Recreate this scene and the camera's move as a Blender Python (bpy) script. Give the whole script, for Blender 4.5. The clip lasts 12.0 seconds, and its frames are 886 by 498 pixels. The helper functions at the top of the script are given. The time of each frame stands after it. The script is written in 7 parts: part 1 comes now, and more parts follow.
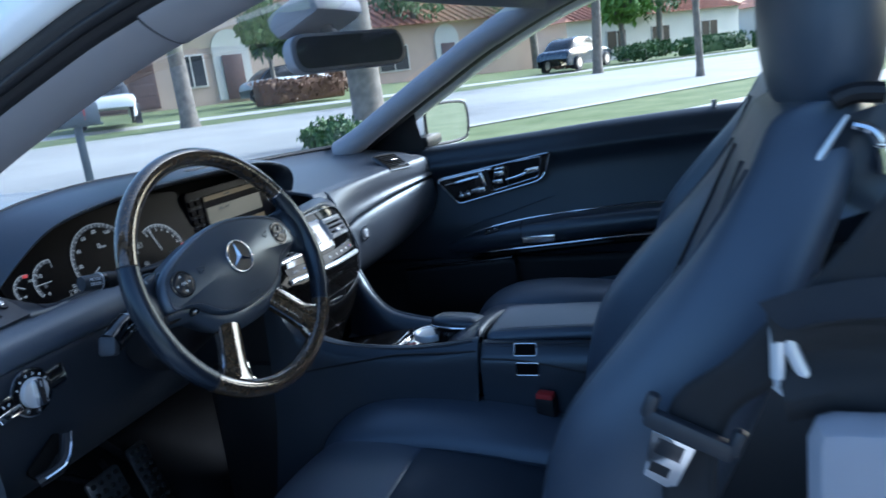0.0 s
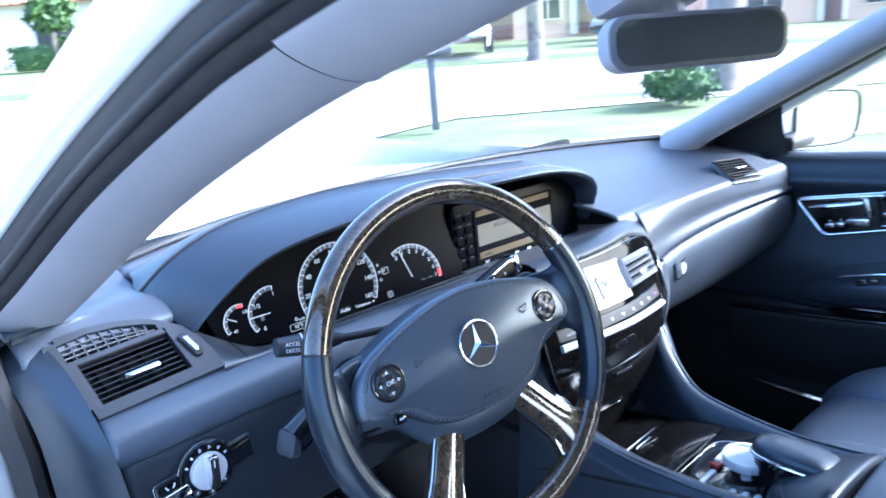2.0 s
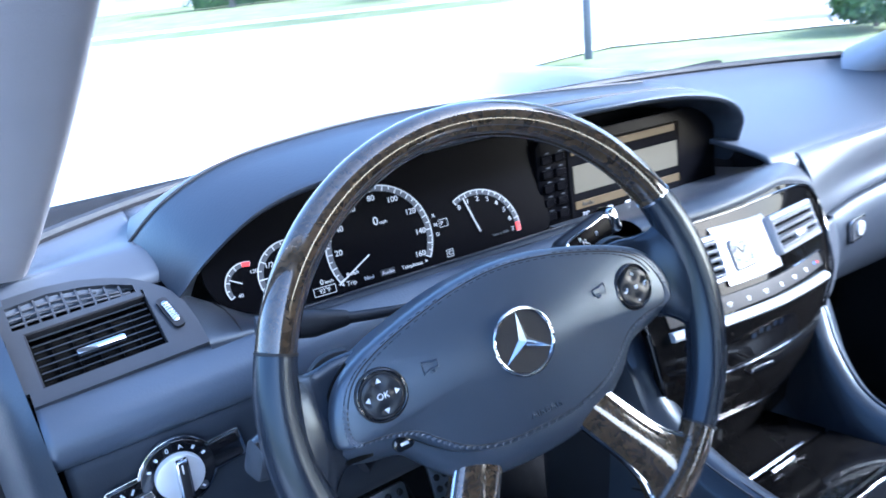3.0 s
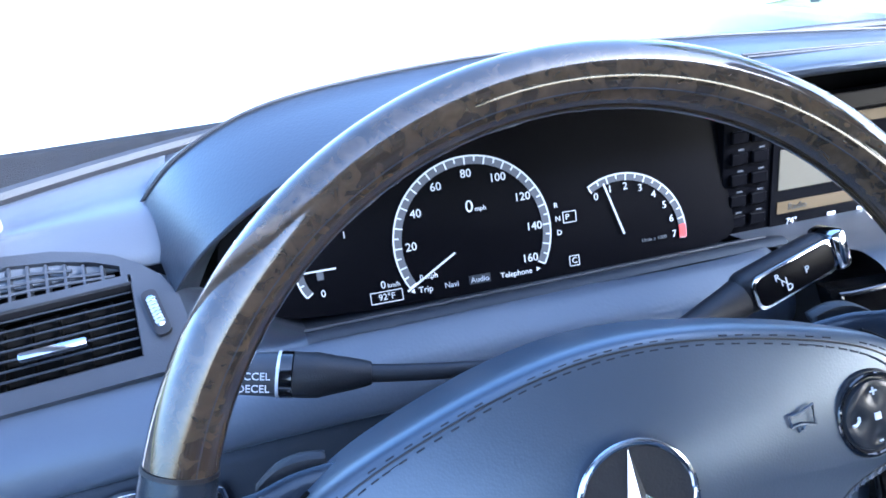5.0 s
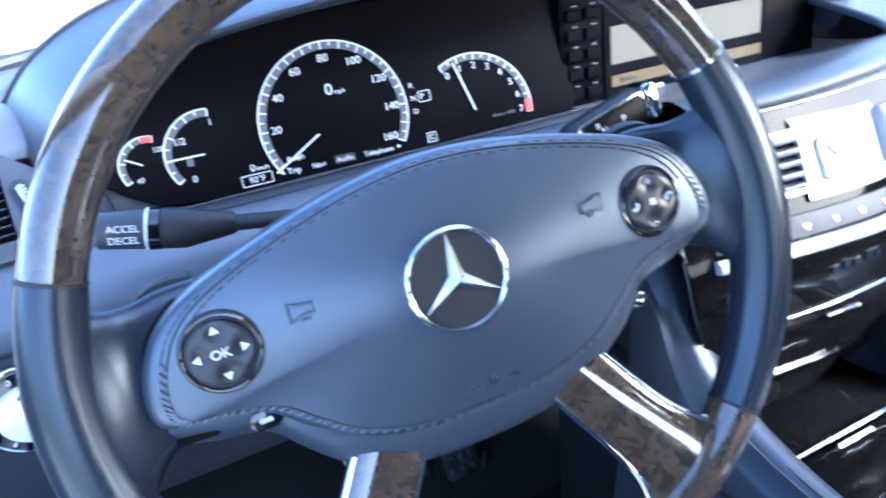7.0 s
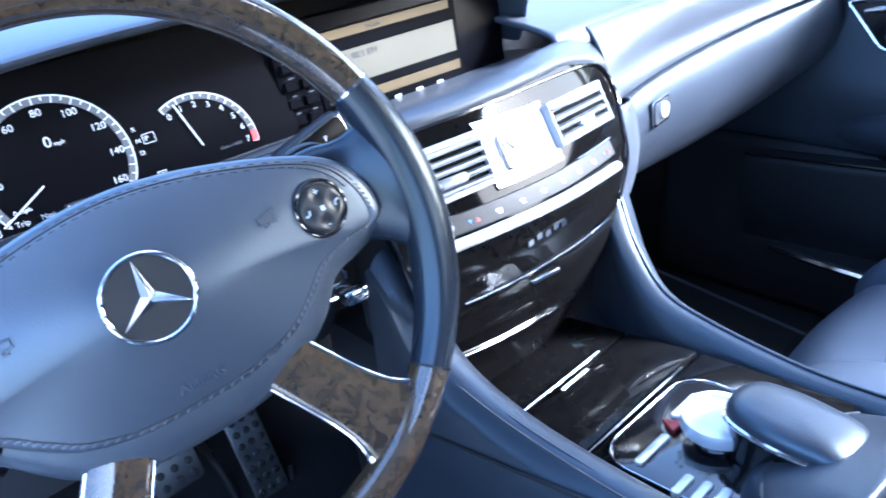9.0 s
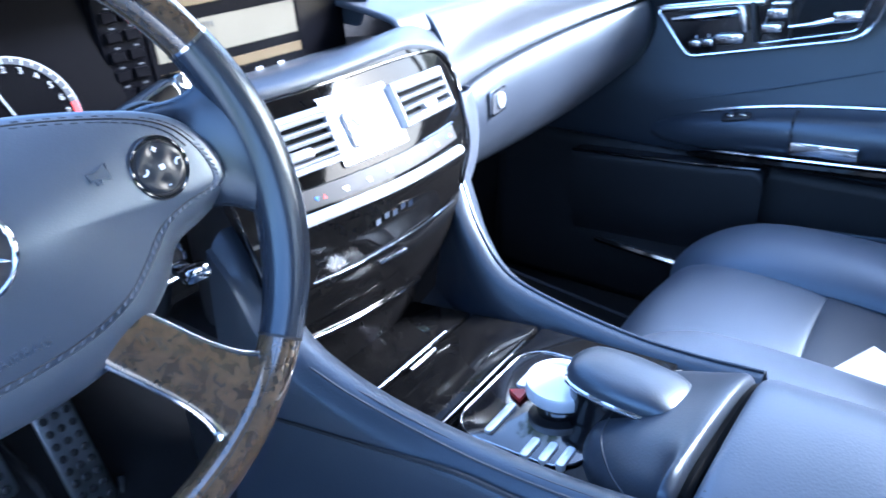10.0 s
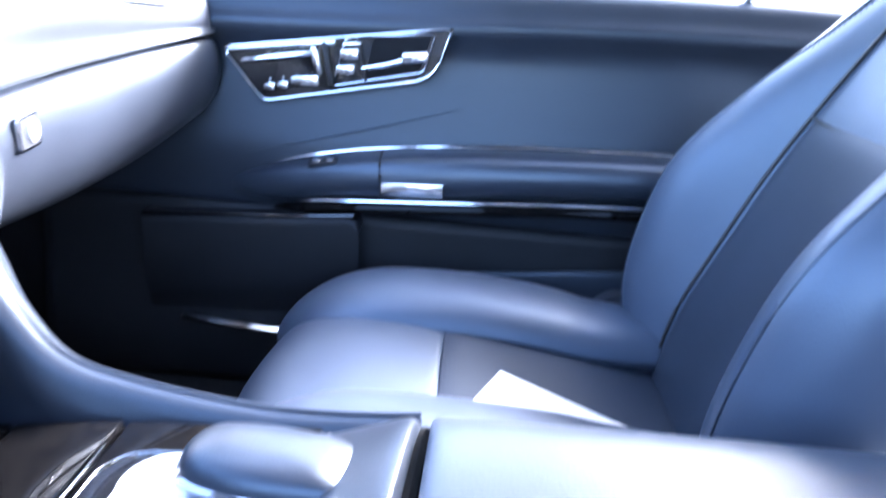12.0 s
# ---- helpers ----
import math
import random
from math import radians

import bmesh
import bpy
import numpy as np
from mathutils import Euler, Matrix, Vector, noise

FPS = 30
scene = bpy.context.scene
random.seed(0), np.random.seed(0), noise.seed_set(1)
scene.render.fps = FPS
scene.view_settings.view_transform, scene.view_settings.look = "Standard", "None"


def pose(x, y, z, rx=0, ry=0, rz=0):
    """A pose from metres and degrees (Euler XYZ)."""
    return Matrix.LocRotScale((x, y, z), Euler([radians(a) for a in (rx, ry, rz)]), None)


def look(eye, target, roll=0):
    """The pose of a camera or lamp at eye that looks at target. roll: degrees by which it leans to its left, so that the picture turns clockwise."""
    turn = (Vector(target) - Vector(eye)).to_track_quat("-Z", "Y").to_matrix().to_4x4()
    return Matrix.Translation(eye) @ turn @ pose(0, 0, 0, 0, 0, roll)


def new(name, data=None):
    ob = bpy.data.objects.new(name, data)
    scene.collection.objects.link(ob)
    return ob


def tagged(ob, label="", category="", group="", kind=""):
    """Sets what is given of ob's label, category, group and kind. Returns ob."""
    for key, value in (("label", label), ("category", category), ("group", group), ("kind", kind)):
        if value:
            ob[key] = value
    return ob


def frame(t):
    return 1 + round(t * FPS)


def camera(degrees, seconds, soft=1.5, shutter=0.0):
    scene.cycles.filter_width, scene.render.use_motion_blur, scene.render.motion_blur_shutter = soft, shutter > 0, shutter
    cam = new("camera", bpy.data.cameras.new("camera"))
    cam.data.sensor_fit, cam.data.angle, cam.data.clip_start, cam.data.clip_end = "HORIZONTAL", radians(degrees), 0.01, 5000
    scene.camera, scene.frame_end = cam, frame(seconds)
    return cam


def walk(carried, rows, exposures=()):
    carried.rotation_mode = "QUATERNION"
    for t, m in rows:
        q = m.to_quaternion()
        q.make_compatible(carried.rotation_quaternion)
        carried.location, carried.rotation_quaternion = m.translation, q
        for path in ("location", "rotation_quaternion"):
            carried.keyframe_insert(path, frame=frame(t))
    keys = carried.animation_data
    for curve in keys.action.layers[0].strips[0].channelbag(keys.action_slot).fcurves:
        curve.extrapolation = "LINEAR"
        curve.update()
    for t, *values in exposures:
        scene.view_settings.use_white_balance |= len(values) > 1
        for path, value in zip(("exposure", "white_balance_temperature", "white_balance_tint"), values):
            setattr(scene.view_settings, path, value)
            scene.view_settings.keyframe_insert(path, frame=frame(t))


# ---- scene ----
cam = camera(62.1, 12.0, soft=1.6, shutter=0.5)
PATH = [
    (0, (-1.276, -0.651, 1.102), (0.554, 0.01, 0.638), -7.4),
    (0.5, (-1.215, -0.557, 1.135), (0.568, 0.187, 0.617), -5.4),
    (1, (-1.135, -0.488, 1.165), (0.586, 0.373, 0.618), -3.8),
    (1.5, (-1.001, -0.488, 1.188), (0.549, 0.64, 0.618), -3.8),
    (2, (-0.896, -0.495, 1.181), (0.453, 0.88, 0.642), -4.4),
    (2.5, (-0.772, -0.447, 1.141), (0.39, 1.065, 0.537), -5.5),
    (3, (-0.669, -0.385, 1.123), (0.321, 1.218, 0.453), -6.4),
    (3.5, (-0.599, -0.319, 1.115), (0.208, 1.36, 0.387), -5.6),
    (3.7, (-0.575, -0.29, 1.111), (0.162, 1.414, 0.368), -5.2),
    (5.3, (-0.502, -0.196, 1.082), (0.028, 1.559, 0.284), -5.1),
    (5.5, (-0.502, -0.2, 1.082), (0.047, 1.544, 0.27), -4.7),
    (6, (-0.517, -0.217, 1.065), (0.036, 1.51, 0.22), -5.0),
    (6.5, (-0.518, -0.239, 1.052), (0.09, 1.447, 0.164), -5.6),
    (7, (-0.502, -0.273, 1.049), (0.226, 1.338, 0.115), -6.4),
    (7.5, (-0.485, -0.304, 1.055), (0.344, 1.246, 0.101), -7.3),
    (7.7, (-0.479, -0.313, 1.057), (0.387, 1.219, 0.107), -7.5),
    (9.3, (-0.473, -0.395, 1.064), (0.707, 0.918, 0.125), -7.0),
    (9.5, (-0.483, -0.407, 1.055), (0.74, 0.866, 0.114), -5.9),
    (10, (-0.489, -0.37, 1.036), (0.934, 0.668, 0.089), -2.3),
    (10.5, (-0.501, -0.32, 1.002), (1.073, 0.454, 0.04), -0.5),
    (11, (-0.494, -0.318, 0.958), (1.2, 0.109, -0.015), 0.9),
    (11.5, (-0.45, -0.305, 0.936), (1.31, -0.134, 0.003), 2.2),
    (12, (-0.368, -0.302, 0.915), (1.512, -0.265, 0.234), 5.0),
]
EXPOSURES = [(0, 1.5, 5000, 4), (0.5, 2.6, 4950, 8), (1.0, 3.0, 4950, 9), (2.5, 3.05, 4950, 10), (5.5, 3.5, 4900, 12), (7.5, 3.75, 4900, 12), (9.5, 3.92, 4950, 11), (11, 4.0, 5030, 12), (11.5, 4.12, 5080, 14), (12, 4.6, 5500, 19)]
walk(cam, [(t, look(eye, target, roll)) for t, eye, target, roll in PATH], EXPOSURES)

# ---- light ----
world = bpy.data.worlds.new("sky")
scene.world = world
world.use_nodes = True
wn = world.node_tree.nodes
sky = wn.new("ShaderNodeTexSky")
sky.sky_type, sky.sun_disc = "NISHITA", False
sky.sun_elevation, sky.sun_rotation = radians(31), radians(134)
sky.air_density, sky.dust_density = 1.0, 4.0
world.node_tree.links.new(sky.outputs["Color"], wn["Background"].inputs["Color"])
wn["Background"].inputs["Strength"].default_value = 0.15
sun = new("sun", bpy.data.lights.new("sun", "SUN"))
sun.data.energy, sun.data.angle, sun.data.color = 2.6, radians(20), (1.0, 0.985, 0.97)
az, el = radians(134), radians(31)
sun.matrix_world = look((0, 0, 30), (-30 * math.sin(az), -30 * math.cos(az), 30 - 30 * math.tan(el)))


# ---- materials ----
def material(name, colour, rough=0.5, metal=0.0, vary=0.15, scale=8.0, bump=0.0, grain=300.0, coat=0.0, rough_vary=0.1, specular=0.5, colour2=None, emit=0.0):
    m = bpy.data.materials.new(name)
    m.use_nodes = True
    nt = m.node_tree
    b = nt.nodes["Principled BSDF"]
    tc = nt.nodes.new("ShaderNodeTexCoord")
    big = nt.nodes.new("ShaderNodeTexNoise")
    big.inputs["Scale"].default_value, big.inputs["Detail"].default_value = scale, 6.0
    nt.links.new(tc.outputs["Object"], big.inputs["Vector"])
    ramp = nt.nodes.new("ShaderNodeValToRGB")
    c2 = colour2 or [c * (1 + vary) for c in colour]
    c1 = colour if colour2 else [c * (1 - vary) for c in colour]
    ramp.color_ramp.elements[0].position, ramp.color_ramp.elements[1].position = 0.3, 0.7
    ramp.color_ramp.elements[0].color, ramp.color_ramp.elements[1].color = (*c1, 1), (*c2, 1)
    nt.links.new(big.outputs["Fac"], ramp.inputs["Fac"])
    nt.links.new(ramp.outputs["Color"], b.inputs["Base Color"])
    b.inputs["Metallic"].default_value = metal
    b.inputs["Specular IOR Level"].default_value = specular
    b.inputs["Coat Weight"].default_value = coat
    b.inputs["Coat Roughness"].default_value = 0.04
    fine = nt.nodes.new("ShaderNodeTexNoise")
    fine.inputs["Scale"].default_value, fine.inputs["Detail"].default_value = grain, 3.0
    nt.links.new(tc.outputs["Object"], fine.inputs["Vector"])
    rr = nt.nodes.new("ShaderNodeMapRange")
    rr.inputs["To Min"].default_value, rr.inputs["To Max"].default_value = max(0.02, rough - rough_vary), min(1, rough + rough_vary)
    nt.links.new(big.outputs["Fac"], rr.inputs["Value"])
    nt.links.new(rr.outputs["Result"], b.inputs["Roughness"])
    if bump:
        bp = nt.nodes.new("ShaderNodeBump")
        bp.inputs["Strength"].default_value, bp.inputs["Distance"].default_value = bump, 0.002
        nt.links.new(fine.outputs["Fac"], bp.inputs["Height"])
        nt.links.new(bp.outputs["Normal"], b.inputs["Normal"])
    if emit:
        nt.links.new(ramp.outputs["Color"], b.inputs["Emission Color"])
        b.inputs["Emission Strength"].default_value = emit
    return m


def leather(name, colour, rough=0.42, cell=420.0, bump=0.25):
    m = material(name, colour, rough, vary=0.12, scale=7.0, rough_vary=0.06)
    nt = m.node_tree
    tc = next(n for n in nt.nodes if n.type == "TEX_COORD")
    v = nt.nodes.new("ShaderNodeTexVoronoi")
    v.inputs["Scale"].default_value = cell
    nt.links.new(tc.outputs["Object"], v.inputs["Vector"])
    bp = nt.nodes.new("ShaderNodeBump")
    bp.inputs["Strength"].default_value, bp.inputs["Distance"].default_value = bump, 0.0008
    nt.links.new(v.outputs["Distance"], bp.inputs["Height"])
    nt.links.new(bp.outputs["Normal"], nt.nodes["Principled BSDF"].inputs["Normal"])
    return m


def burl(name, dark, light, scale=14.0, rough=0.16, coat=1.0, rough_vary=0.05, specular=0.5):
    m = material(name, dark, rough, coat=coat, rough_vary=rough_vary, scale=scale, specular=specular)
    nt = m.node_tree
    b = nt.nodes["Principled BSDF"]
    tc = next(n for n in nt.nodes if n.type == "TEX_COORD")
    w = nt.nodes.new("ShaderNodeTexNoise")
    w.inputs["Scale"].default_value, w.inputs["Detail"].default_value, w.inputs["Distortion"].default_value = scale * 2.2, 10.0, 0.9
    nt.links.new(tc.outputs["Object"], w.inputs["Vector"])
    r = nt.nodes.new("ShaderNodeValToRGB")
    e = r.color_ramp.elements
    e[0].position, e[0].color = 0.30, (*dark, 1)
    e[1].position, e[1].color = 0.72, (*light, 1)
    x = r.color_ramp.elements.new(0.5)
    x.color = (*[(p + q) * 0.5 for p, q in zip(dark, light)], 1)
    nt.links.new(w.outputs["Fac"], r.inputs["Fac"])
    nt.links.new(r.outputs["Color"], b.inputs["Base Color"])
    return m


def glass(name, tint=(1, 1, 1), rough=0.0):
    m = bpy.data.materials.new(name)
    m.use_nodes = True
    nt = m.node_tree
    nt.nodes.remove(nt.nodes["Principled BSDF"])
    out = nt.nodes["Material Output"]
    tr, gl, mx, lw, pw, sc = (nt.nodes.new(k) for k in ("ShaderNodeBsdfTransparent", "ShaderNodeBsdfGlossy", "ShaderNodeMixShader", "ShaderNodeLayerWeight", "ShaderNodeMath", "ShaderNodeMath"))
    tr.inputs["Color"].default_value = (*tint, 1)
    gl.inputs["Roughness"].default_value = rough
    lw.inputs["Blend"].default_value = 0.5
    pw.operation, sc.operation = "POWER", "MULTIPLY_ADD"
    pw.inputs[1].default_value, sc.inputs[1].default_value, sc.inputs[2].default_value = 5.0, 0.6, 0.04
    nt.links.new(lw.outputs["Facing"], pw.inputs[0])
    nt.links.new(pw.outputs["Value"], sc.inputs[0])
    nt.links.new(sc.outputs["Value"], mx.inputs["Fac"])
    nt.links.new(tr.outputs["BSDF"], mx.inputs[1])
    nt.links.new(gl.outputs["BSDF"], mx.inputs[2])
    nt.links.new(mx.outputs["Shader"], out.inputs["Surface"])
    return m


LEATHER = leather("black_leather", (0.021, 0.025, 0.034), 0.37, 420.0, 0.10)
LEATHER.node_tree.nodes["Principled BSDF"].inputs["Specular IOR Level"].default_value = 0.68
PAD = leather("soft_dash_skin", (0.054, 0.060, 0.074), 0.40, 700.0, 0.08)
SEAT = leather("seat_leather", (0.050, 0.061, 0.084), 0.42, 380.0, 0.12)
SEAT.node_tree.nodes["Principled BSDF"].inputs["Specular IOR Level"].default_value = 0.66
WHEEL_LEATHER = leather("wheel_leather", (0.034, 0.042, 0.058), 0.36, 900.0, 0.05)
WHEEL_LEATHER.node_tree.nodes["Principled BSDF"].inputs["Specular IOR Level"].default_value = 1.0
GRIP_LEATHER = leather("worn_grip_leather", (0.012, 0.015, 0.022), 0.25, 700.0, 0.06)
DOOR_LEATHER = leather("door_leather", (0.015, 0.018, 0.025), 0.42, 420.0, 0.10)
DOOR_PLASTIC = material("grained_door_plastic", (0.009, 0.010, 0.012), 0.55, bump=0.2, grain=800, specular=0.25)
# Darker, duller dash skin: shade on the lower dash put into its colour.
SHADED_SKIN = leather("shaded_matt_dash_skin", (0.016, 0.019, 0.026), 0.58, 700.0, 0.08)
SHADED_SKIN.node_tree.nodes["Principled BSDF"].inputs["Specular IOR Level"].default_value = 0.3
PERFORATED = leather("perforated_seat_leather", (0.026, 0.031, 0.042), 0.50, 380.0, 0.10)
PERFORATED.node_tree.nodes["Principled BSDF"].inputs["Specular IOR Level"].default_value = 0.32
THREAD = material("blue_grey_thread", (0.075, 0.090, 0.120), 0.6)
BUTTON = material("satin_button", (0.014, 0.016, 0.020), 0.30, metal=0.0, vary=0.05, rough_vary=0.03, specular=0.35)
pn = PERFORATED.node_tree
holes, cut, sink = pn.nodes.new("ShaderNodeTexVoronoi"), pn.nodes.new("ShaderNodeMath"), pn.nodes.new("ShaderNodeBump")
holes.inputs["Scale"].default_value, holes.inputs["Randomness"].default_value = 190.0, 0.0
cut.operation, cut.inputs[1].default_value = "GREATER_THAN", 0.30
sink.inputs["Strength"].default_value, sink.inputs["Distance"].default_value = 0.6, 0.001
pn.links.new(next(n for n in pn.nodes if n.type == "TEX_COORD").outputs["Object"], holes.inputs["Vector"])
pn.links.new(holes.outputs["Distance"], cut.inputs[0])
pn.links.new(cut.outputs["Value"], sink.inputs["Height"])
pn.links.new(sink.outputs["Normal"], pn.nodes["Principled BSDF"].inputs["Normal"])
# Blue specular tint puts the sky's sheen into every leather.
for hide in (GRIP_LEATHER, DOOR_LEATHER, LEATHER, PAD, SEAT, PERFORATED, WHEEL_LEATHER, SHADED_SKIN):
    hide.node_tree.nodes["Principled BSDF"].inputs["Specular Tint"].default_value = (0.74, 0.87, 1.0, 1.0)
BLACK = material("black_plastic", (0.011, 0.011, 0.013), 0.5, bump=0.1, grain=900, specular=0.35)
# Near-black holds the shade inside vents, slots and gaps.
VOID = material("opening_shade", (0.003, 0.003, 0.003), 0.9, specular=0.1)
VENT_PANEL = material("satin_vent_panel", (0.022, 0.025, 0.032), 0.48, bump=0.1, grain=900)
DARK = material("dark_carpet", (0.012, 0.012, 0.013), 0.95, bump=0.9, grain=900, specular=0.1)
PIANO = material("gloss_black", (0.006, 0.006, 0.007), 0.08, rough_vary=0.03, coat=0.4)
GLASS_BLACK = material("cluster_black", (0.003, 0.003, 0.004), 0.30, rough_vary=0.02, specular=0.03)
CHROME = material("chrome", (0.58, 0.59, 0.61), 0.1, metal=1.0, vary=0.03, rough_vary=0.04)
RING_CHROME = material("soft_chrome", (0.50, 0.51, 0.53), 0.16, metal=1.0, vary=0.03, rough_vary=0.03)
VENT_SILVER = material("vent_silver", (0.40, 0.41, 0.44), 0.30, metal=0.6, vary=0.05, rough_vary=0.05)
CLOCK_FACE = material("pale_clock_face", (0.20, 0.205, 0.22), 0.45, vary=0.04)
SILVER = material("satin_silver", (0.66, 0.68, 0.71), 0.32, metal=0.45, vary=0.05, rough_vary=0.05)
ALU = material("brushed_metal", (0.55, 0.56, 0.58), 0.32, metal=1.0, vary=0.08, bump=0.1, grain=400)
RUBBER = material("rubber_seal", (0.010, 0.010, 0.012), 0.6, bump=0.3, grain=600)
HEADLINER = material("pale_pillar_cloth", (0.33, 0.33, 0.36), 0.9, vary=0.05, bump=0.5, grain=1400, specular=0.2)
WHITE_PAINT = material("white_car_paint", (0.80, 0.81, 0.82), 0.25, vary=0.02, coat=1.0, rough_vary=0.03)
BURL = burl("walnut_burl", (0.021, 0.015, 0.0095), (0.072, 0.050, 0.029), 58.0, 0.09)
BURL_DARK = burl("black_ash", (0.0022, 0.0022, 0.0026), (0.0060, 0.0056, 0.0052), 42.0, 0.05, 0.0, 0.006, 0.09)
SCREEN = material("lit_screen", (0.060, 0.054, 0.040), 0.4, vary=0.05, emit=0.30, specular=0.2)
SCREEN_BAR = material("lit_screen_band", (0.060, 0.043, 0.022), 0.4, vary=0.05, emit=0.22, specular=0.2)
SCREEN_INK = material("screen_ink", (0.03, 0.03, 0.03), 0.5)
GLOW = material("white_lit_mark", (0.20, 0.205, 0.21), 0.5, vary=0.02, emit=0.36, specular=0.1)
GREY_GLOW = material("grey_lit_mark", (0.035, 0.037, 0.041), 0.5, vary=0.03, emit=0.38, specular=0.1)
RED = material("red_lit_mark", (0.6, 0.03, 0.03), 0.5, emit=0.12)
BLUE = material("blue_lit_mark", (0.05, 0.16, 0.60), 0.5, emit=0.12)
RED_PLASTIC = material("red_plastic", (0.32, 0.02, 0.02), 0.4)
MARK = material("pale_print", (0.62, 0.63, 0.66), 0.6, vary=0.03)
DIM = material("embossed_print", (0.010, 0.010, 0.012), 0.5)
PAPER = material("paper", (0.82, 0.82, 0.80), 0.8, vary=0.03)
DARK_THREAD = material("black_thread", (0.018, 0.021, 0.029), 0.7, specular=0.3)
STITCH = material("grey_stitch", (0.030, 0.033, 0.040), 0.7)
BELT = material("belt_webbing", (0.018, 0.019, 0.022), 0.8, bump=0.6, grain=1100)
MIRROR = material("mirror_glass", (0.85, 0.86, 0.87), 0.02, metal=1.0, vary=0.01, rough_vary=0.01)
WINDOW = glass("clear_glass", (0.96, 0.98, 0.97))
GRASS = material("lawn_grass", (0.105, 0.135, 0.055), 0.9, vary=0.5, scale=1.2, bump=1.0, grain=40, colour2=(0.18, 0.205, 0.105), specular=0.15)
CONCRETE = material("pale_concrete", (0.42, 0.41, 0.39), 0.85, vary=0.12, scale=0.8, bump=0.3, grain=60)
ROAD = material("bleached_road", (0.30, 0.295, 0.28), 0.85, vary=0.12, scale=0.5, bump=0.4, grain=80)
LEAF = material("leaf_green", (0.030, 0.075, 0.018), 0.6, vary=0.3, scale=3.0, colour2=(0.075, 0.14, 0.035))
LEAF_RED = material("leaf_russet", (0.09, 0.035, 0.02), 0.7, colour2=(0.14, 0.075, 0.035), scale=3.0)
LEAF_LIGHT = material("leaf_lime", (0.10, 0.19, 0.02), 0.6, colour2=(0.16, 0.26, 0.05), scale=3.0)
BARK = material("bark", (0.17, 0.15, 0.13), 0.9, vary=0.3, scale=6, bump=1.0, grain=30)
STUCCO = material("house_stucco", (0.50, 0.38, 0.30), 0.9, vary=0.08, scale=0.6, bump=0.4, grain=50)
STUCCO_PALE = material("pale_stucco", (0.62, 0.60, 0.56), 0.9, vary=0.06, scale=0.6)
ROOF_TILE = material("clay_roof", (0.36, 0.16, 0.10), 0.85, vary=0.25, scale=4)
GARAGE = material("brown_garage_door", (0.10, 0.055, 0.045), 0.6)
WIN_DARK = material("house_window", (0.03, 0.035, 0.04), 0.08)
CAR_GLASS = material("car_window", (0.02, 0.022, 0.025), 0.06)
POST_GREY = material("mailbox_slate", (0.05, 0.065, 0.085), 0.5)
DARK_PAINT = material("dark_blue_car_paint", (0.02, 0.03, 0.05), 0.25, coat=1.0)
SILVER_PAINT = material("pale_car_paint", (0.55, 0.60, 0.64), 0.25, coat=1.0)


# ---- builders ----
def thing(name, at, label, category, group="", kind=""):
    ob = new(name)
    ob.empty_display_size = 0.05
    ob.matrix_basis = Matrix.Translation(at)
    return tagged(ob, label, category, group, kind)


def mesh_of(bm, name, smooth=35.0):
    me = bpy.data.meshes.new(name)
    bmesh.ops.recalc_face_normals(bm, faces=bm.faces)
    for f in bm.faces:
        f.smooth = smooth > 0
    if smooth > 0:
        lim = radians(smooth)
        for e in bm.edges:
            if len(e.link_faces) == 2 and e.calc_face_angle(0) > lim:
                e.smooth = False
    bm.to_mesh(me)
    bm.free()
    return me


def part(name, bm, mat, parent=None, label="", smooth=35.0):
    ob = new(name, mesh_of(bm, name, smooth))
    ob.data.materials.append(mat)
    if parent is not None:
        ob.parent = parent
        if parent.type == "EMPTY":
            ob.matrix_parent_inverse = parent.matrix_basis.inverted()
        elif parent.parent is None:
            ob.matrix_parent_inverse = parent.matrix_basis.inverted()
    if label:
        ob["label"] = label
    return ob


def solid(ob, t, offset=-1.0):
    m = ob.modifiers.new("thickness", "SOLIDIFY")
    m.thickness, m.offset = t, offset
    return ob


def crom(p, n, closed=False):
    """A smooth curve through the points, n steps to a span."""
    p = [Vector(q) for q in p]
    out, k = [], len(p)
    for i in range(k if closed else k - 1):
        a, b, c, d = (p[(i + j) % k] if closed else p[min(max(i + j, 0), k - 1)] for j in (-1, 0, 1, 2))
        for s in range(n):
            t = s / n
            out.append(0.5 * (2 * b + (c - a) * t + (2 * a - 5 * b + 4 * c - d) * t * t + (3 * b - a - 3 * c + d) * t ** 3))
    if not closed:
        out.append(p[-1])
    return out


def loft(rows, nu=4, nv=4, close_v=False, close_u=False, caps=False, bm=None):
    """A smooth skin over rows of control points: nv steps along a row, nu from row to row."""
    bm = bm or bmesh.new()
    fine = [crom(r, nv, close_v) if nv > 1 else [Vector(q) for q in r] for r in rows]
    cols = [crom([f[j] for f in fine], nu, close_u) if nu > 1 else [f[j] for f in fine] for j in range(len(fine[0]))]
    m, n = len(cols[0]), len(cols)
    vs = [[bm.verts.new(cols[j][i]) for j in range(n)] for i in range(m)]
    for i in range(m if close_u else m - 1):
        for j in range(n if close_v else n - 1):
            bm.faces.new((vs[i][j], vs[(i + 1) % m][j], vs[(i + 1) % m][(j + 1) % n], vs[i][(j + 1) % n]))
    if caps and close_v:
        bm.faces.new(vs[0])
        bm.faces.new(vs[-1][::-1])
    return bm


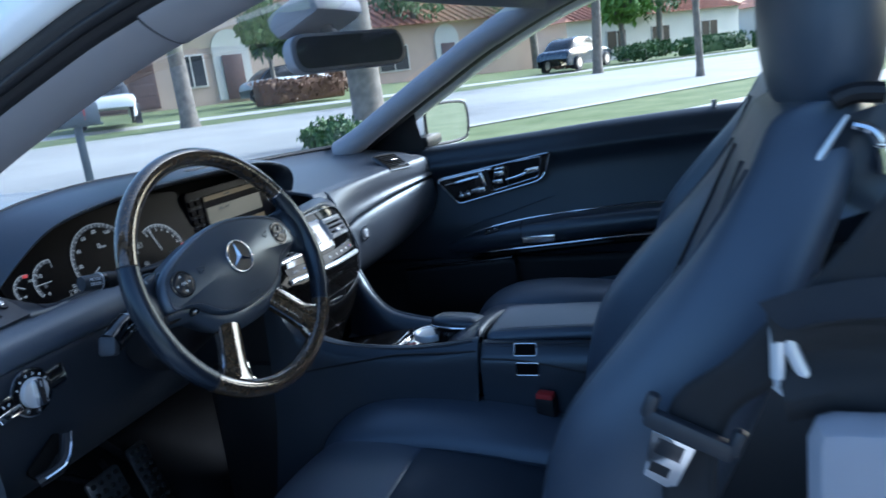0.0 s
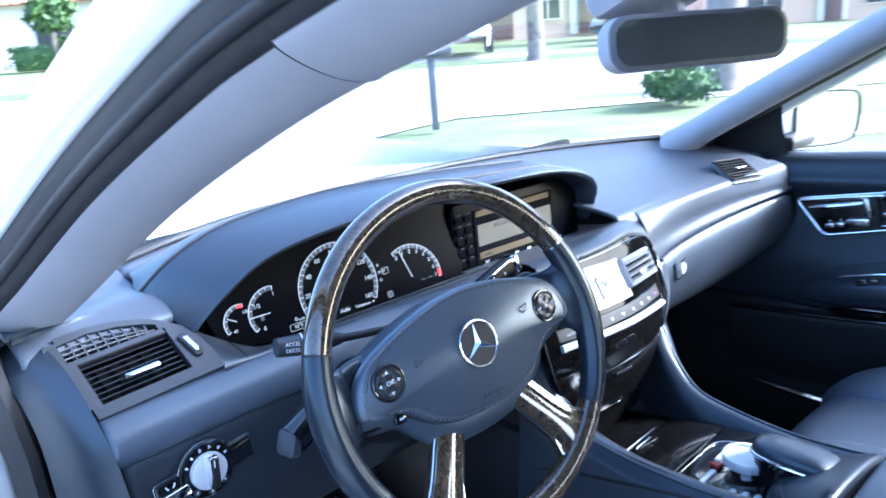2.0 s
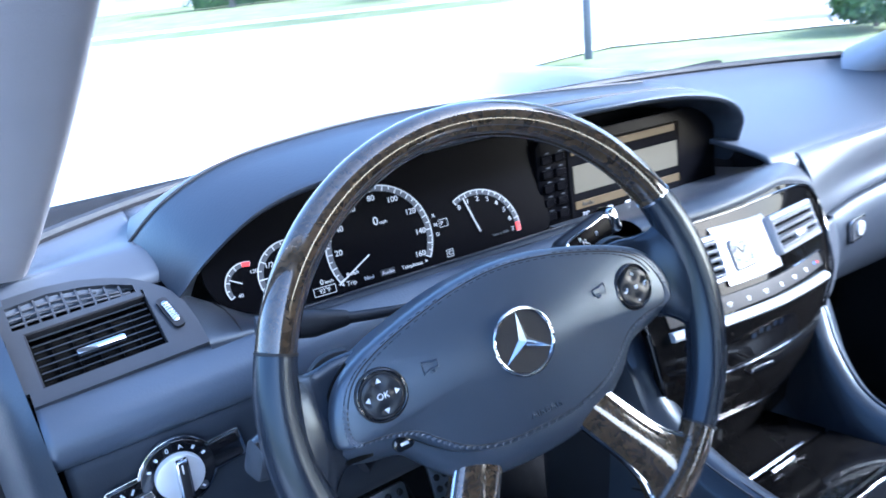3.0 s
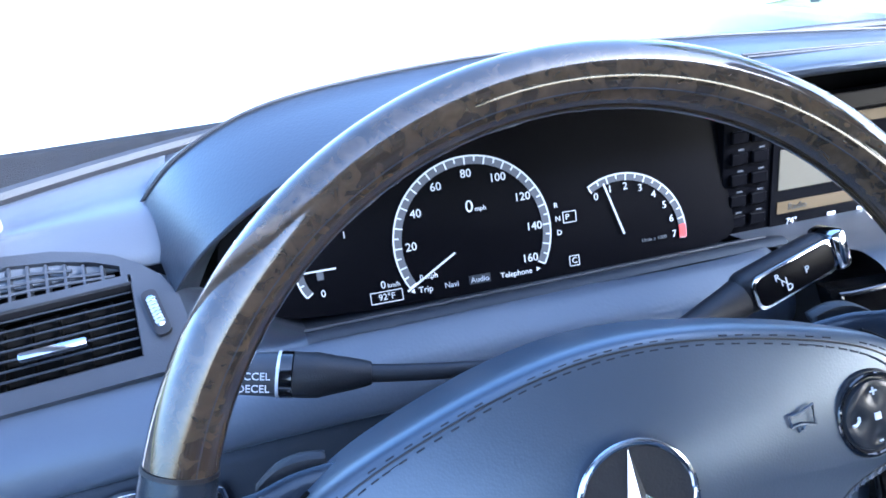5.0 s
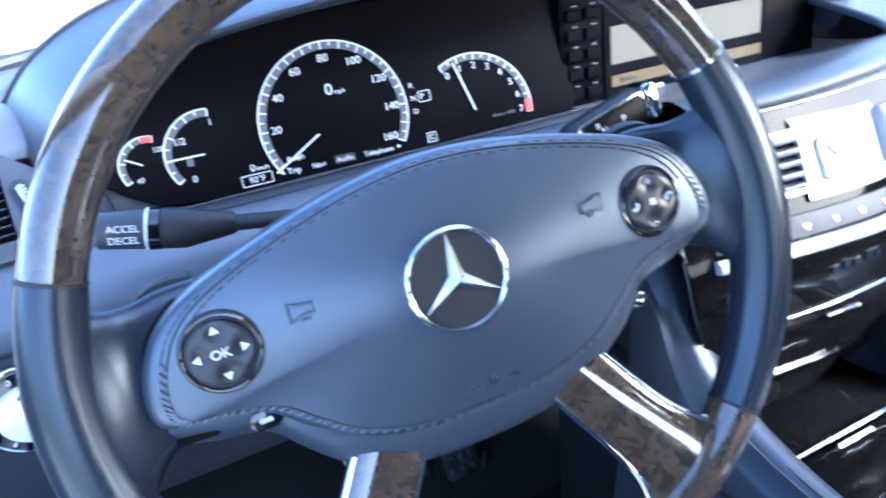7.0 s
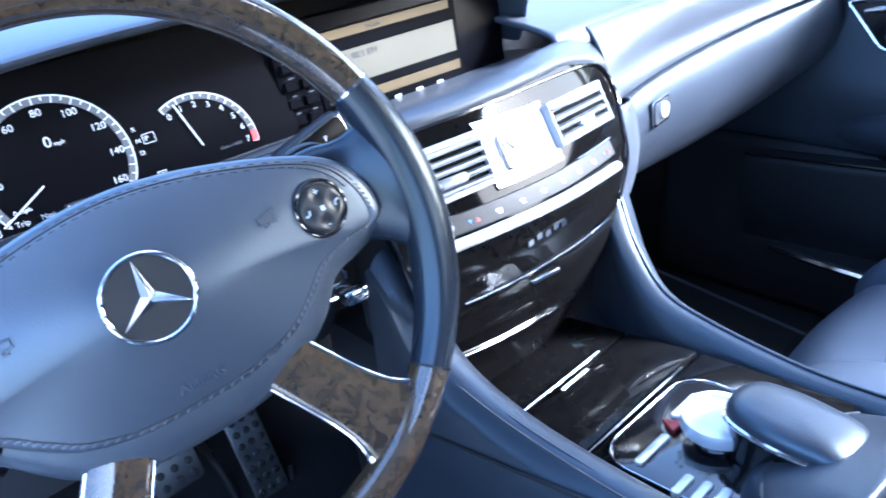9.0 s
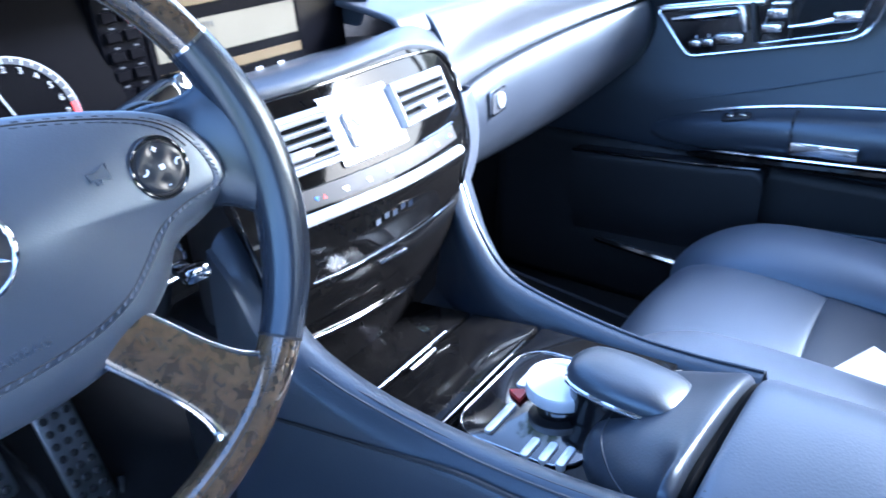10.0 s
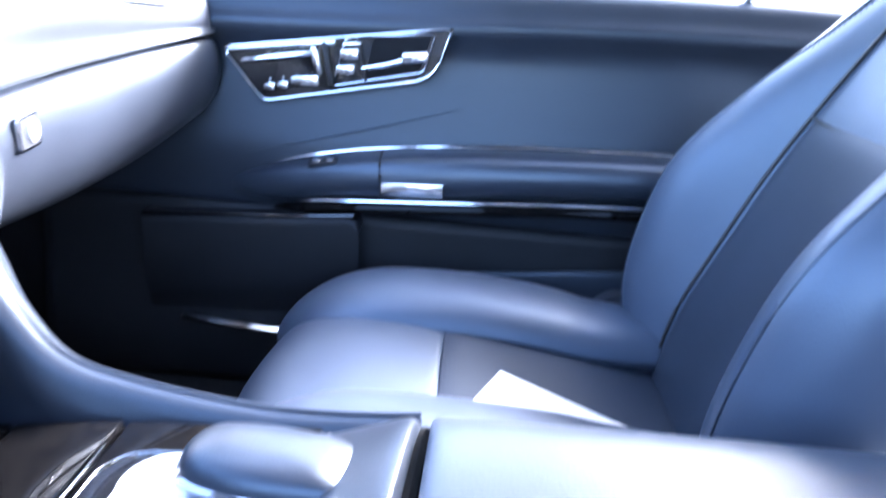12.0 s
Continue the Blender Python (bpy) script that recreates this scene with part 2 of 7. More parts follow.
def tube(points, r, seg=10, closed=False, bm=None, flat=1.0, up=(0, 0, 1), caps=True):
    """A round bar along the points; r is a number or a function of the way along (0 to 1)."""
    bm = bm or bmesh.new()
    p = [Vector(q) for q in points]
    k, rings = len(p), []
    for i, q in enumerate(p):
        d = (p[(i + 1) % k] - p[i - 1]) if closed else (p[min(i + 1, k - 1)] - p[max(i - 1, 0)])
        d.normalize()
        u = Vector(up)
        if abs(d.dot(u)) > 0.95:
            u = Vector((1, 0, 0)) if abs(d.x) < 0.9 else Vector((0, 1, 0))
        s = d.cross(u).normalized()
        u = s.cross(d)
        rad = r(i / max(k - 1, 1)) if callable(r) else r
        rings.append([bm.verts.new(q + rad * (math.cos(a) * s + flat * math.sin(a) * u)) for a in (2 * math.pi * j / seg for j in range(seg))])
    for i in range(k if closed else k - 1):
        a, b = rings[i], rings[(i + 1) % k]
        for j in range(seg):
            bm.faces.new((a[j], a[(j + 1) % seg], b[(j + 1) % seg], b[j]))
    if caps and not closed:
        bm.faces.new(rings[0][::-1])
        bm.faces.new(rings[-1])
    return bm


def box(size, m=Matrix(), bevel=0.0, seg=2, bm=None):
    b2 = bmesh.new()
    bmesh.ops.create_cube(b2, size=1.0, matrix=Matrix.Diagonal((*size, 1)))
    if bevel:
        bmesh.ops.bevel(b2, geom=b2.edges[:], offset=bevel, segments=seg, affect="EDGES", profile=0.5)
    b2.transform(m)
    if bm is None:
        return b2
    me = bpy.data.meshes.new("join")
    b2.to_mesh(me)
    b2.free()
    bm.from_mesh(me)
    bpy.data.meshes.remove(me)
    return bm


def prism(outline, depth, m=Matrix(), bevel=0.0, seg=2, bm=None):
    """A plate with the outline (x, y) from z = 0 up to depth, its upper edge rounded."""
    b2 = bmesh.new()
    lo = [b2.verts.new((x, y, 0)) for x, y in outline]
    f = b2.faces.new(lo)
    top = bmesh.ops.extrude_face_region(b2, geom=[f])
    tv = [g for g in top["geom"] if isinstance(g, bmesh.types.BMVert)]
    for v in tv:
        v.co.z += depth
    if bevel:
        s = set(tv)
        bmesh.ops.bevel(b2, geom=[e for e in b2.edges if e.verts[0] in s and e.verts[1] in s], offset=bevel, segments=seg, affect="EDGES", profile=0.5)
    b2.transform(m)
    if bm is None:
        return b2
    me = bpy.data.meshes.new("join")
    b2.to_mesh(me)
    b2.free()
    bm.from_mesh(me)
    bpy.data.meshes.remove(me)
    return bm


def rounded(w, h, r, n=5):
    return [(sx * (w / 2 - r) + r * math.cos(a), sy * (h / 2 - r) + r * math.sin(a))
            for sx, sy, a0 in ((1, 1, 0), (-1, 1, 90), (-1, -1, 180), (1, -1, 270))
            for a in (radians(a0 + 90 * i / n) for i in range(n + 1))]


def circle(r, n=32, cx=0, cy=0):
    return [(cx + r * math.cos(2 * math.pi * i / n), cy + r * math.sin(2 * math.pi * i / n)) for i in range(n)]


def ring(r0, r1, depth, m=Matrix(), n=40, a0=0.0, a1=360.0, bm=None):
    """A flat ring, or a sector of one, in the x, y plane."""
    bm = bm or bmesh.new()
    full = a1 - a0 >= 359.9
    vs = []
    for i in range(n + (0 if full else 1)):
        a = radians(a0 + (a1 - a0) * i / n)
        vs.append([bm.verts.new(m @ Vector((r * math.cos(a), r * math.sin(a), z))) for r, z in ((r0, 0), (r1, 0), (r1, depth), (r0, depth))])
    k = len(vs)
    for i in range(k if full else k - 1):
        for j in range(4):
            bm.faces.new((vs[i][j], vs[(i + 1) % k][j], vs[(i + 1) % k][(j + 1) % 4], vs[i][(j + 1) % 4]))
    if not full:
        bm.faces.new(vs[0])
        bm.faces.new(vs[-1][::-1])
    return bm


def basis(o, x, y):
    """A frame at o with x along x, and y as near to y as may be."""
    x = Vector(x).normalized()
    z = x.cross(Vector(y)).normalized()
    y = z.cross(x)
    return Matrix(((x.x, y.x, z.x, o[0]), (x.y, y.y, z.y, o[1]), (x.z, y.z, z.z, o[2]), (0, 0, 0, 1)))


def writing(name, body, size, m, mat, parent, label="", depth=0.0003, align="CENTER"):
    cu = bpy.data.curves.new("writing", "FONT")
    cu.body, cu.size, cu.extrude, cu.align_x, cu.align_y, cu.resolution_u = body, size, depth, align, "CENTER", 3
    tmp = bpy.data.objects.new("writing", cu)
    me = bpy.data.meshes.new_from_object(tmp)
    bpy.data.objects.remove(tmp)
    me.transform(m)
    me.materials.append(mat)
    ob = new(name, me)
    ob.parent = parent
    if parent.type == "EMPTY" or parent.parent is None:
        ob.matrix_parent_inverse = parent.matrix_basis.inverted()
    if label:
        ob["label"] = label
    return ob


# ---- car shell ----
car = thing("car", (0, 0.4, 0), "white coupe with its driver's door wide open", "car")


def pillar_line(side, dx=0.0, dz=0.0):
    return [(side * (0.705 + dx), 0.34, 0.905 + dz), (side * (0.690 + dx), 0.20, 0.985 + dz), (side * (0.672 + dx), 0.02, 1.085 + dz),
            (side * (0.645 + dx), -0.165, 1.180 + dz), (side * (0.605 + dx), -0.42, 1.275 + dz), (side * (0.575 + dx), -0.75, 1.325 + dz), (side * (0.56 + dx), -1.2, 1.33 + dz)]


for side in (1,):
    line = crom(pillar_line(side, 0.010, 0.004), 6)
    cut = 18
    part("pillar_trim", tube(line[:cut + 1], lambda s: 0.044 + 0.012 * max(0, 1 - 5 * s), 16, flat=0.72), HEADLINER, car, "pale grey cloth pillar trim")
    part("roof_rail_trim", tube([p + Vector((0, 0.001, 0)) for p in line[cut:]], lambda s: 0.0445 + 0.01 * s, 16, flat=0.75), HEADLINER, car, "pale grey cloth roof rail trim")
    bp = basis((0.648, -0.112, 1.152), (-0.10, -0.88, 0.46), (0.70, 0.32, 0.62))
    part("airbag_badge", tube([bp @ Vector((x, y, 0.0)) for x, y in rounded(0.046, 0.022, 0.0105)], 0.0012, 6, True), HEADLINER, car, "oval embossed badge")
    seal = crom(pillar_line(side, 0.070, 0.004), 6)
    part("door_seal", tube(seal, 0.038, 14, flat=0.9), RUBBER, car, "black rubber door seal")
    part("outer_pillar", tube(crom(pillar_line(side, 0.135, -0.016), 6), 0.030, 12), WHITE_PAINT, car, "white painted outer pillar")
    part("gap_seal", tube(crom(pillar_line(side, 0.106, 0.002), 6), 0.008, 8), BLACK, car)

# the driver's pillar, seen from the open door: cloth trim, black seal, white outer skin
EDGE = ((0.40, 0.735, 0.905), (0.28, 0.711, 0.977), (0.11, 0.686, 1.076), (-0.07, 0.679, 1.151), (-0.165, 0.676, 1.183), (-0.30, 0.665, 1.222), (-0.45, 0.642, 1.262), (-0.75, 0.605, 1.310), (-1.2, 0.59, 1.320))


def pillar_strip(stations, points):
    return loft([[(-x - dx, y, z + dz * (1 + 0.25 * y)) for dx, dz in points] for y, x, z in stations], 6, 4)


INNER = ((-0.052, 0.050), (-0.068, 0.020), (-0.072, -0.006), (-0.062, -0.019), (-0.040, -0.018), (-0.018, -0.010), (0.002, 0.002), (0.010, 0.014))
part("pillar_trim", pillar_strip(EDGE[:5], INNER), HEADLINER, car, "pale grey cloth pillar trim")
part("roof_rail_trim", pillar_strip([(EDGE[4][0] - 0.0025, EDGE[4][1], EDGE[4][2])] + list(EDGE[5:]), [(a + 0.001, b - 0.001) for a, b in INNER]), HEADLINER, car, "pale grey cloth roof rail trim")
part("trim_joint", tube(crom([(-EDGE[4][1] - dx, EDGE[4][0] - 0.001, EDGE[4][2] + dz * 0.955) for dx, dz in INNER[1:]], 4), 0.0016, 6), BLACK, car)
part("door_seal", pillar_strip(EDGE, ((-0.004, 0.026), (-0.001, 0.004), (0.008, 0.005), (0.014, 0.013), (0.019, 0.024), (0.022, 0.036), (0.018, 0.056))), RUBBER, car, "black rubber door seal")
part("seal_lip", pillar_strip(EDGE, ((0.012, 0.0135), (0.018, 0.0125), (0.022, 0.020), (0.017, 0.026))), BLACK, car)
part("outer_pillar", pillar_strip(EDGE, ((0.014, 0.052), (0.022, 0.038), (0.032, 0.044), (0.038, 0.058), (0.035, 0.078), (0.020, 0.096), (-0.005, 0.108))), WHITE_PAINT, car, "white painted outer pillar")

# roof: lining below, painted skin above
part("roof_lining", loft([[(x, y - (0.20 * (x / 0.58) ** 2 if y > -0.2 else 0.06 * (x / 0.58) ** 2), z + 0.03 * (1 - (x / 0.6) ** 2)) for x in (-0.58, -0.3, 0, 0.3, 0.58)] for y, z in ((-0.12, 1.216), (-0.30, 1.262), (-0.5, 1.30), (-0.8, 1.325), (-1.3, 1.32), (-1.9, 1.22))]), HEADLINER, car)
solid(part("roof_skin", loft([[(x, y - (0.20 * (x / 0.68) ** 2 if y > -0.2 else 0.06 * (x / 0.68) ** 2), z + 0.05 * (1 - (x / 0.66) ** 2)) for x in (-0.61, -0.33, 0, 0.35, 0.68)] for y, z in ((-0.10, 1.222), (-0.28, 1.285), (-0.5, 1.335), (-0.8, 1.36), (-1.3, 1.355), (-1.95, 1.24))]), WHITE_PAINT, car), 0.01, 1)


def glass_base(x):
    return 0.625 - 0.42 * (abs(x) / 0.72) ** 2.6 * 0.6


wind = part("windscreen", loft([[(x, glass_base(x) * (1 - s) + (-0.12 - 0.20 * (x / 0.6) ** 2) * s, 0.925 * (1 - s) + (1.250 - 0.02 * (x / 0.6) ** 2) * s + 0.05 * math.sin(math.pi * s)) for x in [k * (0.71 * (1 - s) + 0.6 * s) for k in (-1, -0.6, -0.2, 0.2, 0.6, 1)]] for s in (0, 0.33, 0.66, 1)]), WINDOW, car)
wind.visible_shadow = False
part("windscreen_seal", tube([(x, glass_base(x) - 0.004, 0.927) for x in [k * 0.71 / 20 for k in range(-20, 21)]], 0.007, 8), RUBBER, car)
part("cowl", loft([[(x, glass_base(x) + dy, z) for x in (-0.75, -0.5, -0.25, 0, 0.25, 0.5, 0.75)] for dy, z in ((-0.03, 0.915), (0.03, 0.90), (0.12, 0.885))]), BLACK, car)
solid(part("bonnet", loft([[(x, y, z - 0.05 * (x / 0.8) ** 2) for x in (-0.86, -0.5, 0, 0.5, 0.86)] for y, z in ((0.74, 0.885), (1.1, 0.865), (1.6, 0.81), (2.0, 0.70), (2.1, 0.55))]), WHITE_PAINT, car), 0.02)
# the painted door opening and wing on the driver's side
part("wing", loft([[(-0.93 + 0.05 * k, y, z) for k, z in ((1.5, 0.86), (0.4, 0.82), (0, 0.7), (0.2, 0.4), (0.6, 0.2))] for y in (0.55, 1.0, 1.6, 2.1)]), WHITE_PAINT, car)
part("wing", loft([[(0.93 - 0.05 * k, y, z) for k, z in ((1.5, 0.86), (0.4, 0.82), (0, 0.7), (0.2, 0.4), (0.6, 0.2))] for y in (0.4, 1.0, 1.6, 2.1)]), WHITE_PAINT, car)
part("door_jamb", loft([[(-0.738, 0.37, z), (-0.752, 0.335, z), (-0.845, 0.30, z), (-0.86, 0.40, z), (-0.87, 0.60, z)] for z in (0.22, 0.5, 0.75, 0.93)], nu=2), WHITE_PAINT, car, "white painted door jamb")
part("jamb_seal", tube([(-0.745, 0.35, 0.92), (-0.737, 0.312, 0.80), (-0.735, 0.305, 0.68), (-0.738, 0.28, 0.5), (-0.755, 0.22, 0.30), (-0.765, 0.0, 0.26), (-0.765, -0.7, 0.26)], 0.016, 8), RUBBER, car)
part("sill", box((0.16, 1.5, 0.13), pose(-0.82, -0.35, 0.19), 0.02), WHITE_PAINT, car)
part("floor", box((1.56, 2.7, 0.05), pose(0, -0.55, 0.215), 0.01), DARK, car, "black carpeted floor")
part("firewall", box((1.50, 0.04, 0.70), pose(0, 0.63, 0.56, -8), 0.01), DARK, car)
part("toe_board", box((1.46, 0.36, 0.03), pose(0, 0.52, 0.34, 40), 0.01), DARK, car)
part("rear_bulkhead", box((1.45, 0.1, 0.85), pose(0, -1.85, 0.65, -10), 0.03), DARK, car)
part("kick_panel", box((0.06, 0.55, 0.62), pose(0.79, 0.48, 0.53), 0.02), DARK, car)
part("kick_panel", box((0.05, 0.24, 0.62), pose(-0.755, 0.53, 0.53), 0.02), DARK, car)
part("side_panel", box((0.1, 0.9, 0.62), pose(-0.76, -1.35, 0.55), 0.03), LEATHER, car)
part("side_panel", box((0.1, 0.8, 0.62), pose(0.80, -1.45, 0.55), 0.03), LEATHER, car)

# the rest of the body: quarters, boot, rear glass, bumpers, wheels and the open door
for side in (-1, 1):
    part("rear_quarter", loft([[(side * (x + dx), y, z) for x, z in ((0.78, 0.93), (0.88, 0.87), (0.93, 0.68), (0.92, 0.40), (0.86, 0.22))] for y, dx in ((-1.06, 0.0), (-1.5, 0.01), (-2.1, 0.0), (-2.6, -0.05), (-2.85, -0.14))], 4, 4), WHITE_PAINT, car)
    part("rear_pillar", loft([[(side * (x + w), y + dy, z) for w, dy in ((0.0, 0.09), (0.02, 0.0), (0.0, -0.09))] for x, y, z in ((0.59, -1.72, 1.285), (0.66, -1.85, 1.16), (0.74, -2.0, 1.03), (0.80, -2.12, 0.925))], 4, 3), WHITE_PAINT, car)
    for ya in (1.12, -1.82):
        wl = part("wheel", tube([(side * 0.72, ya, 0.335), (side * 0.945, ya, 0.335)], 0.235, 28), BLACK, car)
        part("tyre", tube([(side * 0.835, ya + 0.285 * math.cos(a), 0.335 + 0.285 * math.sin(a)) for a in (2 * math.pi * i / 40 for i in range(40))], 0.052, 12, True, flat=2.1, up=(1, 0, 0)), RUBBER, wl)
        for i in range(10):
            a = 2 * math.pi * i / 10
            part("spoke", box((0.02, 0.040, 0.20), Matrix.Translation((side * 0.950, ya, 0.335)) @ Matrix.Rotation(a, 4, "X") @ pose(0, 0, 0.125), 0.006), SILVER, wl)
part("rear_window", loft([[(x, y - 0.05 * (x / 0.6) ** 2, z) for x in (-0.62 - k, -0.3, 0, 0.3, 0.62 + k)] for y, z, k in ((-1.74, 1.285, -0.05), (-1.95, 1.14, 0.0), (-2.14, 0.965, 0.06))], 3, 3), WINDOW, car).visible_shadow = False
part("boot_lid", loft([[(x, y, z - 0.03 * (x / 0.8) ** 2) for x in (-0.80, -0.4, 0, 0.4, 0.80)] for y, z in ((-2.10, 0.965), (-2.4, 0.972), (-2.72, 0.955), (-2.86, 0.90), (-2.88, 0.62))], 3, 3), WHITE_PAINT, car)
part("rear_bumper", loft([[(x, y + 0.10 * (x / 0.8) ** 4, z) for x in (-0.84, -0.4, 0, 0.4, 0.84)] for y, z in ((-2.86, 0.62), (-2.94, 0.55), (-2.93, 0.35), (-2.80, 0.22))], 3, 3), WHITE_PAINT, car)
part("front_bumper", loft([[(x, y - 0.14 * (x / 0.86) ** 4, z) for x in (-0.87, -0.45, 0, 0.45, 0.87)] for y, z in ((2.10, 0.60), (2.17, 0.50), (2.16, 0.34), (2.02, 0.20))], 3, 3), WHITE_PAINT, car)
# the driver's door, swung out on its front hinge
DM = Matrix.Translation((-0.90, 0.37, 0)) @ Matrix.Rotation(radians(-62), 4, "Z")
dd = part("driver_door", loft([[DM @ Vector((x, y, z)) for x, z in ((-0.005, 0.90), (-0.05, 0.86), (-0.065, 0.66), (-0.05, 0.40), (0.0, 0.24))] for y in (0.0, -0.4, -0.9, -1.32)], 4, 4), WHITE_PAINT, car, "white open driver's door")
part("door_lining", loft([[DM @ Vector((x, y, z)) for x, z in ((-0.004, 0.905), (0.05, 0.895), (0.075, 0.80), (0.085, 0.66), (0.11, 0.58), (0.085, 0.42), (0.05, 0.25))] for y in (0.0, -0.4, -0.9, -1.32)], 4, 4), LEATHER, dd, "black leather door lining")
part("door_edge", box((0.10, 0.02, 0.62), DM @ pose(0.01, -1.32, 0.57), 0.006), WHITE_PAINT, dd)
part("door_edge", box((0.10, 0.02, 0.62), DM @ pose(0.01, 0.0, 0.57), 0.006), WHITE_PAINT, dd)

# ---- dashboard ----
dash = thing("dashboard", (0, 0.3, 0.6), "black leather dashboard with a stitched instrument cowl", "dashboard")


def dash_rear(x):
    """Rear edge of the upper shelf."""
    return 0.245 - 0.165 * math.exp(-((x - 0.06) / 0.24) ** 2) - 0.02 * math.exp(-((x - 0.45) / 0.2) ** 2)


def shelf(name, xs, rear, front_z=0.921):
    """Part of the top pad, between the screen and a rear edge given by rear(x)."""
    rows = []
    for x in xs:
        f, (r, z) = glass_base(min(max(x, -0.71), 0.71)) - 0.012, rear(x)
        rows.append([(x, f + 0.02, 0.912), (x, f, 0.923), (x, f * 0.7 + r * 0.3, 0.76 * front_z + 0.24 * z), (x, f * 0.35 + r * 0.65, 0.36 * front_z + 0.64 * z + 0.012), (x, r + 0.03, z + 0.016), (x, r + 0.006, z + 0.003), (x, r, z - 0.008)])
    return solid(part(name, loft(rows, 6, 5), PAD, dash, "soft black top pad"), 0.006)


VL = basis((-0.627, 0.262, 0.8665), (1, 0.03, 0.03), (0, 0.83, 0.55))
b = bmesh.new()
for x0, x1, y0, y1 in ((-0.056, 0.056, -0.036, -0.0218), (-0.060, -0.0455, -0.0218, 0.0365), (-0.063, 0.054, 0.0365, 0.0425), (-0.066, -0.052, 0.0425, 0.072)):
    box((x1 - x0, y1 - y0, 0.005), VL @ pose((x0 + x1) / 2, (y0 + y1) / 2, -0.0025), bm=b)
prism([(0.056, -0.036), (0.087, -0.036), (0.087, -0.010), (0.084, 0.016), (0.075, 0.036), (0.062, 0.050), (0.048, 0.061), (0.030, 0.069), (0.008, 0.076), (-0.020, 0.080), (-0.052, 0.079), (-0.052, 0.068), (-0.018, 0.071), (0.012, 0.066), (0.034, 0.059), (0.050, 0.051), (0.050, 0.0425), (0.056, 0.0425)], 0.005, VL @ pose(0, 0, -0.005), bm=b)
part("vent_panel", b, VENT_PANEL, dash, "satin panel round the air vents")
# Near-black sheet under the panel puts shade behind both openings.
part("vent_well_shade", box((0.120, 0.10, 0.004), VL @ pose(0.002, 0.020, -0.034)), VOID, dash)
shelf("driver_shelf", (-0.718, -0.66, -0.60, -0.545), lambda x: (0.314, 0.897))
shelf("middle_shelf", (-0.545, -0.40, -0.25, -0.10, 0.05, 0.17), lambda x: (0.36, 0.915))
shelf("passenger_shelf", (0.17, 0.24, 0.34, 0.46, 0.58, 0.745), lambda x: (0.154 - 0.15 * max(0, x - 0.17) ** 2, 0.862))
# the rolled band below the shelf, on the driver's side
rows = []
for x in (-0.682, -0.62, -0.5, -0.36, -0.2, -0.12):
    r, z = dash_rear(x) if x < -0.3 else 0.22, 0.840
    rows.append([(x, r - 0.002, z + 0.0045), (x, r - 0.012, z + 0.0015), (x, r - 0.030, z - 0.012), (x, r - 0.038, z - 0.028), (x, r - 0.036, z - 0.043), (x, r - 0.026, z - 0.050), (x, r - 0.008, z - 0.050)])
solid(part("driver_band", loft(rows, 6, 4), SEAT, dash, "rolled black leather band"), 0.006)
rows = []
for x in (-0.676, -0.6, -0.48, -0.36, -0.2, -0.14):
    rows.append([(x, 0.222, 0.797), (x, 0.2085, 0.785), (x, 0.2085, 0.72), (x, 0.221, 0.66), (x, 0.262, 0.60), (x, 0.36, 0.57), (x, 0.50, 0.60)])
solid(part("knee_panel", loft(rows, 4, 4), SHADED_SKIN, dash, "matt black lower panel, darkened as in shade"), 0.006)
# passenger side: shelf front rolls over into a bulging glovebox lid
# a broad rolled band narrows towards the door; the glovebox lid bulges out below it
rows = []
for x, zs, dy, crease, low in ((0.226, 0.858, 0.008, 0.776, 0.028), (0.25, 0.859, 0.006, 0.778, 0.032), (0.34, 0.859, 0.0, 0.782, 0.043), (0.46, 0.857, -0.006, 0.788, 0.043), (0.58, 0.853, -0.016, 0.795, 0.031), (0.68, 0.848, -0.030, 0.803, 0.010), (0.76, 0.842, -0.044, 0.811, -0.008)):
    k = (zs - crease) / 0.08
    r = 0.154 - 0.15 * (x - 0.17) ** 2
    rows.append([(x, r + 0.034, 0.8785), (x, r + 0.016, 0.873), (x, r + 0.001, 0.8645), (x, 0.5 * (r - 0.008) + 0.5 * (0.104 + low), zs - 0.018 * k), (x, 0.102 + low, zs - 0.046 * k), (x, 0.096 + low, zs - 0.066 * k), (x, 0.098 + low, crease + 0.005), (x, 0.110 + low, crease + 0.001)])
solid(part("passenger_band", loft(rows, 6, 5), PAD, dash, "broad rolled leather band"), 0.006)
rows = []
for x, dy, crease, bottom in ((0.264, 0.036, 0.776, 0.645), (0.31, 0.042, 0.780, 0.640), (0.40, 0.047, 0.784, 0.630), (0.52, 0.040, 0.791, 0.630), (0.65, 0.020, 0.800, 0.648), (0.76, -0.006, 0.809, 0.685)):
    h = crease - bottom
    h += 0.03
    rows.append([(x, 0.114 + dy, crease), (x, 0.096 + dy, crease - 0.004), (x, 0.086 + dy, crease - 0.18 * h), (x, 0.087 + dy, crease - 0.38 * h), (x, 0.098 + dy, crease - 0.58 * h), (x, 0.122 + dy, crease - 0.77 * h), (x, 0.160 + dy, crease - 0.91 * h), (x, 0.215 + dy, crease - h), (x, 0.42, crease - h + 0.005)])
lid = solid(part("glovebox_lid", loft(rows, 6, 5), LEATHER, dash, "bulging black leather glovebox lid"), 0.006)
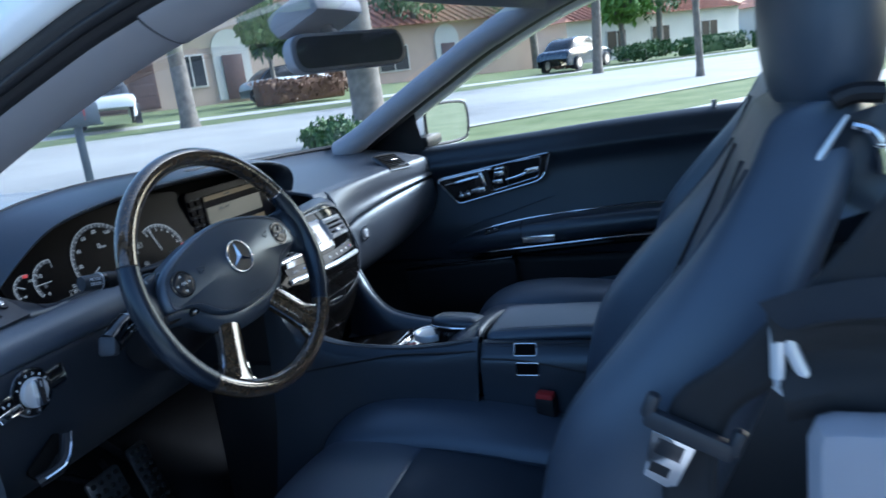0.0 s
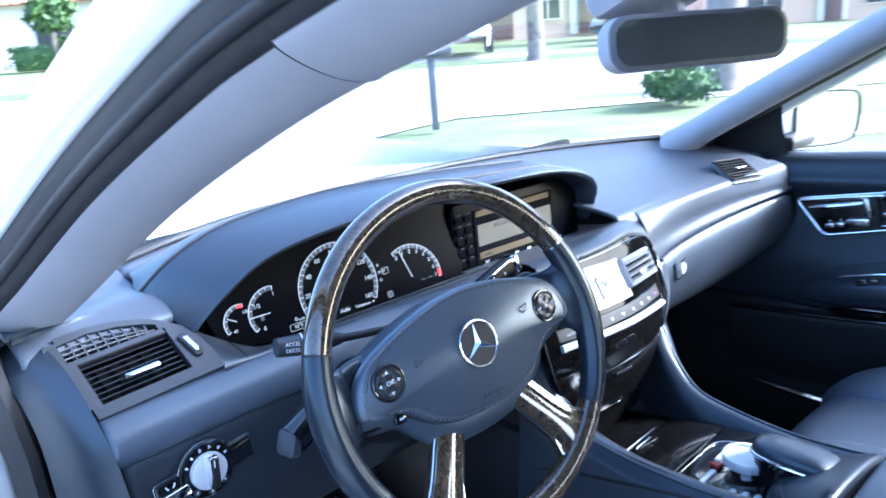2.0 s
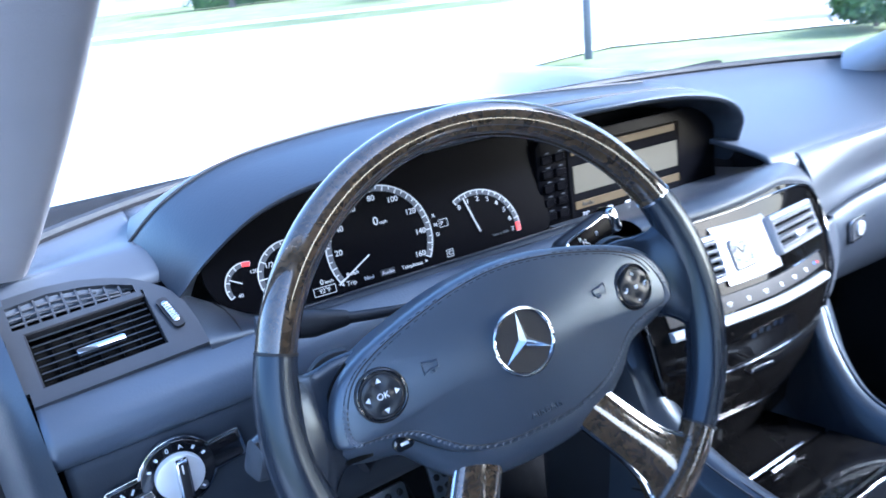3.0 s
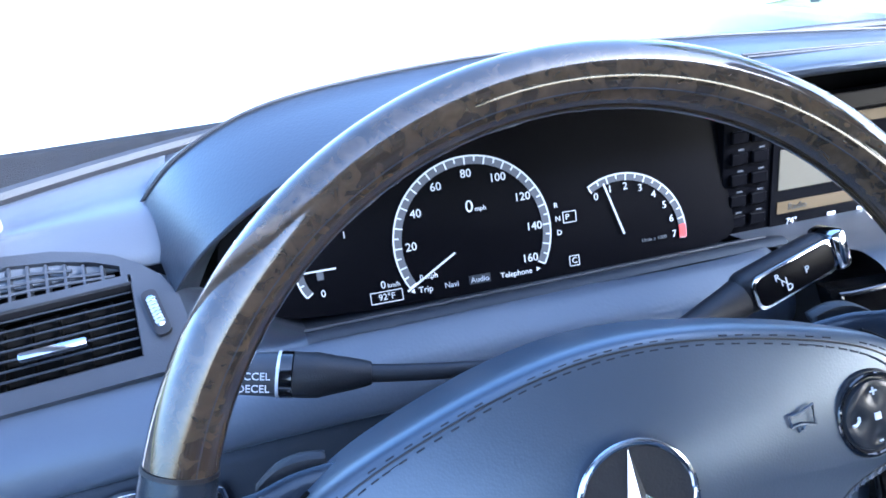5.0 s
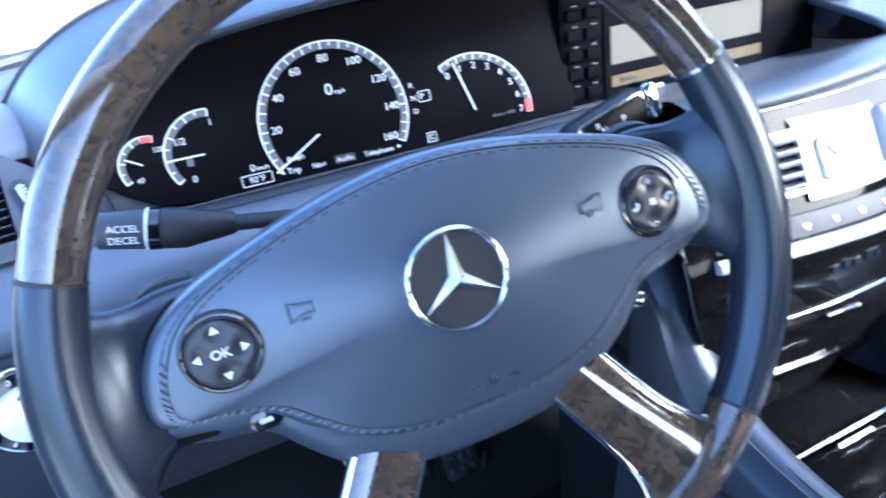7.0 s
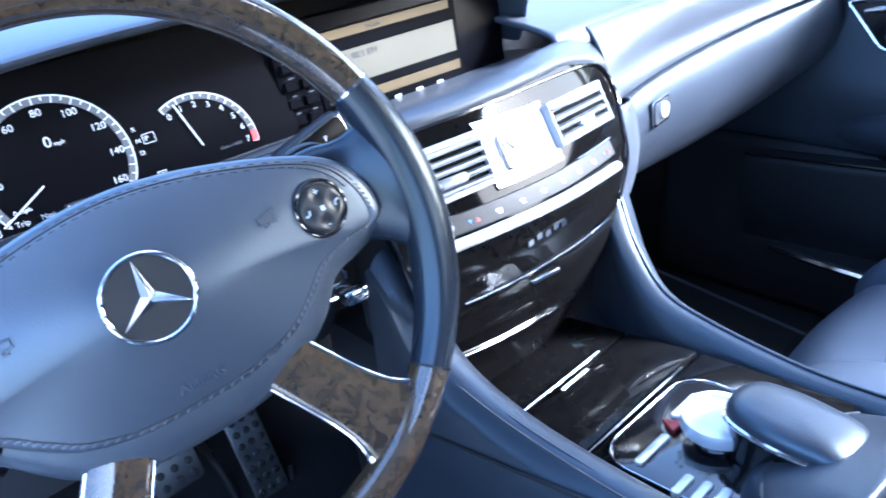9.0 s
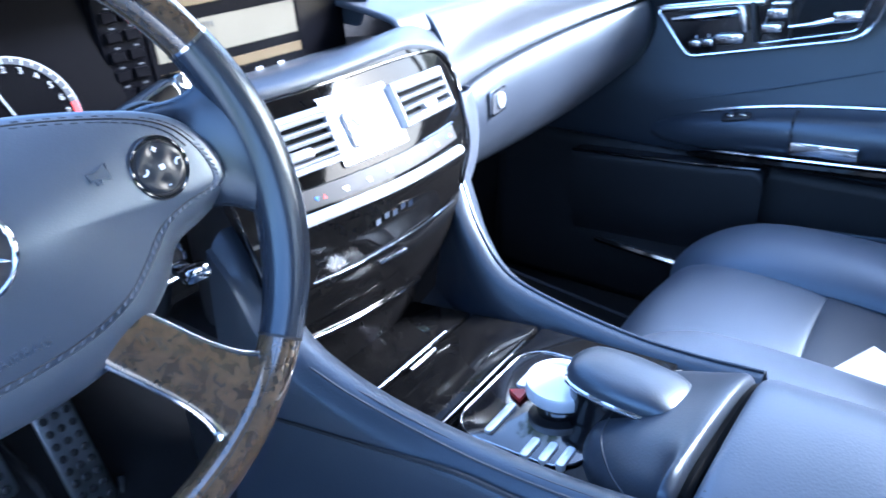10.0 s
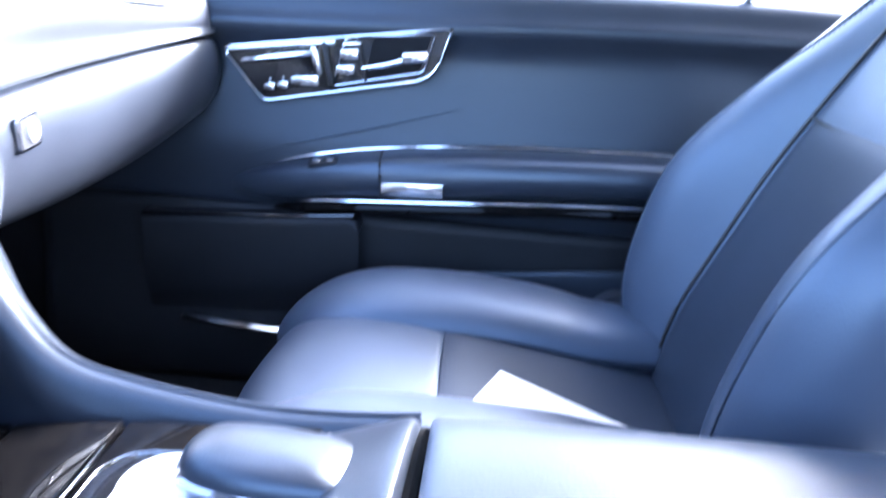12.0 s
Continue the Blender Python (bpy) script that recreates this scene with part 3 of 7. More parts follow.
solid(part("side_spar", loft([[(x0 - 0.006, 0.17, z), (x0, y, z), (x0 + 0.012, y - 0.006, z), ((x0 + x1) / 2, y - 0.007, z), (x1 - 0.008, y - 0.004, z), (x1, y + 0.004, z), (x1 + 0.002, y + 0.05, z)] for z, x0, x1, y in ((0.782, 0.220, 0.258, 0.122), (0.755, 0.208, 0.259, 0.116), (0.725, 0.190, 0.258, 0.112), (0.69, 0.170, 0.250, 0.112), (0.655, 0.158, 0.232, 0.116), (0.62, 0.150, 0.205, 0.124))], 4, 4), PAD, dash, "pale lit padded spar beside the glovebox"), 0.004)
part("dash_end_cap", loft([[(-0.664, 0.225, 0.56), (-0.672, 0.196, 0.66), (-0.680, 0.200, 0.785), (-0.684, 0.228, 0.842), (-0.690, 0.300, 0.898), (-0.700, 0.45, 0.918)], [(-0.690, 0.250, 0.56), (-0.698, 0.225, 0.66), (-0.702, 0.225, 0.78), (-0.704, 0.250, 0.838), (-0.712, 0.320, 0.896), (-0.720, 0.45, 0.915)], [(-0.716, 0.30, 0.56), (-0.722, 0.28, 0.66), (-0.724, 0.28, 0.78), (-0.726, 0.30, 0.84), (-0.735, 0.35, 0.89), (-0.745, 0.45, 0.90)]], 4, 4), LEATHER, dash)

# instrument cowl
COWL = (  # ridge, lip, inner edge
    ((-0.563, 0.369, 0.913), (-0.549, 0.283, 0.876), (-0.535, 0.302, 0.866)),
    ((-0.528, 0.345, 0.950), (-0.518, 0.258, 0.916), (-0.508, 0.304, 0.905)),
    ((-0.470, 0.330, 0.978), (-0.462, 0.245, 0.952), (-0.455, 0.306, 0.938)),
    ((-0.385, 0.325, 0.990), (-0.380, 0.236, 0.968), (-0.378, 0.306, 0.952)),
    ((-0.270, 0.325, 0.993), (-0.265, 0.230, 0.974), (-0.262, 0.304, 0.958)),
    ((-0.120, 0.310, 0.988), (-0.120, 0.222, 0.974), (-0.120, 0.298, 0.957)),
    ((0.000, 0.300, 0.980), (0.000, 0.214, 0.972), (0.000, 0.290, 0.953)),
    ((0.095, 0.295, 0.972), (0.085, 0.210, 0.964), (0.080, 0.284, 0.946)),
    ((0.168, 0.290, 0.955), (0.152, 0.209, 0.946), (0.140, 0.280, 0.930)),
    ((0.205, 0.290, 0.930), (0.184, 0.212, 0.920), (0.166, 0.278, 0.912)),
    ((0.215, 0.292, 0.895), (0.194, 0.224, 0.890), (0.174, 0.278, 0.888)),
    ((0.216, 0.30, 0.862), (0.200, 0.240, 0.860), (0.178, 0.280, 0.860)),
)
rows = []
for i, (a, b, c) in enumerate(COWL):
    a, b, c = Vector(a), Vector(b), Vector(c)
    front = Vector((a.x * 0.96, 0.53 - 0.25 * (abs(a.x + 0.15) / 0.45) ** 3 * 0.3, 0.918))
    rows.append([front, a * 0.5 + front * 0.5 + Vector((0, 0, 0.012)), a + Vector((0, 0.02, 0.002)), a + Vector((0, -0.004, -0.002)), a * 0.5 + b * 0.5 + Vector((0, 0.0, 0.002)), b + Vector((0, 0.006, 0.004)), b, b + Vector((0, 0.008, -0.006)), b * 0.3 + c * 0.7, c])
part("cowl_hood", loft(rows, 6, 3), LEATHER, dash, "stitched black leather instrument cowl")
part("cowl_seam", tube(crom([Vector(a) + Vector((0, 0.008, 0.0035)) for a, _, _ in COWL[:8]], 8), 0.0014, 6), STITCH, dash, "double stitched seam")
# Paler strip: the light on the cowl's lip is put into its colour.
rows = []
for i, (a, b, c) in enumerate(COWL[4:]):
    a, b, up = Vector(a), Vector(b), 0.0035 * min(1, i / 2) - 0.0035
    rows.append([a * 0.40 + b * 0.60 + Vector((0, 0, 0.0022 + up)), a * 0.30 + b * 0.70 + Vector((0, 0, 0.0042 + up)), b + Vector((0, 0.007, 0.0052 + up)), b + Vector((0, -0.0012 - up, 0.0006)), b + Vector((0, 0.003 - up, -0.0022))])
part("cowl_lip_light", loft(rows, 6, 4), PAD, dash, "rounded cowl lip painted paler for the light on it")
for k in (0.37, 0.44):
    part("lip_seam", tube(crom([Vector(a) * k + Vector(b) * (1 - k) + Vector((0, 0, 0.0034)) for a, b, _ in COWL[5:9]], 8), 0.0010, 6), STITCH, dash, "stitched seam above the lip")
# lining, near-black for the shade behind the dials, and the tray under the screen
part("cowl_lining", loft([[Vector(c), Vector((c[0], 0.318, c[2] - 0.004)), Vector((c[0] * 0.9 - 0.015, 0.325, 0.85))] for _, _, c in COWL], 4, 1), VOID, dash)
part("screen_tray", loft([[(x, y + k * (0.7 * (x - 0.01) ** 2 + 0.05 * max(0, x - 0.05)) - 0.95 * w * max(0, x - 0.10) ** 2, z - 1.9 * w * max(0, x - 0.10) ** 2) for x in (-0.112, -0.06, 0.0, 0.07, 0.13, 0.17, 0.20, 0.228)] for y, z, k, w in ((0.29, 0.832, 0, 0), (0.22, 0.842, 0, 0), (0.165, 0.860, 0.5, 0), (0.134, 0.868, 1, 0.2), (0.118, 0.8665, 1, 0.6), (0.1095, 0.862, 1, 1), (0.1085, 0.853, 1, 1))], 4, 4), PAD, dash, "padded tray under the display")
LEDGE = ((0.226, 0.8440), (0.2325, 0.8475), (0.245, 0.8435), (0.262, 0.8360), (0.281, 0.8280), (0.300, 0.8260))
part("cluster_ledge", loft([[(x, y - 0.05 * (x + 0.3), z) for x in (-0.47, -0.40, -0.30, -0.20, -0.10)] for y, z in LEDGE], 4, 4), SHADED_SKIN, dash, "padded ledge under the dials")
for off in (0.0, 0.0035):
    part("ledge_seam", tube([(x, 0.2395 + off - 0.05 * (x + 0.3), 0.8463 - 0.3 * off) for x in (-0.47, -0.38, -0.29, -0.20, -0.11)], 0.0006, 6), STITCH, dash)
# the pad dips from the vent panel down to the ledge
rim = [VL @ Vector(q) for q in ((0.0865, -0.043, -0.008), (0.0865, -0.036, -0.0015), (0.0865, -0.012, -0.0012), (0.0835, 0.014, -0.0012), (0.0750, 0.035, -0.0012), (0.0620, 0.048, -0.0012))]
low = [Vector((-0.466, y + 0.0083, z)) for y, z in LEDGE]
part("cluster_shoulder", loft([rim, [a.lerp(b, 0.35) + Vector((0, 0, -0.001)) for a, b in zip(rim, low)], [a.lerp(b, 0.7) + Vector((0, 0, -0.002)) for a, b in zip(rim, low)], low], 5, 4), LEATHER, dash, "padded shoulder beside the dials")
part("shoulder_joint", tube([a.lerp(b, 0.42) + Vector((0, 0, 0.0002)) for a, b in zip(rim[1:5], low[1:5])], 0.0007, 6), BLACK, dash)

# ---- instrument cluster ----
CL = basis((-0.335, 0.2900, 0.874), (1, -0.0844, 0), (0, 0.24, 1))
cluster = thing("instrument_cluster", (-0.335, 0.29, 0.83), "black glass instrument cluster with lit white dials", "instrument cluster")
out = crom([(-0.178, -0.010, 0), (-0.180, 0.02, 0), (-0.15, 0.060, 0), (-0.07, 0.078, 0), (0.05, 0.082, 0), (0.19, 0.078, 0), (0.216, 0.06, 0), (0.221, 0.0, 0), (0.219, -0.0385, 0), (0.15, -0.045, 0), (0.07, -0.0485, 0), (-0.03, -0.0455, 0), (-0.12, -0.0420, 0), (-0.157, -0.0330, 0)], 4, True)
part("face", prism([(p.x, p.y) for p in out], 0.01, CL @ pose(0, 0, -0.010)), GLASS_BLACK, cluster)


def dial(cx, cy, r, a0, a1, w, ticks, thick=0.0004):
    """A lit scale from a0 to a1 degrees with tick gaps."""
    m = CL @ pose(cx, cy, 0.0008)
    d = part("scale", ring(r - w, r, thick, m, 48, a1, a0), GREY_GLOW, cluster, "grey lit scale ring")
    part("rim_line", ring(r, r + 0.0012, thick * 1.5, m, 48, a1, a0), GLOW, d)
    for k in range(ticks + 1):
        a = a0 + (a1 - a0) * k / ticks
        part("tick", box((w * (1.0 if k % 2 == 0 else 0.6), 0.0011, 0.0004), m @ Matrix.Rotation(radians(a), 4, "Z") @ pose(r - w * (0.5 if k % 2 == 0 else 0.3), 0, 0.0008)), GLOW, d)
    return d


def dial_text(body, size, x, y, mat=None):
    return writing("numeral", body, size, CL @ pose(x, y, 0.0012), mat or GLOW, cluster)


def at_angle(cx, cy, r, a):
    return cx + r * math.cos(radians(a)), cy + r * math.sin(radians(a))


SC = (0.0045, -0.0030)
dial(*SC, 0.0610, 209, -29, 0.0056, 32)
for k in range(8):
    dial_text(str(20 * (k + 1)), 0.0088, *at_angle(*SC, 0.0485, 209 - 238 * (k + 1) / 8))
dial_text("0", 0.0130, 0.0040, 0.0205)
dial_text("mph", 0.0052, 0.0125, 0.0182)
dial_text("0 mph", 0.0055, -0.034, -0.0265, MARK)
part("needle", box((0.046, 0.0014, 0.0008), CL @ pose(SC[0] - 0.036, SC[1] - 0.0205, 0.002, 0, 0, 30)), GLOW, cluster)
TC = (0.1264, -0.0265)
dial(*TC, 0.0532, 119.6, -5.6, 0.0050, 14)
part("red_zone", ring(0.0482, 0.0536, 0.0008, CL @ pose(*TC, 0.0012), 8, -5.6, 6), RED, cluster)
for k in range(8):
    dial_text(str(k), 0.0080, *at_angle(*TC, 0.0435, 118 - 120 * k / 7))
part("needle", box((0.044, 0.0014, 0.0008), CL @ pose(TC[0] - 0.0068, TC[1] + 0.0270, 0.002, 0, 0, 108)), GLOW, cluster)
dial_text("1/min x 1000", 0.0042, 0.1519, -0.0289, GREY_GLOW)
FC = (-0.0975, -0.0080)
dial(*FC, 0.0328, 80, 214, 0.0050, 8)
for s, a in (("1", 76), ("1/2", 148), ("0", 228)):
    dial_text(s, 0.0075, *at_angle(*FC, 0.0235, a))
part("needle", box((0.028, 0.0012, 0.0008), CL @ pose(FC[0] - 0.018, FC[1], 0.002)), GLOW, cluster)
part("pump_mark", box((0.005, 0.006, 0.0006), CL @ pose(FC[0] - 0.016, FC[1] - 0.004, 0.0010)), GREY_GLOW, cluster)
WC = (-0.1420, -0.0080)
dial(*WC, 0.0215, 72, 210, 0.0040, 6)
part("red_zone", ring(0.0175, 0.0220, 0.0008, CL @ pose(*WC, 0.0012), 6, 72, 95), RED, cluster)
for s, a in (("120", 52), ("40", 226)):
    dial_text(s, 0.0055, *at_angle(*WC, 0.0135, a))
part("needle", box((0.013, 0.0011, 0.0008), CL @ pose(WC[0] - 0.011, WC[1] + 0.005, 0.002, 0, 0, 150)), GLOW, cluster)
for s, x, y, z in (("Trip", -0.0375, -0.0360, 0.0066), ("Navi", -0.0173, -0.0360, 0.0060), ("Audio", 0.0052, -0.0358, 0.0060), ("Telephone", 0.0345, -0.0364, 0.0060), ("R", 0.0723, 0.0106, 0.0058), ("N", 0.0728, 0.0, 0.0058), ("D", 0.0730, -0.0109, 0.0058), ("P", 0.0806, 0.0002, 0.0066), ("C", 0.0829, -0.0348, 0.0066), ("0", -0.0690, -0.0270, 0.0080), ("km/h", -0.0610, -0.0280, 0.0048), ("92\u00b0F", -0.0675, -0.0362, 0.0068)):
    dial_text(s, z, x, y, GLOW if s not in ("Audio", "Navi") else MARK)
part("audio_band", box((0.017, 0.0068, 0.0003), CL @ pose(0.0052, -0.0356, 0.0007)), VENT_PANEL, cluster)
for x, turn in ((-0.0475, 180), (0.0525, 0)):
    part("menu_arrow", prism([(0.0018, 0), (-0.0014, 0.0018), (-0.0014, -0.0018)], 0.0004, CL @ pose(x, -0.0358, 0.001, 0, 0, turn)), GLOW, cluster)
for x, y, w, h in ((0.0826, 0.0002, 0.0105, 0.0085), (0.0829, -0.0348, 0.0078, 0.0078), (-0.0675, -0.0362, 0.0240, 0.0085)):
    b = bmesh.new()
    for dx, dy, ww, hh in ((0, h / 2, w, 0.0006), (0, -h / 2, w, 0.0006), (w / 2, 0, 0.0006, h), (-w / 2, 0, 0.0006, h)):
        box((ww, hh, 0.0004), CL @ pose(x + dx, y + dy, 0.001), bm=b)
    part("outline", b, GLOW, cluster)
# ---- centre display ----
display = thing("centre_display", (0.03, 0.27, 0.84), "colour display with cream radio menu under the cowl", "screen")
DP = basis((0.03, 0.262, 0.882), (math.cos(radians(-4)), math.sin(radians(-4)), 0), (0, 0.06, 1))
part("bezel", prism(rounded(0.30, 0.115, 0.012), 0.012, DP @ pose(0, 0, -0.012), 0.002), GLASS_BLACK, display)
part("screen_glass", box((0.186, 0.094, 0.002), DP @ pose(-0.012, -0.004, 0.001)), GLASS_BLACK, display)
part("list_panel", box((0.174, 0.034, 0.001), DP @ pose(-0.012, 0.001, 0.0026)), SCREEN, display, "cream lit list panel")
part("menu_bar", box((0.172, 0.009, 0.001), DP @ pose(-0.014, 0.036, 0.0026)), SCREEN_BAR, display)
part("menu_bar", box((0.176, 0.010, 0.001), DP @ pose(-0.011, -0.0315, 0.0026)), SCREEN_BAR, display)
writing("station_text", "88.1 FM", 0.010, DP @ pose(-0.047, 0.0105, 0.0034), SCREEN_INK, display)
writing("menu_text", "Audio", 0.008, DP @ pose(-0.03, 0.036, 0.0034), SCREEN_INK, display)
writing("menu_text", "Radio", 0.008, DP @ pose(-0.08, -0.0315, 0.0034), SCREEN_INK, display)
writing("climate_text", "74\u00b0", 0.008, DP @ pose(-0.085, -0.0445, 0.0034), MARK, display)
for k in range(4):
    part("climate_mark", box((0.008, 0.003, 0.0006), DP @ pose(-0.045 + 0.030 * k, -0.0445, 0.0026)), MARK, display)
for r in range(5):
    for c in (0, 1):
        part("button", box((0.015, 0.010, 0.004), DP @ pose(-0.137 + 0.019 * c, 0.034 - 0.0175 * r, 0.002), 0.001, 1), GLASS_BLACK, display)
        part("button_mark", box((0.005, 0.0014, 0.0006), DP @ pose(-0.137 + 0.019 * c, 0.042 - 0.0175 * r, 0.0045)), GREY_GLOW, display)


# ---- air vents ----
def vent(name, m, w, h, slats, label, tilt=35.0, tab=True, deep=0.022):
    v = thing(name, m.translation, label, "air vent", "air vents")
    b = bmesh.new()
    for dx, dy, ww, hh in ((0, h / 2, w + 0.006, 0.002 if tab else 0.0065), (0, -h / 2, w + 0.006, 0.002 if tab else 0.0065), (w / 2, 0, 0.002 if tab else 0.005, h), (-w / 2, 0, 0.002 if tab else 0.005, h)):
        box((ww, hh, 0.010), m @ pose(dx, dy, -0.0052 if tab else -0.0010), 0.0015, 1, b)
    part("frame", b, BLACK if tab else VENT_SILVER, v)
    # Near-black sheet close behind the slats stands in for shade inside the vent.
    part("duct_shade", box((w, h, 0.004), m @ pose(0, 0, -deep if tab else -0.003)), VOID, v)
    for k in range(slats):
        part("slat", box((w - 0.004, 0.0012 if tab else 0.0038, (0.006 if tab else 0.009) if deep > 0.01 else 0.005), m @ pose(0, -h / 2 + h * (k + 0.5) / slats, (-0.007 if deep > 0.01 else 0.0) if tab else 0.0015, tilt), 0.0006, 1), VENT_PANEL if tab else VENT_SILVER, v)
    return v


VS = VL @ pose(0.0055, 0.0073, 0)
v = vent("side_vent", VS, 0.101, 0.058, 8, "black slatted dashboard air vent with chrome tab")
part("tab", box((0.040, 0.006, 0.006), VL @ pose(0.006, -0.004, 0.005), 0.002), CHROME, v, "chrome adjusting tab")
# Fins in the same near-black, as if deep in shade.
for k in range(1, 6):
    part("fin", box((0.002, 0.054, 0.008), VS @ pose(-0.0505 + 0.101 * k / 6, 0, -0.018)), VOID, v)
# the demister grid is a lens that narrows towards the wheel
g = thing("demister_vent", VL @ Vector((0, 0.055, 0)), "black grid demister vent on the dashboard", "air vent", "air vents")


def grid_top(x):
    return 0.0705 - 0.0195 * max(0, (x + 0.020) / 0.070) ** 1.5 - 0.003 * max(0, -(x + 0.020) / 0.032)


# Near-black sheet for the shade behind the grid.
part("duct_shade", box((0.104, 0.032, 0.004), VL @ pose(-0.001, 0.057, -0.022)), VOID, g)
for k in range(1, 9):
    x = -0.052 + 0.102 * k / 9
    h = grid_top(x) - 0.0425
    part("fin", box((0.0018, h, 0.008), VL @ pose(x, 0.0425 + h / 2, -0.005, 0, 0, 0)), VENT_PANEL, g)
for k, end in ((1, 0.046), (2, 0.038), (3, 0.020)):
    part("slat", tube([VL @ Vector((x, 0.0425 + (grid_top(x) - 0.0425) * k / 4, -0.002)) for x in (-0.052, -0.030, -0.005, 0.4 * end, end)], 0.0012, 6), VENT_PANEL, g)
wheel_holder = thing("vent_wheel", VL @ Vector((0.068, 0.006, 0)), "chrome ribbed thumb wheel beside the air vent", "thumb wheel")
part("slot", prism(rounded(0.010, 0.036, 0.004), 0.003, VL @ pose(0.068, 0.006, 0.001, 0, 0, 10)), BLACK, wheel_holder)
roller = part("roller", prism(rounded(0.0065, 0.026, 0.003), 0.005, VL @ pose(0.068, 0.006, 0.001, 0, 0, 10), 0.002), CHROME, wheel_holder)
for k in range(7):
    part("rib", box((0.0060, 0.0012, 0.0012), VL @ pose(0.068, 0.006, 0.001, 0, 0, 10) @ pose(0, -0.009 + 0.003 * k, 0.0052)), ALU, roller)
VR = basis((0.610, 0.146, 0.8835), (1, -0.16, -0.06), (0.1, 0.59, 0.42))
part("vent_frame", prism(rounded(0.112, 0.072, 0.010), 0.0035, VR @ pose(0.001, 0, -0.0075), 0.0012), PAD, dash, "raised vent frame")
v = vent("side_vent", VR, 0.100, 0.060, 8, "black slatted dashboard air vent with chrome tab", deep=0.005)
part("tab", box((0.034, 0.006, 0.006), VR @ pose(0.0, -0.004, 0.006), 0.002), CHROME, v, "chrome adjusting tab")

# ---- light switch ----
LS = basis((-0.596, 0.203, 0.758), (1, 0.0, 0.03), (0, 0.0, 1))
sw = thing("light_switch", LS.translation, "black and chrome rotary headlamp switch", "switch")
part("bezel", prism(circle(0.0335, 40), 0.004, LS, 0.001), CHROME, sw)
part("bezel", prism(rounded(0.118, 0.030, 0.004), 0.003, LS @ pose(0, -0.001, 0, 0, 0, 5), 0.001), CHROME, sw)
part("plate", prism(circle(0.031, 40), 0.0055, LS, 0.001), PIANO, sw)
part("plate", prism(rounded(0.112, 0.025, 0.003), 0.0045, LS @ pose(0, -0.001, 0, 0, 0, 5), 0.001), PIANO, sw)
knob = part("knob", prism(circle(0.0205, 40), 0.008, LS @ pose(0, 0, 0.004), 0.0016), SILVER, sw, "satin silver rotary knob")
part("grip", box((0.011, 0.037, 0.010), LS @ pose(0.002, 0, 0.015, 0, 0, -4), 0.002), CHROME, knob)
part("grip_slot", box((0.0075, 0.034, 0.003), LS @ pose(0.002, 0.0005, 0.0195, 0, 0, -4), 0.001), BLACK, knob)
part("grip_mark", box((0.0012, 0.008, 0.0006), LS @ pose(0.002, 0.012, 0.0213, 0, 0, -4)), MARK, knob)
for k, a in enumerate((150, 125, 100, 75, 50, 25, -50, -90, -130)):
    at_mark = LS @ Matrix.Rotation(radians(a), 4, "Z") @ pose(0.0255, 0, 0.0058)
    if k in (2, 3):
        writing("switch_text", "0A"[k - 2], 0.0060, LS @ pose(0.0255 * math.cos(radians(a)), 0.0255 * math.sin(radians(a)), 0.0060), MARK, sw)
    elif k < 6:
        part("symbol", box((0.0032, 0.0022, 0.0006), at_mark), MARK, sw)
    else:
        part("fog_key", prism(circle(0.0042, 20), 0.0012, at_mark, 0.0004), VENT_PANEL, sw)
        part("symbol", box((0.0032, 0.0016, 0.0006), at_mark @ pose(0, 0, 0.0013)), MARK, sw)
part("park_button", prism(rounded(0.036, 0.0115, 0.002), 0.0055, LS @ pose(-0.041, -0.0125, 0.004, -25, 0, 5), 0.0012), CHROME, sw, "chrome wedge key")
for k in (-1, 1):
    part("symbol", box((0.0050, 0.0016, 0.0006), LS @ pose(-0.042 + 0.004 * k, 0.0015, 0.005, 0, 0, 60 * k)), MARK, sw)
lever = thing("parking_brake_lever", (-0.59, 0.21, 0.66), "silver parking brake release lever under the dashboard", "lever")
part("handle", tube(crom([(-0.63, 0.19, 0.645), (-0.60, 0.175, 0.655), (-0.575, 0.185, 0.685)], 5), 0.0085, 10), BLACK, lever)
part("chrome_edge", tube(crom([(-0.625, 0.180, 0.648), (-0.598, 0.166, 0.660), (-0.573, 0.177, 0.689)], 5), 0.0028, 8), CHROME, lever, "chrome lever edge")
part("recess", prism(rounded(0.066, 0.020, 0.006), 0.006, basis((-0.596, 0.208, 0.662), (1, 0, 0.55), (0, 0.3, 1)), 0.001), VOID, lever)

# ---- steering wheel ----
WB, WA, WR = radians(-7), radians(19), radians(5)
wx = Vector((math.cos(WB), math.sin(WB), 0))
wu = Vector((-math.sin(WB) * math.sin(WA), math.cos(WB) * math.sin(WA), math.cos(WA)))
WM = basis((-0.370, 0.009, 0.856), wx, wu) @ Matrix.Rotation(WR, 4, "Z")
wheel = thing("steering_wheel", WM.translation, "black leather and walnut burl steering wheel", "steering wheel")


RIM = 0.1810


def rim_arc(a0, a1, n, r=None, h=0.0):
    return [WM @ Vector(((r or RIM) * math.cos(radians(a0 + (a1 - a0) * i / n)), (r or RIM) * math.sin(radians(a0 + (a1 - a0) * i / n)), h)) for i in range(n + 1)]


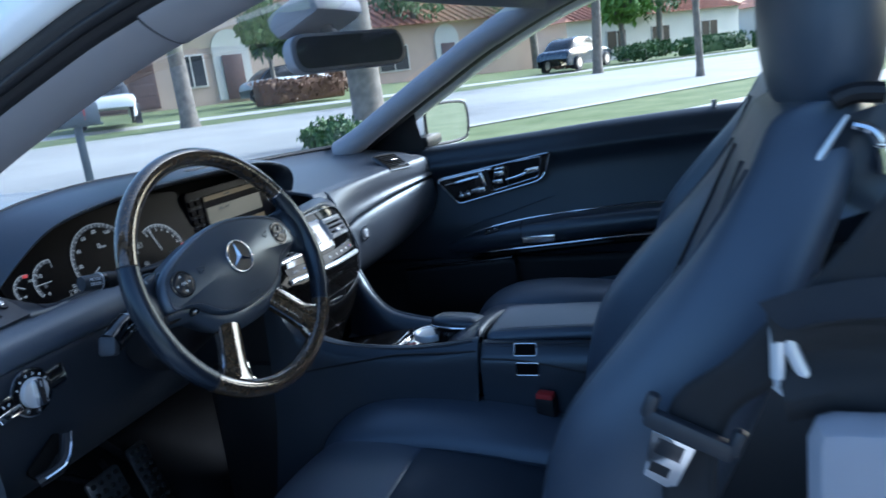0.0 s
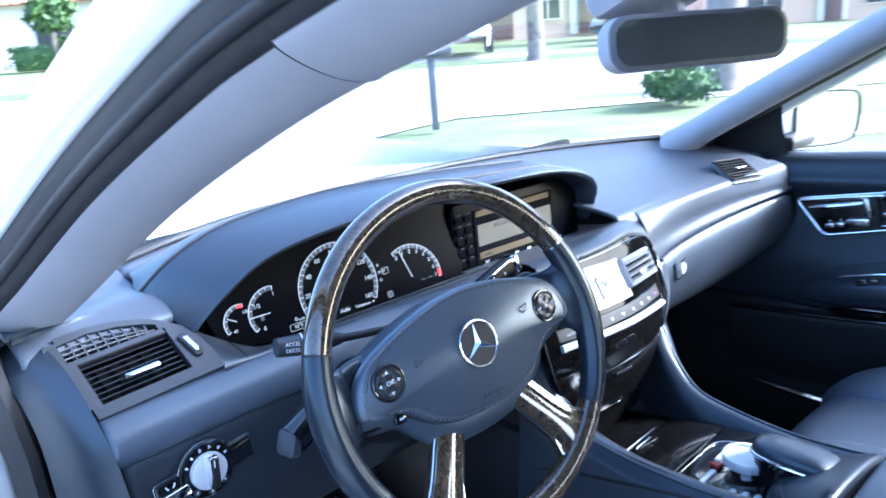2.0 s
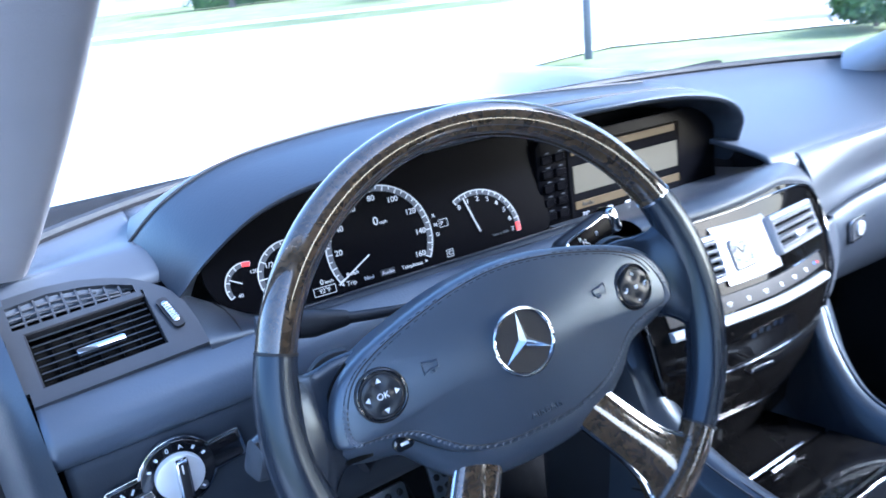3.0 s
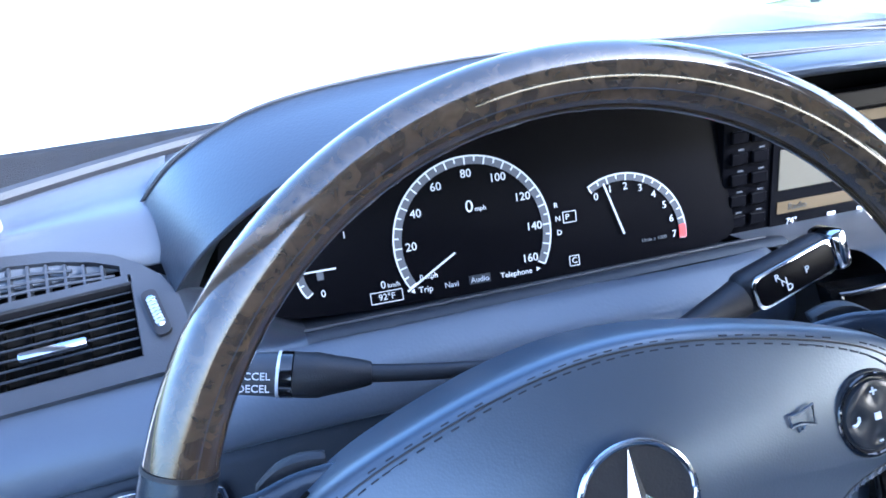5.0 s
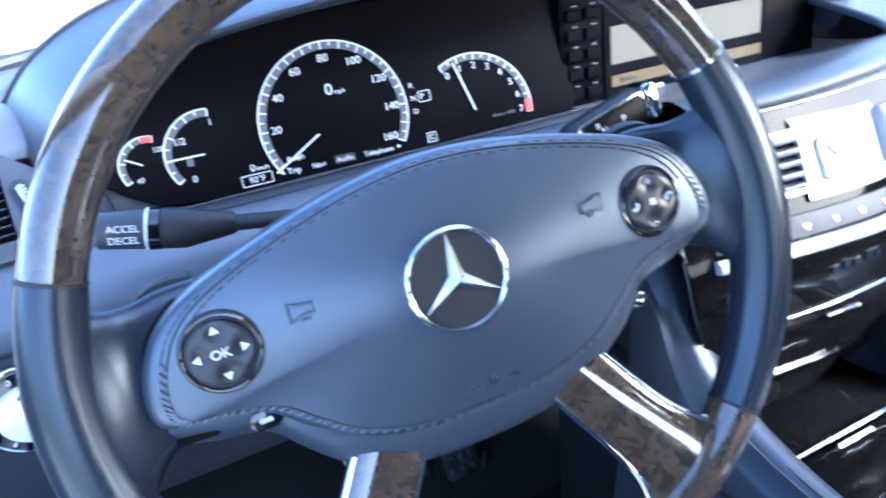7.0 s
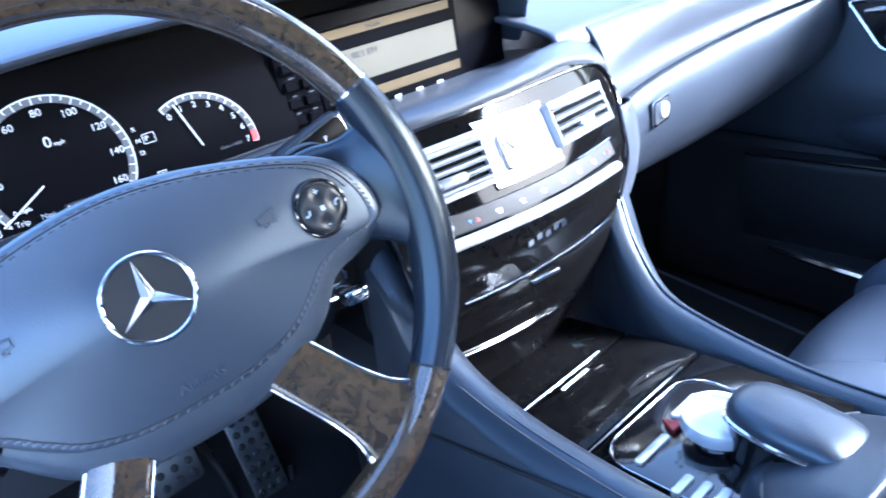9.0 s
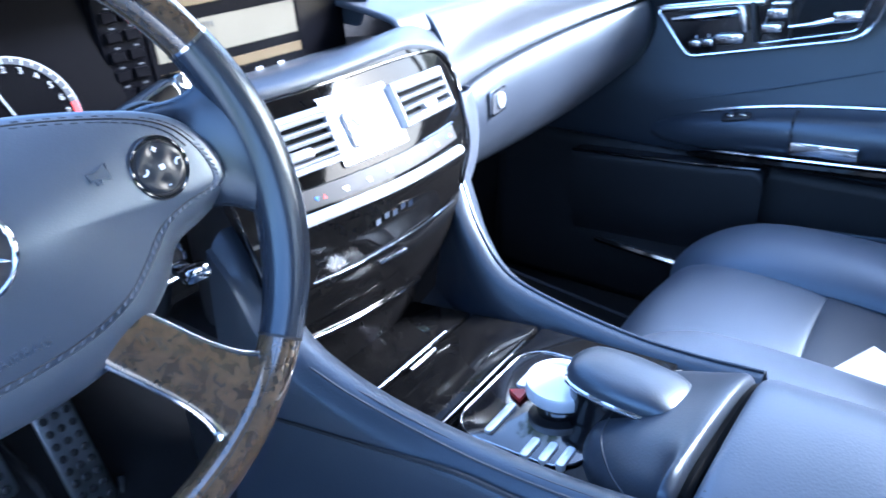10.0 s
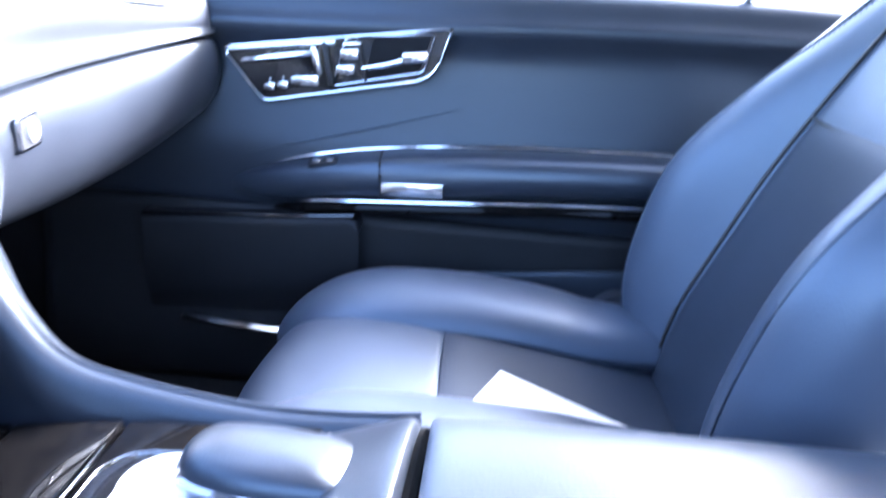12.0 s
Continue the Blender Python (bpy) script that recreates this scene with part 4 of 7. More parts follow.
wn_up = (WM.to_3x3() @ Vector((0, 0, 1)))
for a0, a1, n, label in ((157.0, 25.0, 60, "glossy walnut burl upper rim"), (-40.4, -139.6, 44, "glossy walnut burl lower rim")):
    wood = part("wood_rim", tube(rim_arc(a0, a1, n), 0.0140, 24, up=wn_up), BURL, wheel, label)
    part("rim_seam", tube(rim_arc(a0, a1, n, RIM - 0.0074, 0.0118), 0.00035, 6), DARK_THREAD, wood)
part("leather_rim", tube(rim_arc(24.4, -39.8, 32), lambda s: 0.0143 + 0.0026 * math.sin(math.pi * s), 24, up=wn_up), GRIP_LEATHER, wheel)
part("leather_rim", tube(rim_arc(219.8, 157.6, 32), lambda s: 0.0143 + 0.0026 * math.sin(math.pi * s), 24, up=wn_up), GRIP_LEATHER, wheel)
for a in (157.3, 24.7, -40.1, -139.9):
    p = rim_arc(a - 0.30, a + 0.30, 1)
    part("rim_joint", tube(p, 0.0146, 24, up=wn_up), CHROME if a in (24.7,) else BLACK, wheel)

half = [(0.0, 0.0745), (0.035, 0.0715), (0.073, 0.0630), (0.113, 0.0500), (0.136, 0.0365), (0.148, 0.018), (0.1515, 0.000), (0.146, -0.0085), (0.126, -0.0110), (0.104, -0.0180), (0.086, -0.0330), (0.066, -0.0470), (0.036, -0.0560), (0.0, -0.0580)]
outline = crom([(x, y, 0) for x, y in half] + [(-x, y, 0) for x, y in half[-2:0:-1]], 5, True)


def domed(outline, rings, m, bm=None):
    """A cushion over the outline: rings of (scale, height)."""
    bm = bm or bmesh.new()
    k = len(outline)
    vs = [[bm.verts.new(m @ Vector((p.x * s, p.y * s + 0.012 * (1 - s), z))) for p in outline] for s, z in rings]
    for a, b in zip(vs, vs[1:]):
        for j in range(k):
            bm.faces.new((a[j], a[(j + 1) % k], b[(j + 1) % k], b[j]))
    bm.faces.new(vs[-1])
    bm.faces.new(vs[0][::-1])
    return bm


def pad_at(p, s):
    """A place on the pad's plan, s of the way from its middle to its edge at p."""
    k = max(0, min(1, (0.92 - s) / 0.5))
    a = math.atan2((p.y - 0.012) / 0.06, p.x / 0.13)
    q = p.lerp(Vector((0.125 * math.cos(a), 0.012 + 0.055 * math.sin(a), 0)), k)
    return Vector((q.x * s, q.y * s + 0.012 * (1 - s), 0))


PAD_RINGS = ((0.93, -0.045), (0.985, -0.022), (0.999, -0.006), (1.0, -0.001), (0.994, 0.0030), (0.980, 0.0056), (0.960, 0.0072), (0.93, 0.0084), (0.88, 0.0098), (0.8, 0.0116), (0.7, 0.0140), (0.55, 0.0172), (0.4, 0.0197), (0.25, 0.0214), (0.12, 0.0221), (0.04, 0.0223))
b = bmesh.new()
rows, pad_points = [], []
for s, z in PAD_RINGS:
    flat = [pad_at(p, s) for p in outline]
    if z > 0:
        pad_points += [(q.x, q.y, z) for q in flat]
    rows.append([b.verts.new(WM @ Vector((q.x, q.y, z))) for q in flat])
for r0, r1 in zip(rows, rows[1:]):
    for j in range(len(outline)):
        b.faces.new((r0[j], r0[(j + 1) % len(outline)], r1[(j + 1) % len(outline)], r1[j]))
b.faces.new(rows[-1])


def pad_z(x, y):
    """Height of the pad's skin at a place on its plan."""
    near = sorted(((px - x) ** 2 + (py - y) ** 2 + 1e-9, pz) for px, py, pz in pad_points)[:5]
    return sum(pz / d for d, pz in near) / sum(1 / d for d, pz in near)


pad = part("airbag_pad", b, WHEEL_LEATHER, wheel, "stitched black leather airbag pad", smooth=60)
part("pad_gap", tube([WM @ Vector((p.x * 1.003, p.y * 1.003, -0.0050)) for p in outline if p.y < 0.045], 0.0012, 6), VOID, pad)
part("pad_seam", tube([WM @ Vector((q.x, q.y, 0.0086)) for q in (pad_at(p, 0.925) for p in outline)], 0.0005, 6, True), DIM, pad)
# raised thread: a double row over the top, a slanted one round the lower edge
way = [(p, outline[(k + 1) % len(outline)]) for k, p in enumerate(outline)]
for k, (p, q) in enumerate(way):
    d = q - p
    n = max(1, round(d.length / 0.0052))
    for i in range(n):
        c = p.lerp(q, (i + 0.5) / n)
        a = math.atan2(d.y, d.x)
        if c.y > 0.02:
            for s in (0.90, 0.945):
                e = pad_at(c, s)
                part("stitch", box((0.0036, 0.0006, 0.0008), WM @ pose(e.x, e.y, pad_z(e.x, e.y) + 0.0001) @ Matrix.Rotation(a, 4, "Z")), DARK_THREAD, pad)
        else:
            e = pad_at(c, 0.935)
            part("stitch", box((0.0052, 0.0012, 0.0014), WM @ pose(e.x, e.y, pad_z(e.x, e.y) + 0.0003) @ Matrix.Rotation(a + 0.75, 4, "Z")), THREAD, pad)
# the padded skirt below the seam
SKIRT = (((-0.145, -0.006), (-0.151, -0.022)), ((-0.124, -0.008), (-0.130, -0.029)), ((-0.102, -0.0165), (-0.107, -0.034)), ((-0.083, -0.032), (-0.092, -0.050)), ((-0.062, -0.047), (-0.075, -0.066)), ((-0.034, -0.056), (-0.046, -0.080)), ((0.0, -0.058), (0.0, -0.084)),
         ((0.036, -0.056), (0.040, -0.081)), ((0.062, -0.047), (0.070, -0.070)), ((0.085, -0.032), (0.094, -0.053)), ((0.103, -0.0165), (0.110, -0.034)), ((0.124, -0.009), (0.132, -0.027)), ((0.145, -0.0075), (0.151, -0.020)))
rows = []
for (x0, y0), (x1, y1) in SKIRT:
    rows.append([WM @ Vector((x0 + (x1 - x0) * k, y0 + (y1 - y0) * k, h)) for k, h in ((-0.35, -0.010), (-0.12, -0.0050), (0.12, -0.0040), (0.5, -0.006), (0.85, -0.012), (1.0, -0.019), (0.93, -0.030), (0.6, -0.050))])
skirt = part("pad_skirt", loft(rows, 4, 4), WHEEL_LEATHER, wheel, "black leather skirt of the airbag pad")
part("skirt_slot", prism(rounded(0.020, 0.0035, 0.0015), 0.0012, WM @ pose(-0.1365, -0.0205, -0.0085, 0, 0, -4)), VOID, skirt)
# emblem: ring and three-pointed star
emb = WM @ pose(-0.003, 0.0148, 0.0212)
badge = part("emblem", prism(circle(0.0240, 48), 0.002, emb), BLACK, wheel, "chrome ring emblem")
part("emblem_ring", tube([emb @ Vector((x, y, 0.0022)) for x, y in circle(0.0240, 56)], 0.0016, 10, True), RING_CHROME, badge)
for a in (90, 210, 330):
    b = bmesh.new()
    tip, l, r, c, t2 = (b.verts.new(emb @ Matrix.Rotation(radians(a), 4, "Z") @ Vector(q)) for q in ((0.0225, 0, 0.0030), (0.0021, 0.0039, 0.002), (0.0021, -0.0039, 0.002), (0, 0, 0.0062), (-0.0044, 0, 0.002)))
    for f in ((tip, c, l), (tip, r, c), (l, c, t2), (c, r, t2)):
        b.faces.new(f)
    part("emblem_ray", b, CHROME, badge, smooth=0)
writing("airbag_text", "AIRBAG", 0.0080, WM @ pose(0.0028, -0.0420, pad_z(0.0028, -0.042) + 0.0004, -14, 0, -2), WHEEL_LEATHER, pad, "embossed lettering", depth=0.0011)
for sx in (-1, 1):
    hx, hy = sx * 0.0745, 0.0250
    horn = WM @ pose(hx, hy, pad_z(hx, hy) + 0.0002, 0, sx * 4, 0) @ Matrix.Diagonal((-sx * 0.80, 0.80, 1, 1))
    part("horn_mark", tube([horn @ Vector((x, y, 0)) for x, y in ((-0.007, -0.0055), (-0.007, 0.0055), (0.001, 0.0028), (0.007, 0.0028), (0.007, -0.0028), (0.001, -0.0028))], 0.0008, 6, True), WHEEL_LEATHER, pad, "embossed horn symbol")
    part("horn_mark", tube([horn @ Vector((x, y, 0)) for x, y in ((-0.001, -0.003), (0.0, -0.006), (0.003, -0.006), (0.003, -0.003))], 0.0008, 6), WHEEL_LEATHER, pad)
# thumb controls


def dimpled(m):
    """A round four-way button with a dimple under each symbol."""
    bm = bmesh.new()
    rings = []
    for r, h in ((0.0154, 0.0), (0.0153, 0.0030), (0.0146, 0.0046), (0.0132, 0.0052), (0.0117, 0.0053), (0.0102, 0.0053), (0.0086, 0.0053), (0.0070, 0.0054), (0.0052, 0.0055), (0.0032, 0.0056), (0.0012, 0.0056)):
        row = []
        for k in range(48):
            a = 2 * math.pi * k / 48
            x, y = r * math.cos(a), r * math.sin(a)
            dip = sum(math.exp(-((x - 0.0100 * cx) ** 2 + (y - 0.0100 * cy) ** 2) / 0.0036 ** 2) for cx, cy in ((1, 0), (0, 1), (-1, 0), (0, -1)))
            row.append(bm.verts.new(m @ Vector((x, y, h - 0.0014 * dip * (h > 0.004)))))
        rings.append(row)
    for p, q in zip(rings, rings[1:]):
        for k in range(48):
            bm.faces.new((p[k], p[(k + 1) % 48], q[(k + 1) % 48], q[k]))
    bm.faces.new(rings[-1])
    return bm


for sx, kind in ((-1, "arrows"), (1, "phone")):
    tx, ty = (-0.1120, 0.0185) if sx < 0 else (0.1089, 0.0155)
    m = WM @ pose(tx, ty, pad_z(tx, ty) - 0.0016, 0, sx * 5, 0)
    well = part("thumb_pad", prism(circle(0.0190, 40), 0.0062, m @ pose(0, 0, -0.003), 0.0012), RUBBER, wheel, "round thumb control pad")
    part("thumb_ring", tube([m @ Vector((x, y, 0.0034)) for x, y in circle(0.0172, 40)], 0.0010, 8, True), PIANO, well)
    part("thumb_button", dimpled(m), BUTTON, well)
    if sx < 0:
        writing("ok_text", "OK", 0.0062, m @ pose(0, 0, 0.0060), MARK, well)
        for a in (0, 90, 180, 270):
            part("arrow", prism([(0.0020, 0), (-0.0014, 0.0021), (-0.0014, -0.0021)], 0.0006, m @ Matrix.Rotation(radians(a), 4, "Z") @ pose(0.0106, 0, 0.0041)), MARK, well)
    else:
        for a, sign in ((90, "+"), (270, "-")):
            x, y = 0.0104 * math.cos(radians(a)), 0.0104 * math.sin(radians(a))
            writing("volume_text", sign, 0.007, m @ pose(x, y, 0.0054), MARK, well)
        for a in (0, 180):
            part("phone_mark", tube(crom([m @ Matrix.Rotation(radians(a), 4, "Z") @ pose(0.0104, 0, 0.0054, 0, 0, 40) @ Vector(q) for q in ((-0.0022, -0.0006, 0), (-0.001, 0.0006, 0), (0.001, 0.0006, 0), (0.0022, -0.0006, 0))], 3), 0.0006, 6), MARK, well)
        part("mute_mark", box((0.003, 0.003, 0.0006), m @ pose(0, 0, 0.0058)), MARK, well)
# upper spokes run from the pad to the leather grips
for sx in (-1, 1):
    rows = []
    for x, y, h, z0, z1 in ((0.100, 0.014, 0.034, -0.034, -0.012), (0.128, 0.014, 0.036, -0.028, -0.008), (0.146, 0.012, 0.036, -0.024, -0.003), (0.158, 0.009, 0.042, -0.018, 0.005), (0.169, 0.005, 0.054, -0.013, 0.010), (0.179, 0.002, 0.064, -0.008, 0.010)):
        rows.append([WM @ Vector((sx * x, y + h * math.sin(a), (z0 + z1) / 2 + (z1 - z0) / 2 * math.cos(a))) for a in (2 * math.pi * k / 12 for k in range(12))])
    part("spoke", loft(rows, 5, 3, close_v=True, caps=True), GRIP_LEATHER, wheel)
# lower spokes: walnut between chrome edges, widening into the rim
for sx in (-1, 1):
    rows = []
    for s, w in ((0, 0.0175), (0.3, 0.0180), (0.6, 0.0190), (0.8, 0.0225), (0.93, 0.0290), (1.0, 0.0370)):
        cx, cy = sx * (0.046 + 0.056 * s), -0.054 - 0.088 * s
        dx, dy = 0.0837, 0.0547 * sx
        n = math.hypot(dx, dy)
        rows.append([WM @ Vector((cx + dx / n * w * u, cy + dy / n * w * u, z - 0.016 * (1 - s) ** 0.8)) for u, z in ((-1, -0.010), (-1, 0.002), (-0.86, 0.0065), (0, 0.0085), (0.86, 0.0065), (1, 0.002), (1, -0.010))])
    sp = part("spoke", loft(rows, 5, 3), BURL, wheel, "walnut lower spoke with chrome edges")
    for j in (1, 5):
        part("spoke_trim", tube(crom([r[j] for r in rows], 5), lambda s: 0.0019 + 0.0014 * s, 10), CHROME, sp)
part("spoke_button", prism(rounded(0.016, 0.010, 0.0045), 0.005, WM @ pose(-0.105, -0.0225, -0.0060), 0.001), PIANO, wheel)
part("button_mark", box((0.006, 0.0022, 0.0004), WM @ pose(-0.105, -0.0225, -0.0008)), MARK, wheel)
part("hub", tube([WM @ Vector((0, -0.005, z)) for z in (-0.02, -0.05, -0.09)], lambda s: 0.044 + 0.012 * s, 24), BLACK, wheel)
for sx in (-1, 1):
    rows = [[WM @ Vector((sx * x, yc + y, z)) for y, z in ((h, -0.030), (0.8 * h, -0.024), (-0.8 * h, -0.024), (-h, -0.030))] for x, yc, h in ((0.116, 0.043, 0.009), (0.126, 0.044, 0.010), (0.137, 0.044, 0.0085), (0.147, 0.041, 0.005))]
    paddle = solid(part("shift_paddle", loft(rows, 3, 2), BLACK, wheel), 0.004)
    part("paddle_mark", box((0.006, 0.0010, 0.0006), WM @ pose(sx * 0.133, 0.046, -0.0226)), MARK, paddle)
column = thing("steering_column", (-0.37, 0.12, 0.80), "black steering column shroud", "steering column")
part("shroud", tube(crom([WM @ Vector((0, -0.02, -0.05)), WM @ Vector((0, -0.03, -0.12)), WM @ Vector((0, -0.05, -0.22))], 5), lambda s: 0.056 + 0.016 * s, 20, flat=0.8), BLACK, column)


def stalk(name, pts, r, label, mat=None):
    s = thing(name, pts[0], label, "stalk")
    part("arm", tube(crom(pts, 6), r, 12), mat or BLACK, s)
    return s


cr = stalk("cruise_stalk", [(-0.36, 0.11, 0.868), (-0.42, 0.125, 0.872), (-0.455, 0.135, 0.875)], lambda s: 0.004 + 0.001 * s, "black cruise control stalk with printed end")
part("grip", tube(crom([(-0.448, 0.133, 0.8745), (-0.475, 0.14, 0.877), (-0.487, 0.143, 0.879)], 5), lambda s: 0.006 + 0.006 * min(1, 2 * s), 14), BLACK, cr)
part("black_band", tube([(-0.487, 0.143, 0.879), (-0.4935, 0.1448, 0.8799)], 0.0122, 14), PIANO, cr)
part("silver_ring", tube([(-0.4935, 0.1448, 0.8799), (-0.4950, 0.1452, 0.8802)], 0.0124, 16), SILVER, cr)
part("end_cap", tube([(-0.495, 0.1452, 0.8802), (-0.520, 0.151, 0.884)], lambda s: 0.0118 - 0.0015 * s, 14), VENT_PANEL, cr)
tm = basis((-0.508, 0.1365, 0.884), (1, -0.24, -0.16), (0, 0.25, 1)) @ pose(0, 0, 0.0005)
writing("stalk_text", "ACCEL", 0.0056, tm @ pose(0, 0.003, 0), MARK, cr)
writing("stalk_text", "DECEL", 0.0056, tm @ pose(0, -0.0035, 0), MARK, cr)
tn = stalk("turn_stalk", [(-0.42, 0.10, 0.820), (-0.48, 0.10, 0.822), (-0.525, 0.10, 0.822)], lambda s: 0.009, "black indicator stalk with a square grey end")
part("grip", tube(crom([(-0.503, 0.100, 0.824), (-0.518, 0.099, 0.820), (-0.536, 0.097, 0.813), (-0.549, 0.096, 0.808)], 5), lambda s: 0.0150 + 0.0015 * min(1, 2 * s), 18), PIANO, tn, "glossy black grip")
part("ring", tube([(-0.5075, 0.0997, 0.8225), (-0.5090, 0.0996, 0.8222)], 0.0158, 20), SILVER, tn, "thin silver ring")
SM = basis((-0.5525, 0.0955, 0.8065), (0.15, -1, 0), (0.35, 0, 1))
part("end_cap", prism(rounded(0.026, 0.027, 0.006), 0.010, SM @ pose(0, 0, -0.004), 0.003), VENT_PANEL, tn, "grey rounded square end cap")
for k, (dx, dz) in enumerate(((0.004, 0.0), (0.011, 0.002), (0.007, -0.006))):
    part("stalk_mark", box((0.0050 - 0.001 * k, 0.0009, 0.0006), basis((-0.530 + dx, 0.0815, 0.822 + dz), (1, 0, 0.3), (0, 0.25, 1))), MARK, tn)
stalk("column_stalk", [(-0.42, 0.11, 0.785), (-0.455, 0.10, 0.772), (-0.475, 0.095, 0.765)], lambda s: 0.007 + 0.004 * s, "short black column adjusting stalk")
gs = stalk("gear_stalk", [(-0.28, 0.135, 0.834), (-0.235, 0.142, 0.846), (-0.205, 0.145, 0.854)], lambda s: 0.007 + 0.006 * s, "black gear selector stalk with chrome end")
GM = basis((-0.174, 0.146, 0.864), (1, 0.02, 0.28), (0, 0.2, 1))
part("grip", box((0.072, 0.028, 0.020), GM @ pose(0.002, 0, 0), 0.008, 3), BLACK, gs)
part("face_trim", prism(rounded(0.064, 0.024, 0.007), 0.002, GM @ pose(0.004, 0, 0.0095), 0.0006), CHROME, gs)
part("face", prism(rounded(0.059, 0.020, 0.006), 0.0026, GM @ pose(0.004, 0, 0.0095), 0.0006), GLASS_BLACK, gs)
part("end_button", box((0.012, 0.028, 0.024), GM @ pose(0.040, 0, 0.002), 0.004, 2), CHROME, gs)
for s, x, y in (("R", -0.010, 0.005), ("N", -0.006, 0.0), ("D", -0.003, -0.005), ("P", 0.012, 0.0)):
    writing("gear_text", s, 0.0065, GM @ pose(x, y, 0.0126), MARK, gs)
ig = thing("ignition_key", (-0.19, 0.11, 0.75), "chrome key in the ignition switch", "key")
IK = basis((-0.196, 0.125, 0.75), (1, -0.1, 0), (0, 0.1, 1))
part("lock_ring", tube([IK @ Vector((x, y, 0)) for x, y in circle(0.017, 32)], 0.0028, 8, True), CHROME, ig)
part("lock", prism(circle(0.0155, 32), 0.004, IK @ pose(0, 0, -0.002)), BLACK, ig)
part("key", box((0.014, 0.010, 0.036), IK @ pose(0, 0, 0.02), 0.003), CHROME, ig)
part("key_bow", box((0.024, 0.014, 0.016), IK @ pose(0.002, 0, 0.042), 0.005), CHROME, ig)

# ---- pedals ----
for name, m, w, h, label in (("accelerator_pedal", basis((-0.197, 0.44, 0.37), (1, 0, 0), (0.02, 0.35, 1)), 0.05, 0.155, "studded metal accelerator pedal"), ("brake_pedal", basis((-0.315, 0.43, 0.42), (1, 0, 0), (0, 0.35, 1)), 0.082, 0.062, "studded metal brake pedal")):
    p = thing(name, m.translation, label, "pedal")
    part("plate", prism(rounded(w, h, 0.008), 0.006, m, 0.002), ALU, p)
    nx, ny = (3, 8) if w < 0.06 else (4, 3)
    for i in range(nx):
        for j in range(ny):
            part("stud", prism(circle(0.0052, 12, (i - (nx - 1) / 2) * w / (nx + 0.3), (j - (ny - 1) / 2) * h / (ny + 0.4)), 0.0095, m, 0.001), RUBBER, p)
    part("arm", tube([m @ Vector((0, h * 0.3, -0.004)), m @ Vector((0.01, h * 0.4, -0.05)), m @ Vector((0.0, h * 0.9, -0.10))], 0.008, 8), BLACK, p)
rest = thing("pedal_bracket", (-0.25, 0.5, 0.3), "black bent rod bracket beside the pedals", "bracket")
part("rod", tube(crom([(-0.27, 0.48, 0.45), (-0.245, 0.46, 0.36), (-0.232, 0.44, 0.27), (-0.20, 0.43, 0.255), (-0.165, 0.43, 0.27), (-0.15, 0.44, 0.30)], 5), 0.006, 8), BLACK, rest)

# ---- centre stack ----
stack = thing("centre_stack", (0.02, 0.1, 0.6), "black ash veneer centre stack with silver air vents", "centre stack")


def stack_y(x, z):
    """Depth of the bowed veneer face."""
    return 0.052 + 0.70 * (x - 0.01) ** 2 + 0.05 * max(0, x - 0.05) + (0.30 * (0.70 - z) * max(0, min(1, (0.70 - z) / 0.1)) if z < 0.70 else 0.50 * max(0, z - 0.742))


def stack_w(z):
    """Left and right end of the face at the height z."""
    k = (0.86 - z) / 0.30
    right = ((0.54, 0.055), (0.57, 0.080), (0.63, 0.128), (0.70, 0.158), (0.74, 0.186), (0.77, 0.208), (0.80, 0.222), (0.82, 0.222), (0.84, 0.205), (0.87, 0.160))
    for (z0, x0), (z1, x1) in zip(right, right[1:]):
        if z <= z1:
            break
    return -0.150 + 0.035 * k * k, x0 + (x1 - x0) * (z - z0) / (z1 - z0)


def face(z0, z1, n=14):
    """A slab of the bowed face, 12 mm thick."""
    rows = []
    for i in range(9):
        z = z0 + (z1 - z0) * i / 8
        a, b = stack_w(z)
        xs = [a + (b - a) * k / n for k in range(n + 1)]
        rows.append([(x, stack_y(x, z), z) for x in xs] + [(x, stack_y(x, z) + 0.012, z) for x in xs[::-1]])
    return loft(rows, 1, 1, close_v=True, caps=True)


part("veneer", face(0.6965, 0.855, 18), BURL_DARK, stack, "glossy black ash upper panel")
part("veneer", face(0.6275, 0.6945), BURL_DARK, stack)
part("ashtray_lid", face(0.560, 0.6255), BURL_DARK, stack, "glossy black ash drawer front")
part("core", box((0.24, 0.12, 0.26), pose(0.03, 0.205, 0.69), 0.02), BLACK, stack)


def bowed(points, r, flat=1.0, off=0.002):
    return tube(crom([(x, stack_y(x, z) - off, z) for x, z in points], 6), r, 8, flat=flat)


a, b = stack_w(0.86)
part("edge_trim", bowed([(stack_w(0.70)[0], 0.70), (stack_w(0.78)[0], 0.78), (a + 0.004, 0.845), (a + 0.02, 0.853), (0, 0.854), (0.08, 0.852), (0.150, 0.846), (0.195, 0.838), (0.216, 0.824), (0.221, 0.80), (0.206, 0.77), (0.184, 0.74), (0.158, 0.70)], 0.0018), PIANO, stack)
part("chrome_strip", bowed([(-0.125, 0.759), (-0.06, 0.757), (0.02, 0.753), (0.09, 0.749), (0.152, 0.744)], 0.006, 0.9, 0.003), SILVER, stack, "bright silver strip")
part("drawer_line", bowed([(-0.10, 0.701), (-0.04, 0.698), (0.05, 0.6955), (0.13, 0.691)], 0.0011), CHROME, stack)
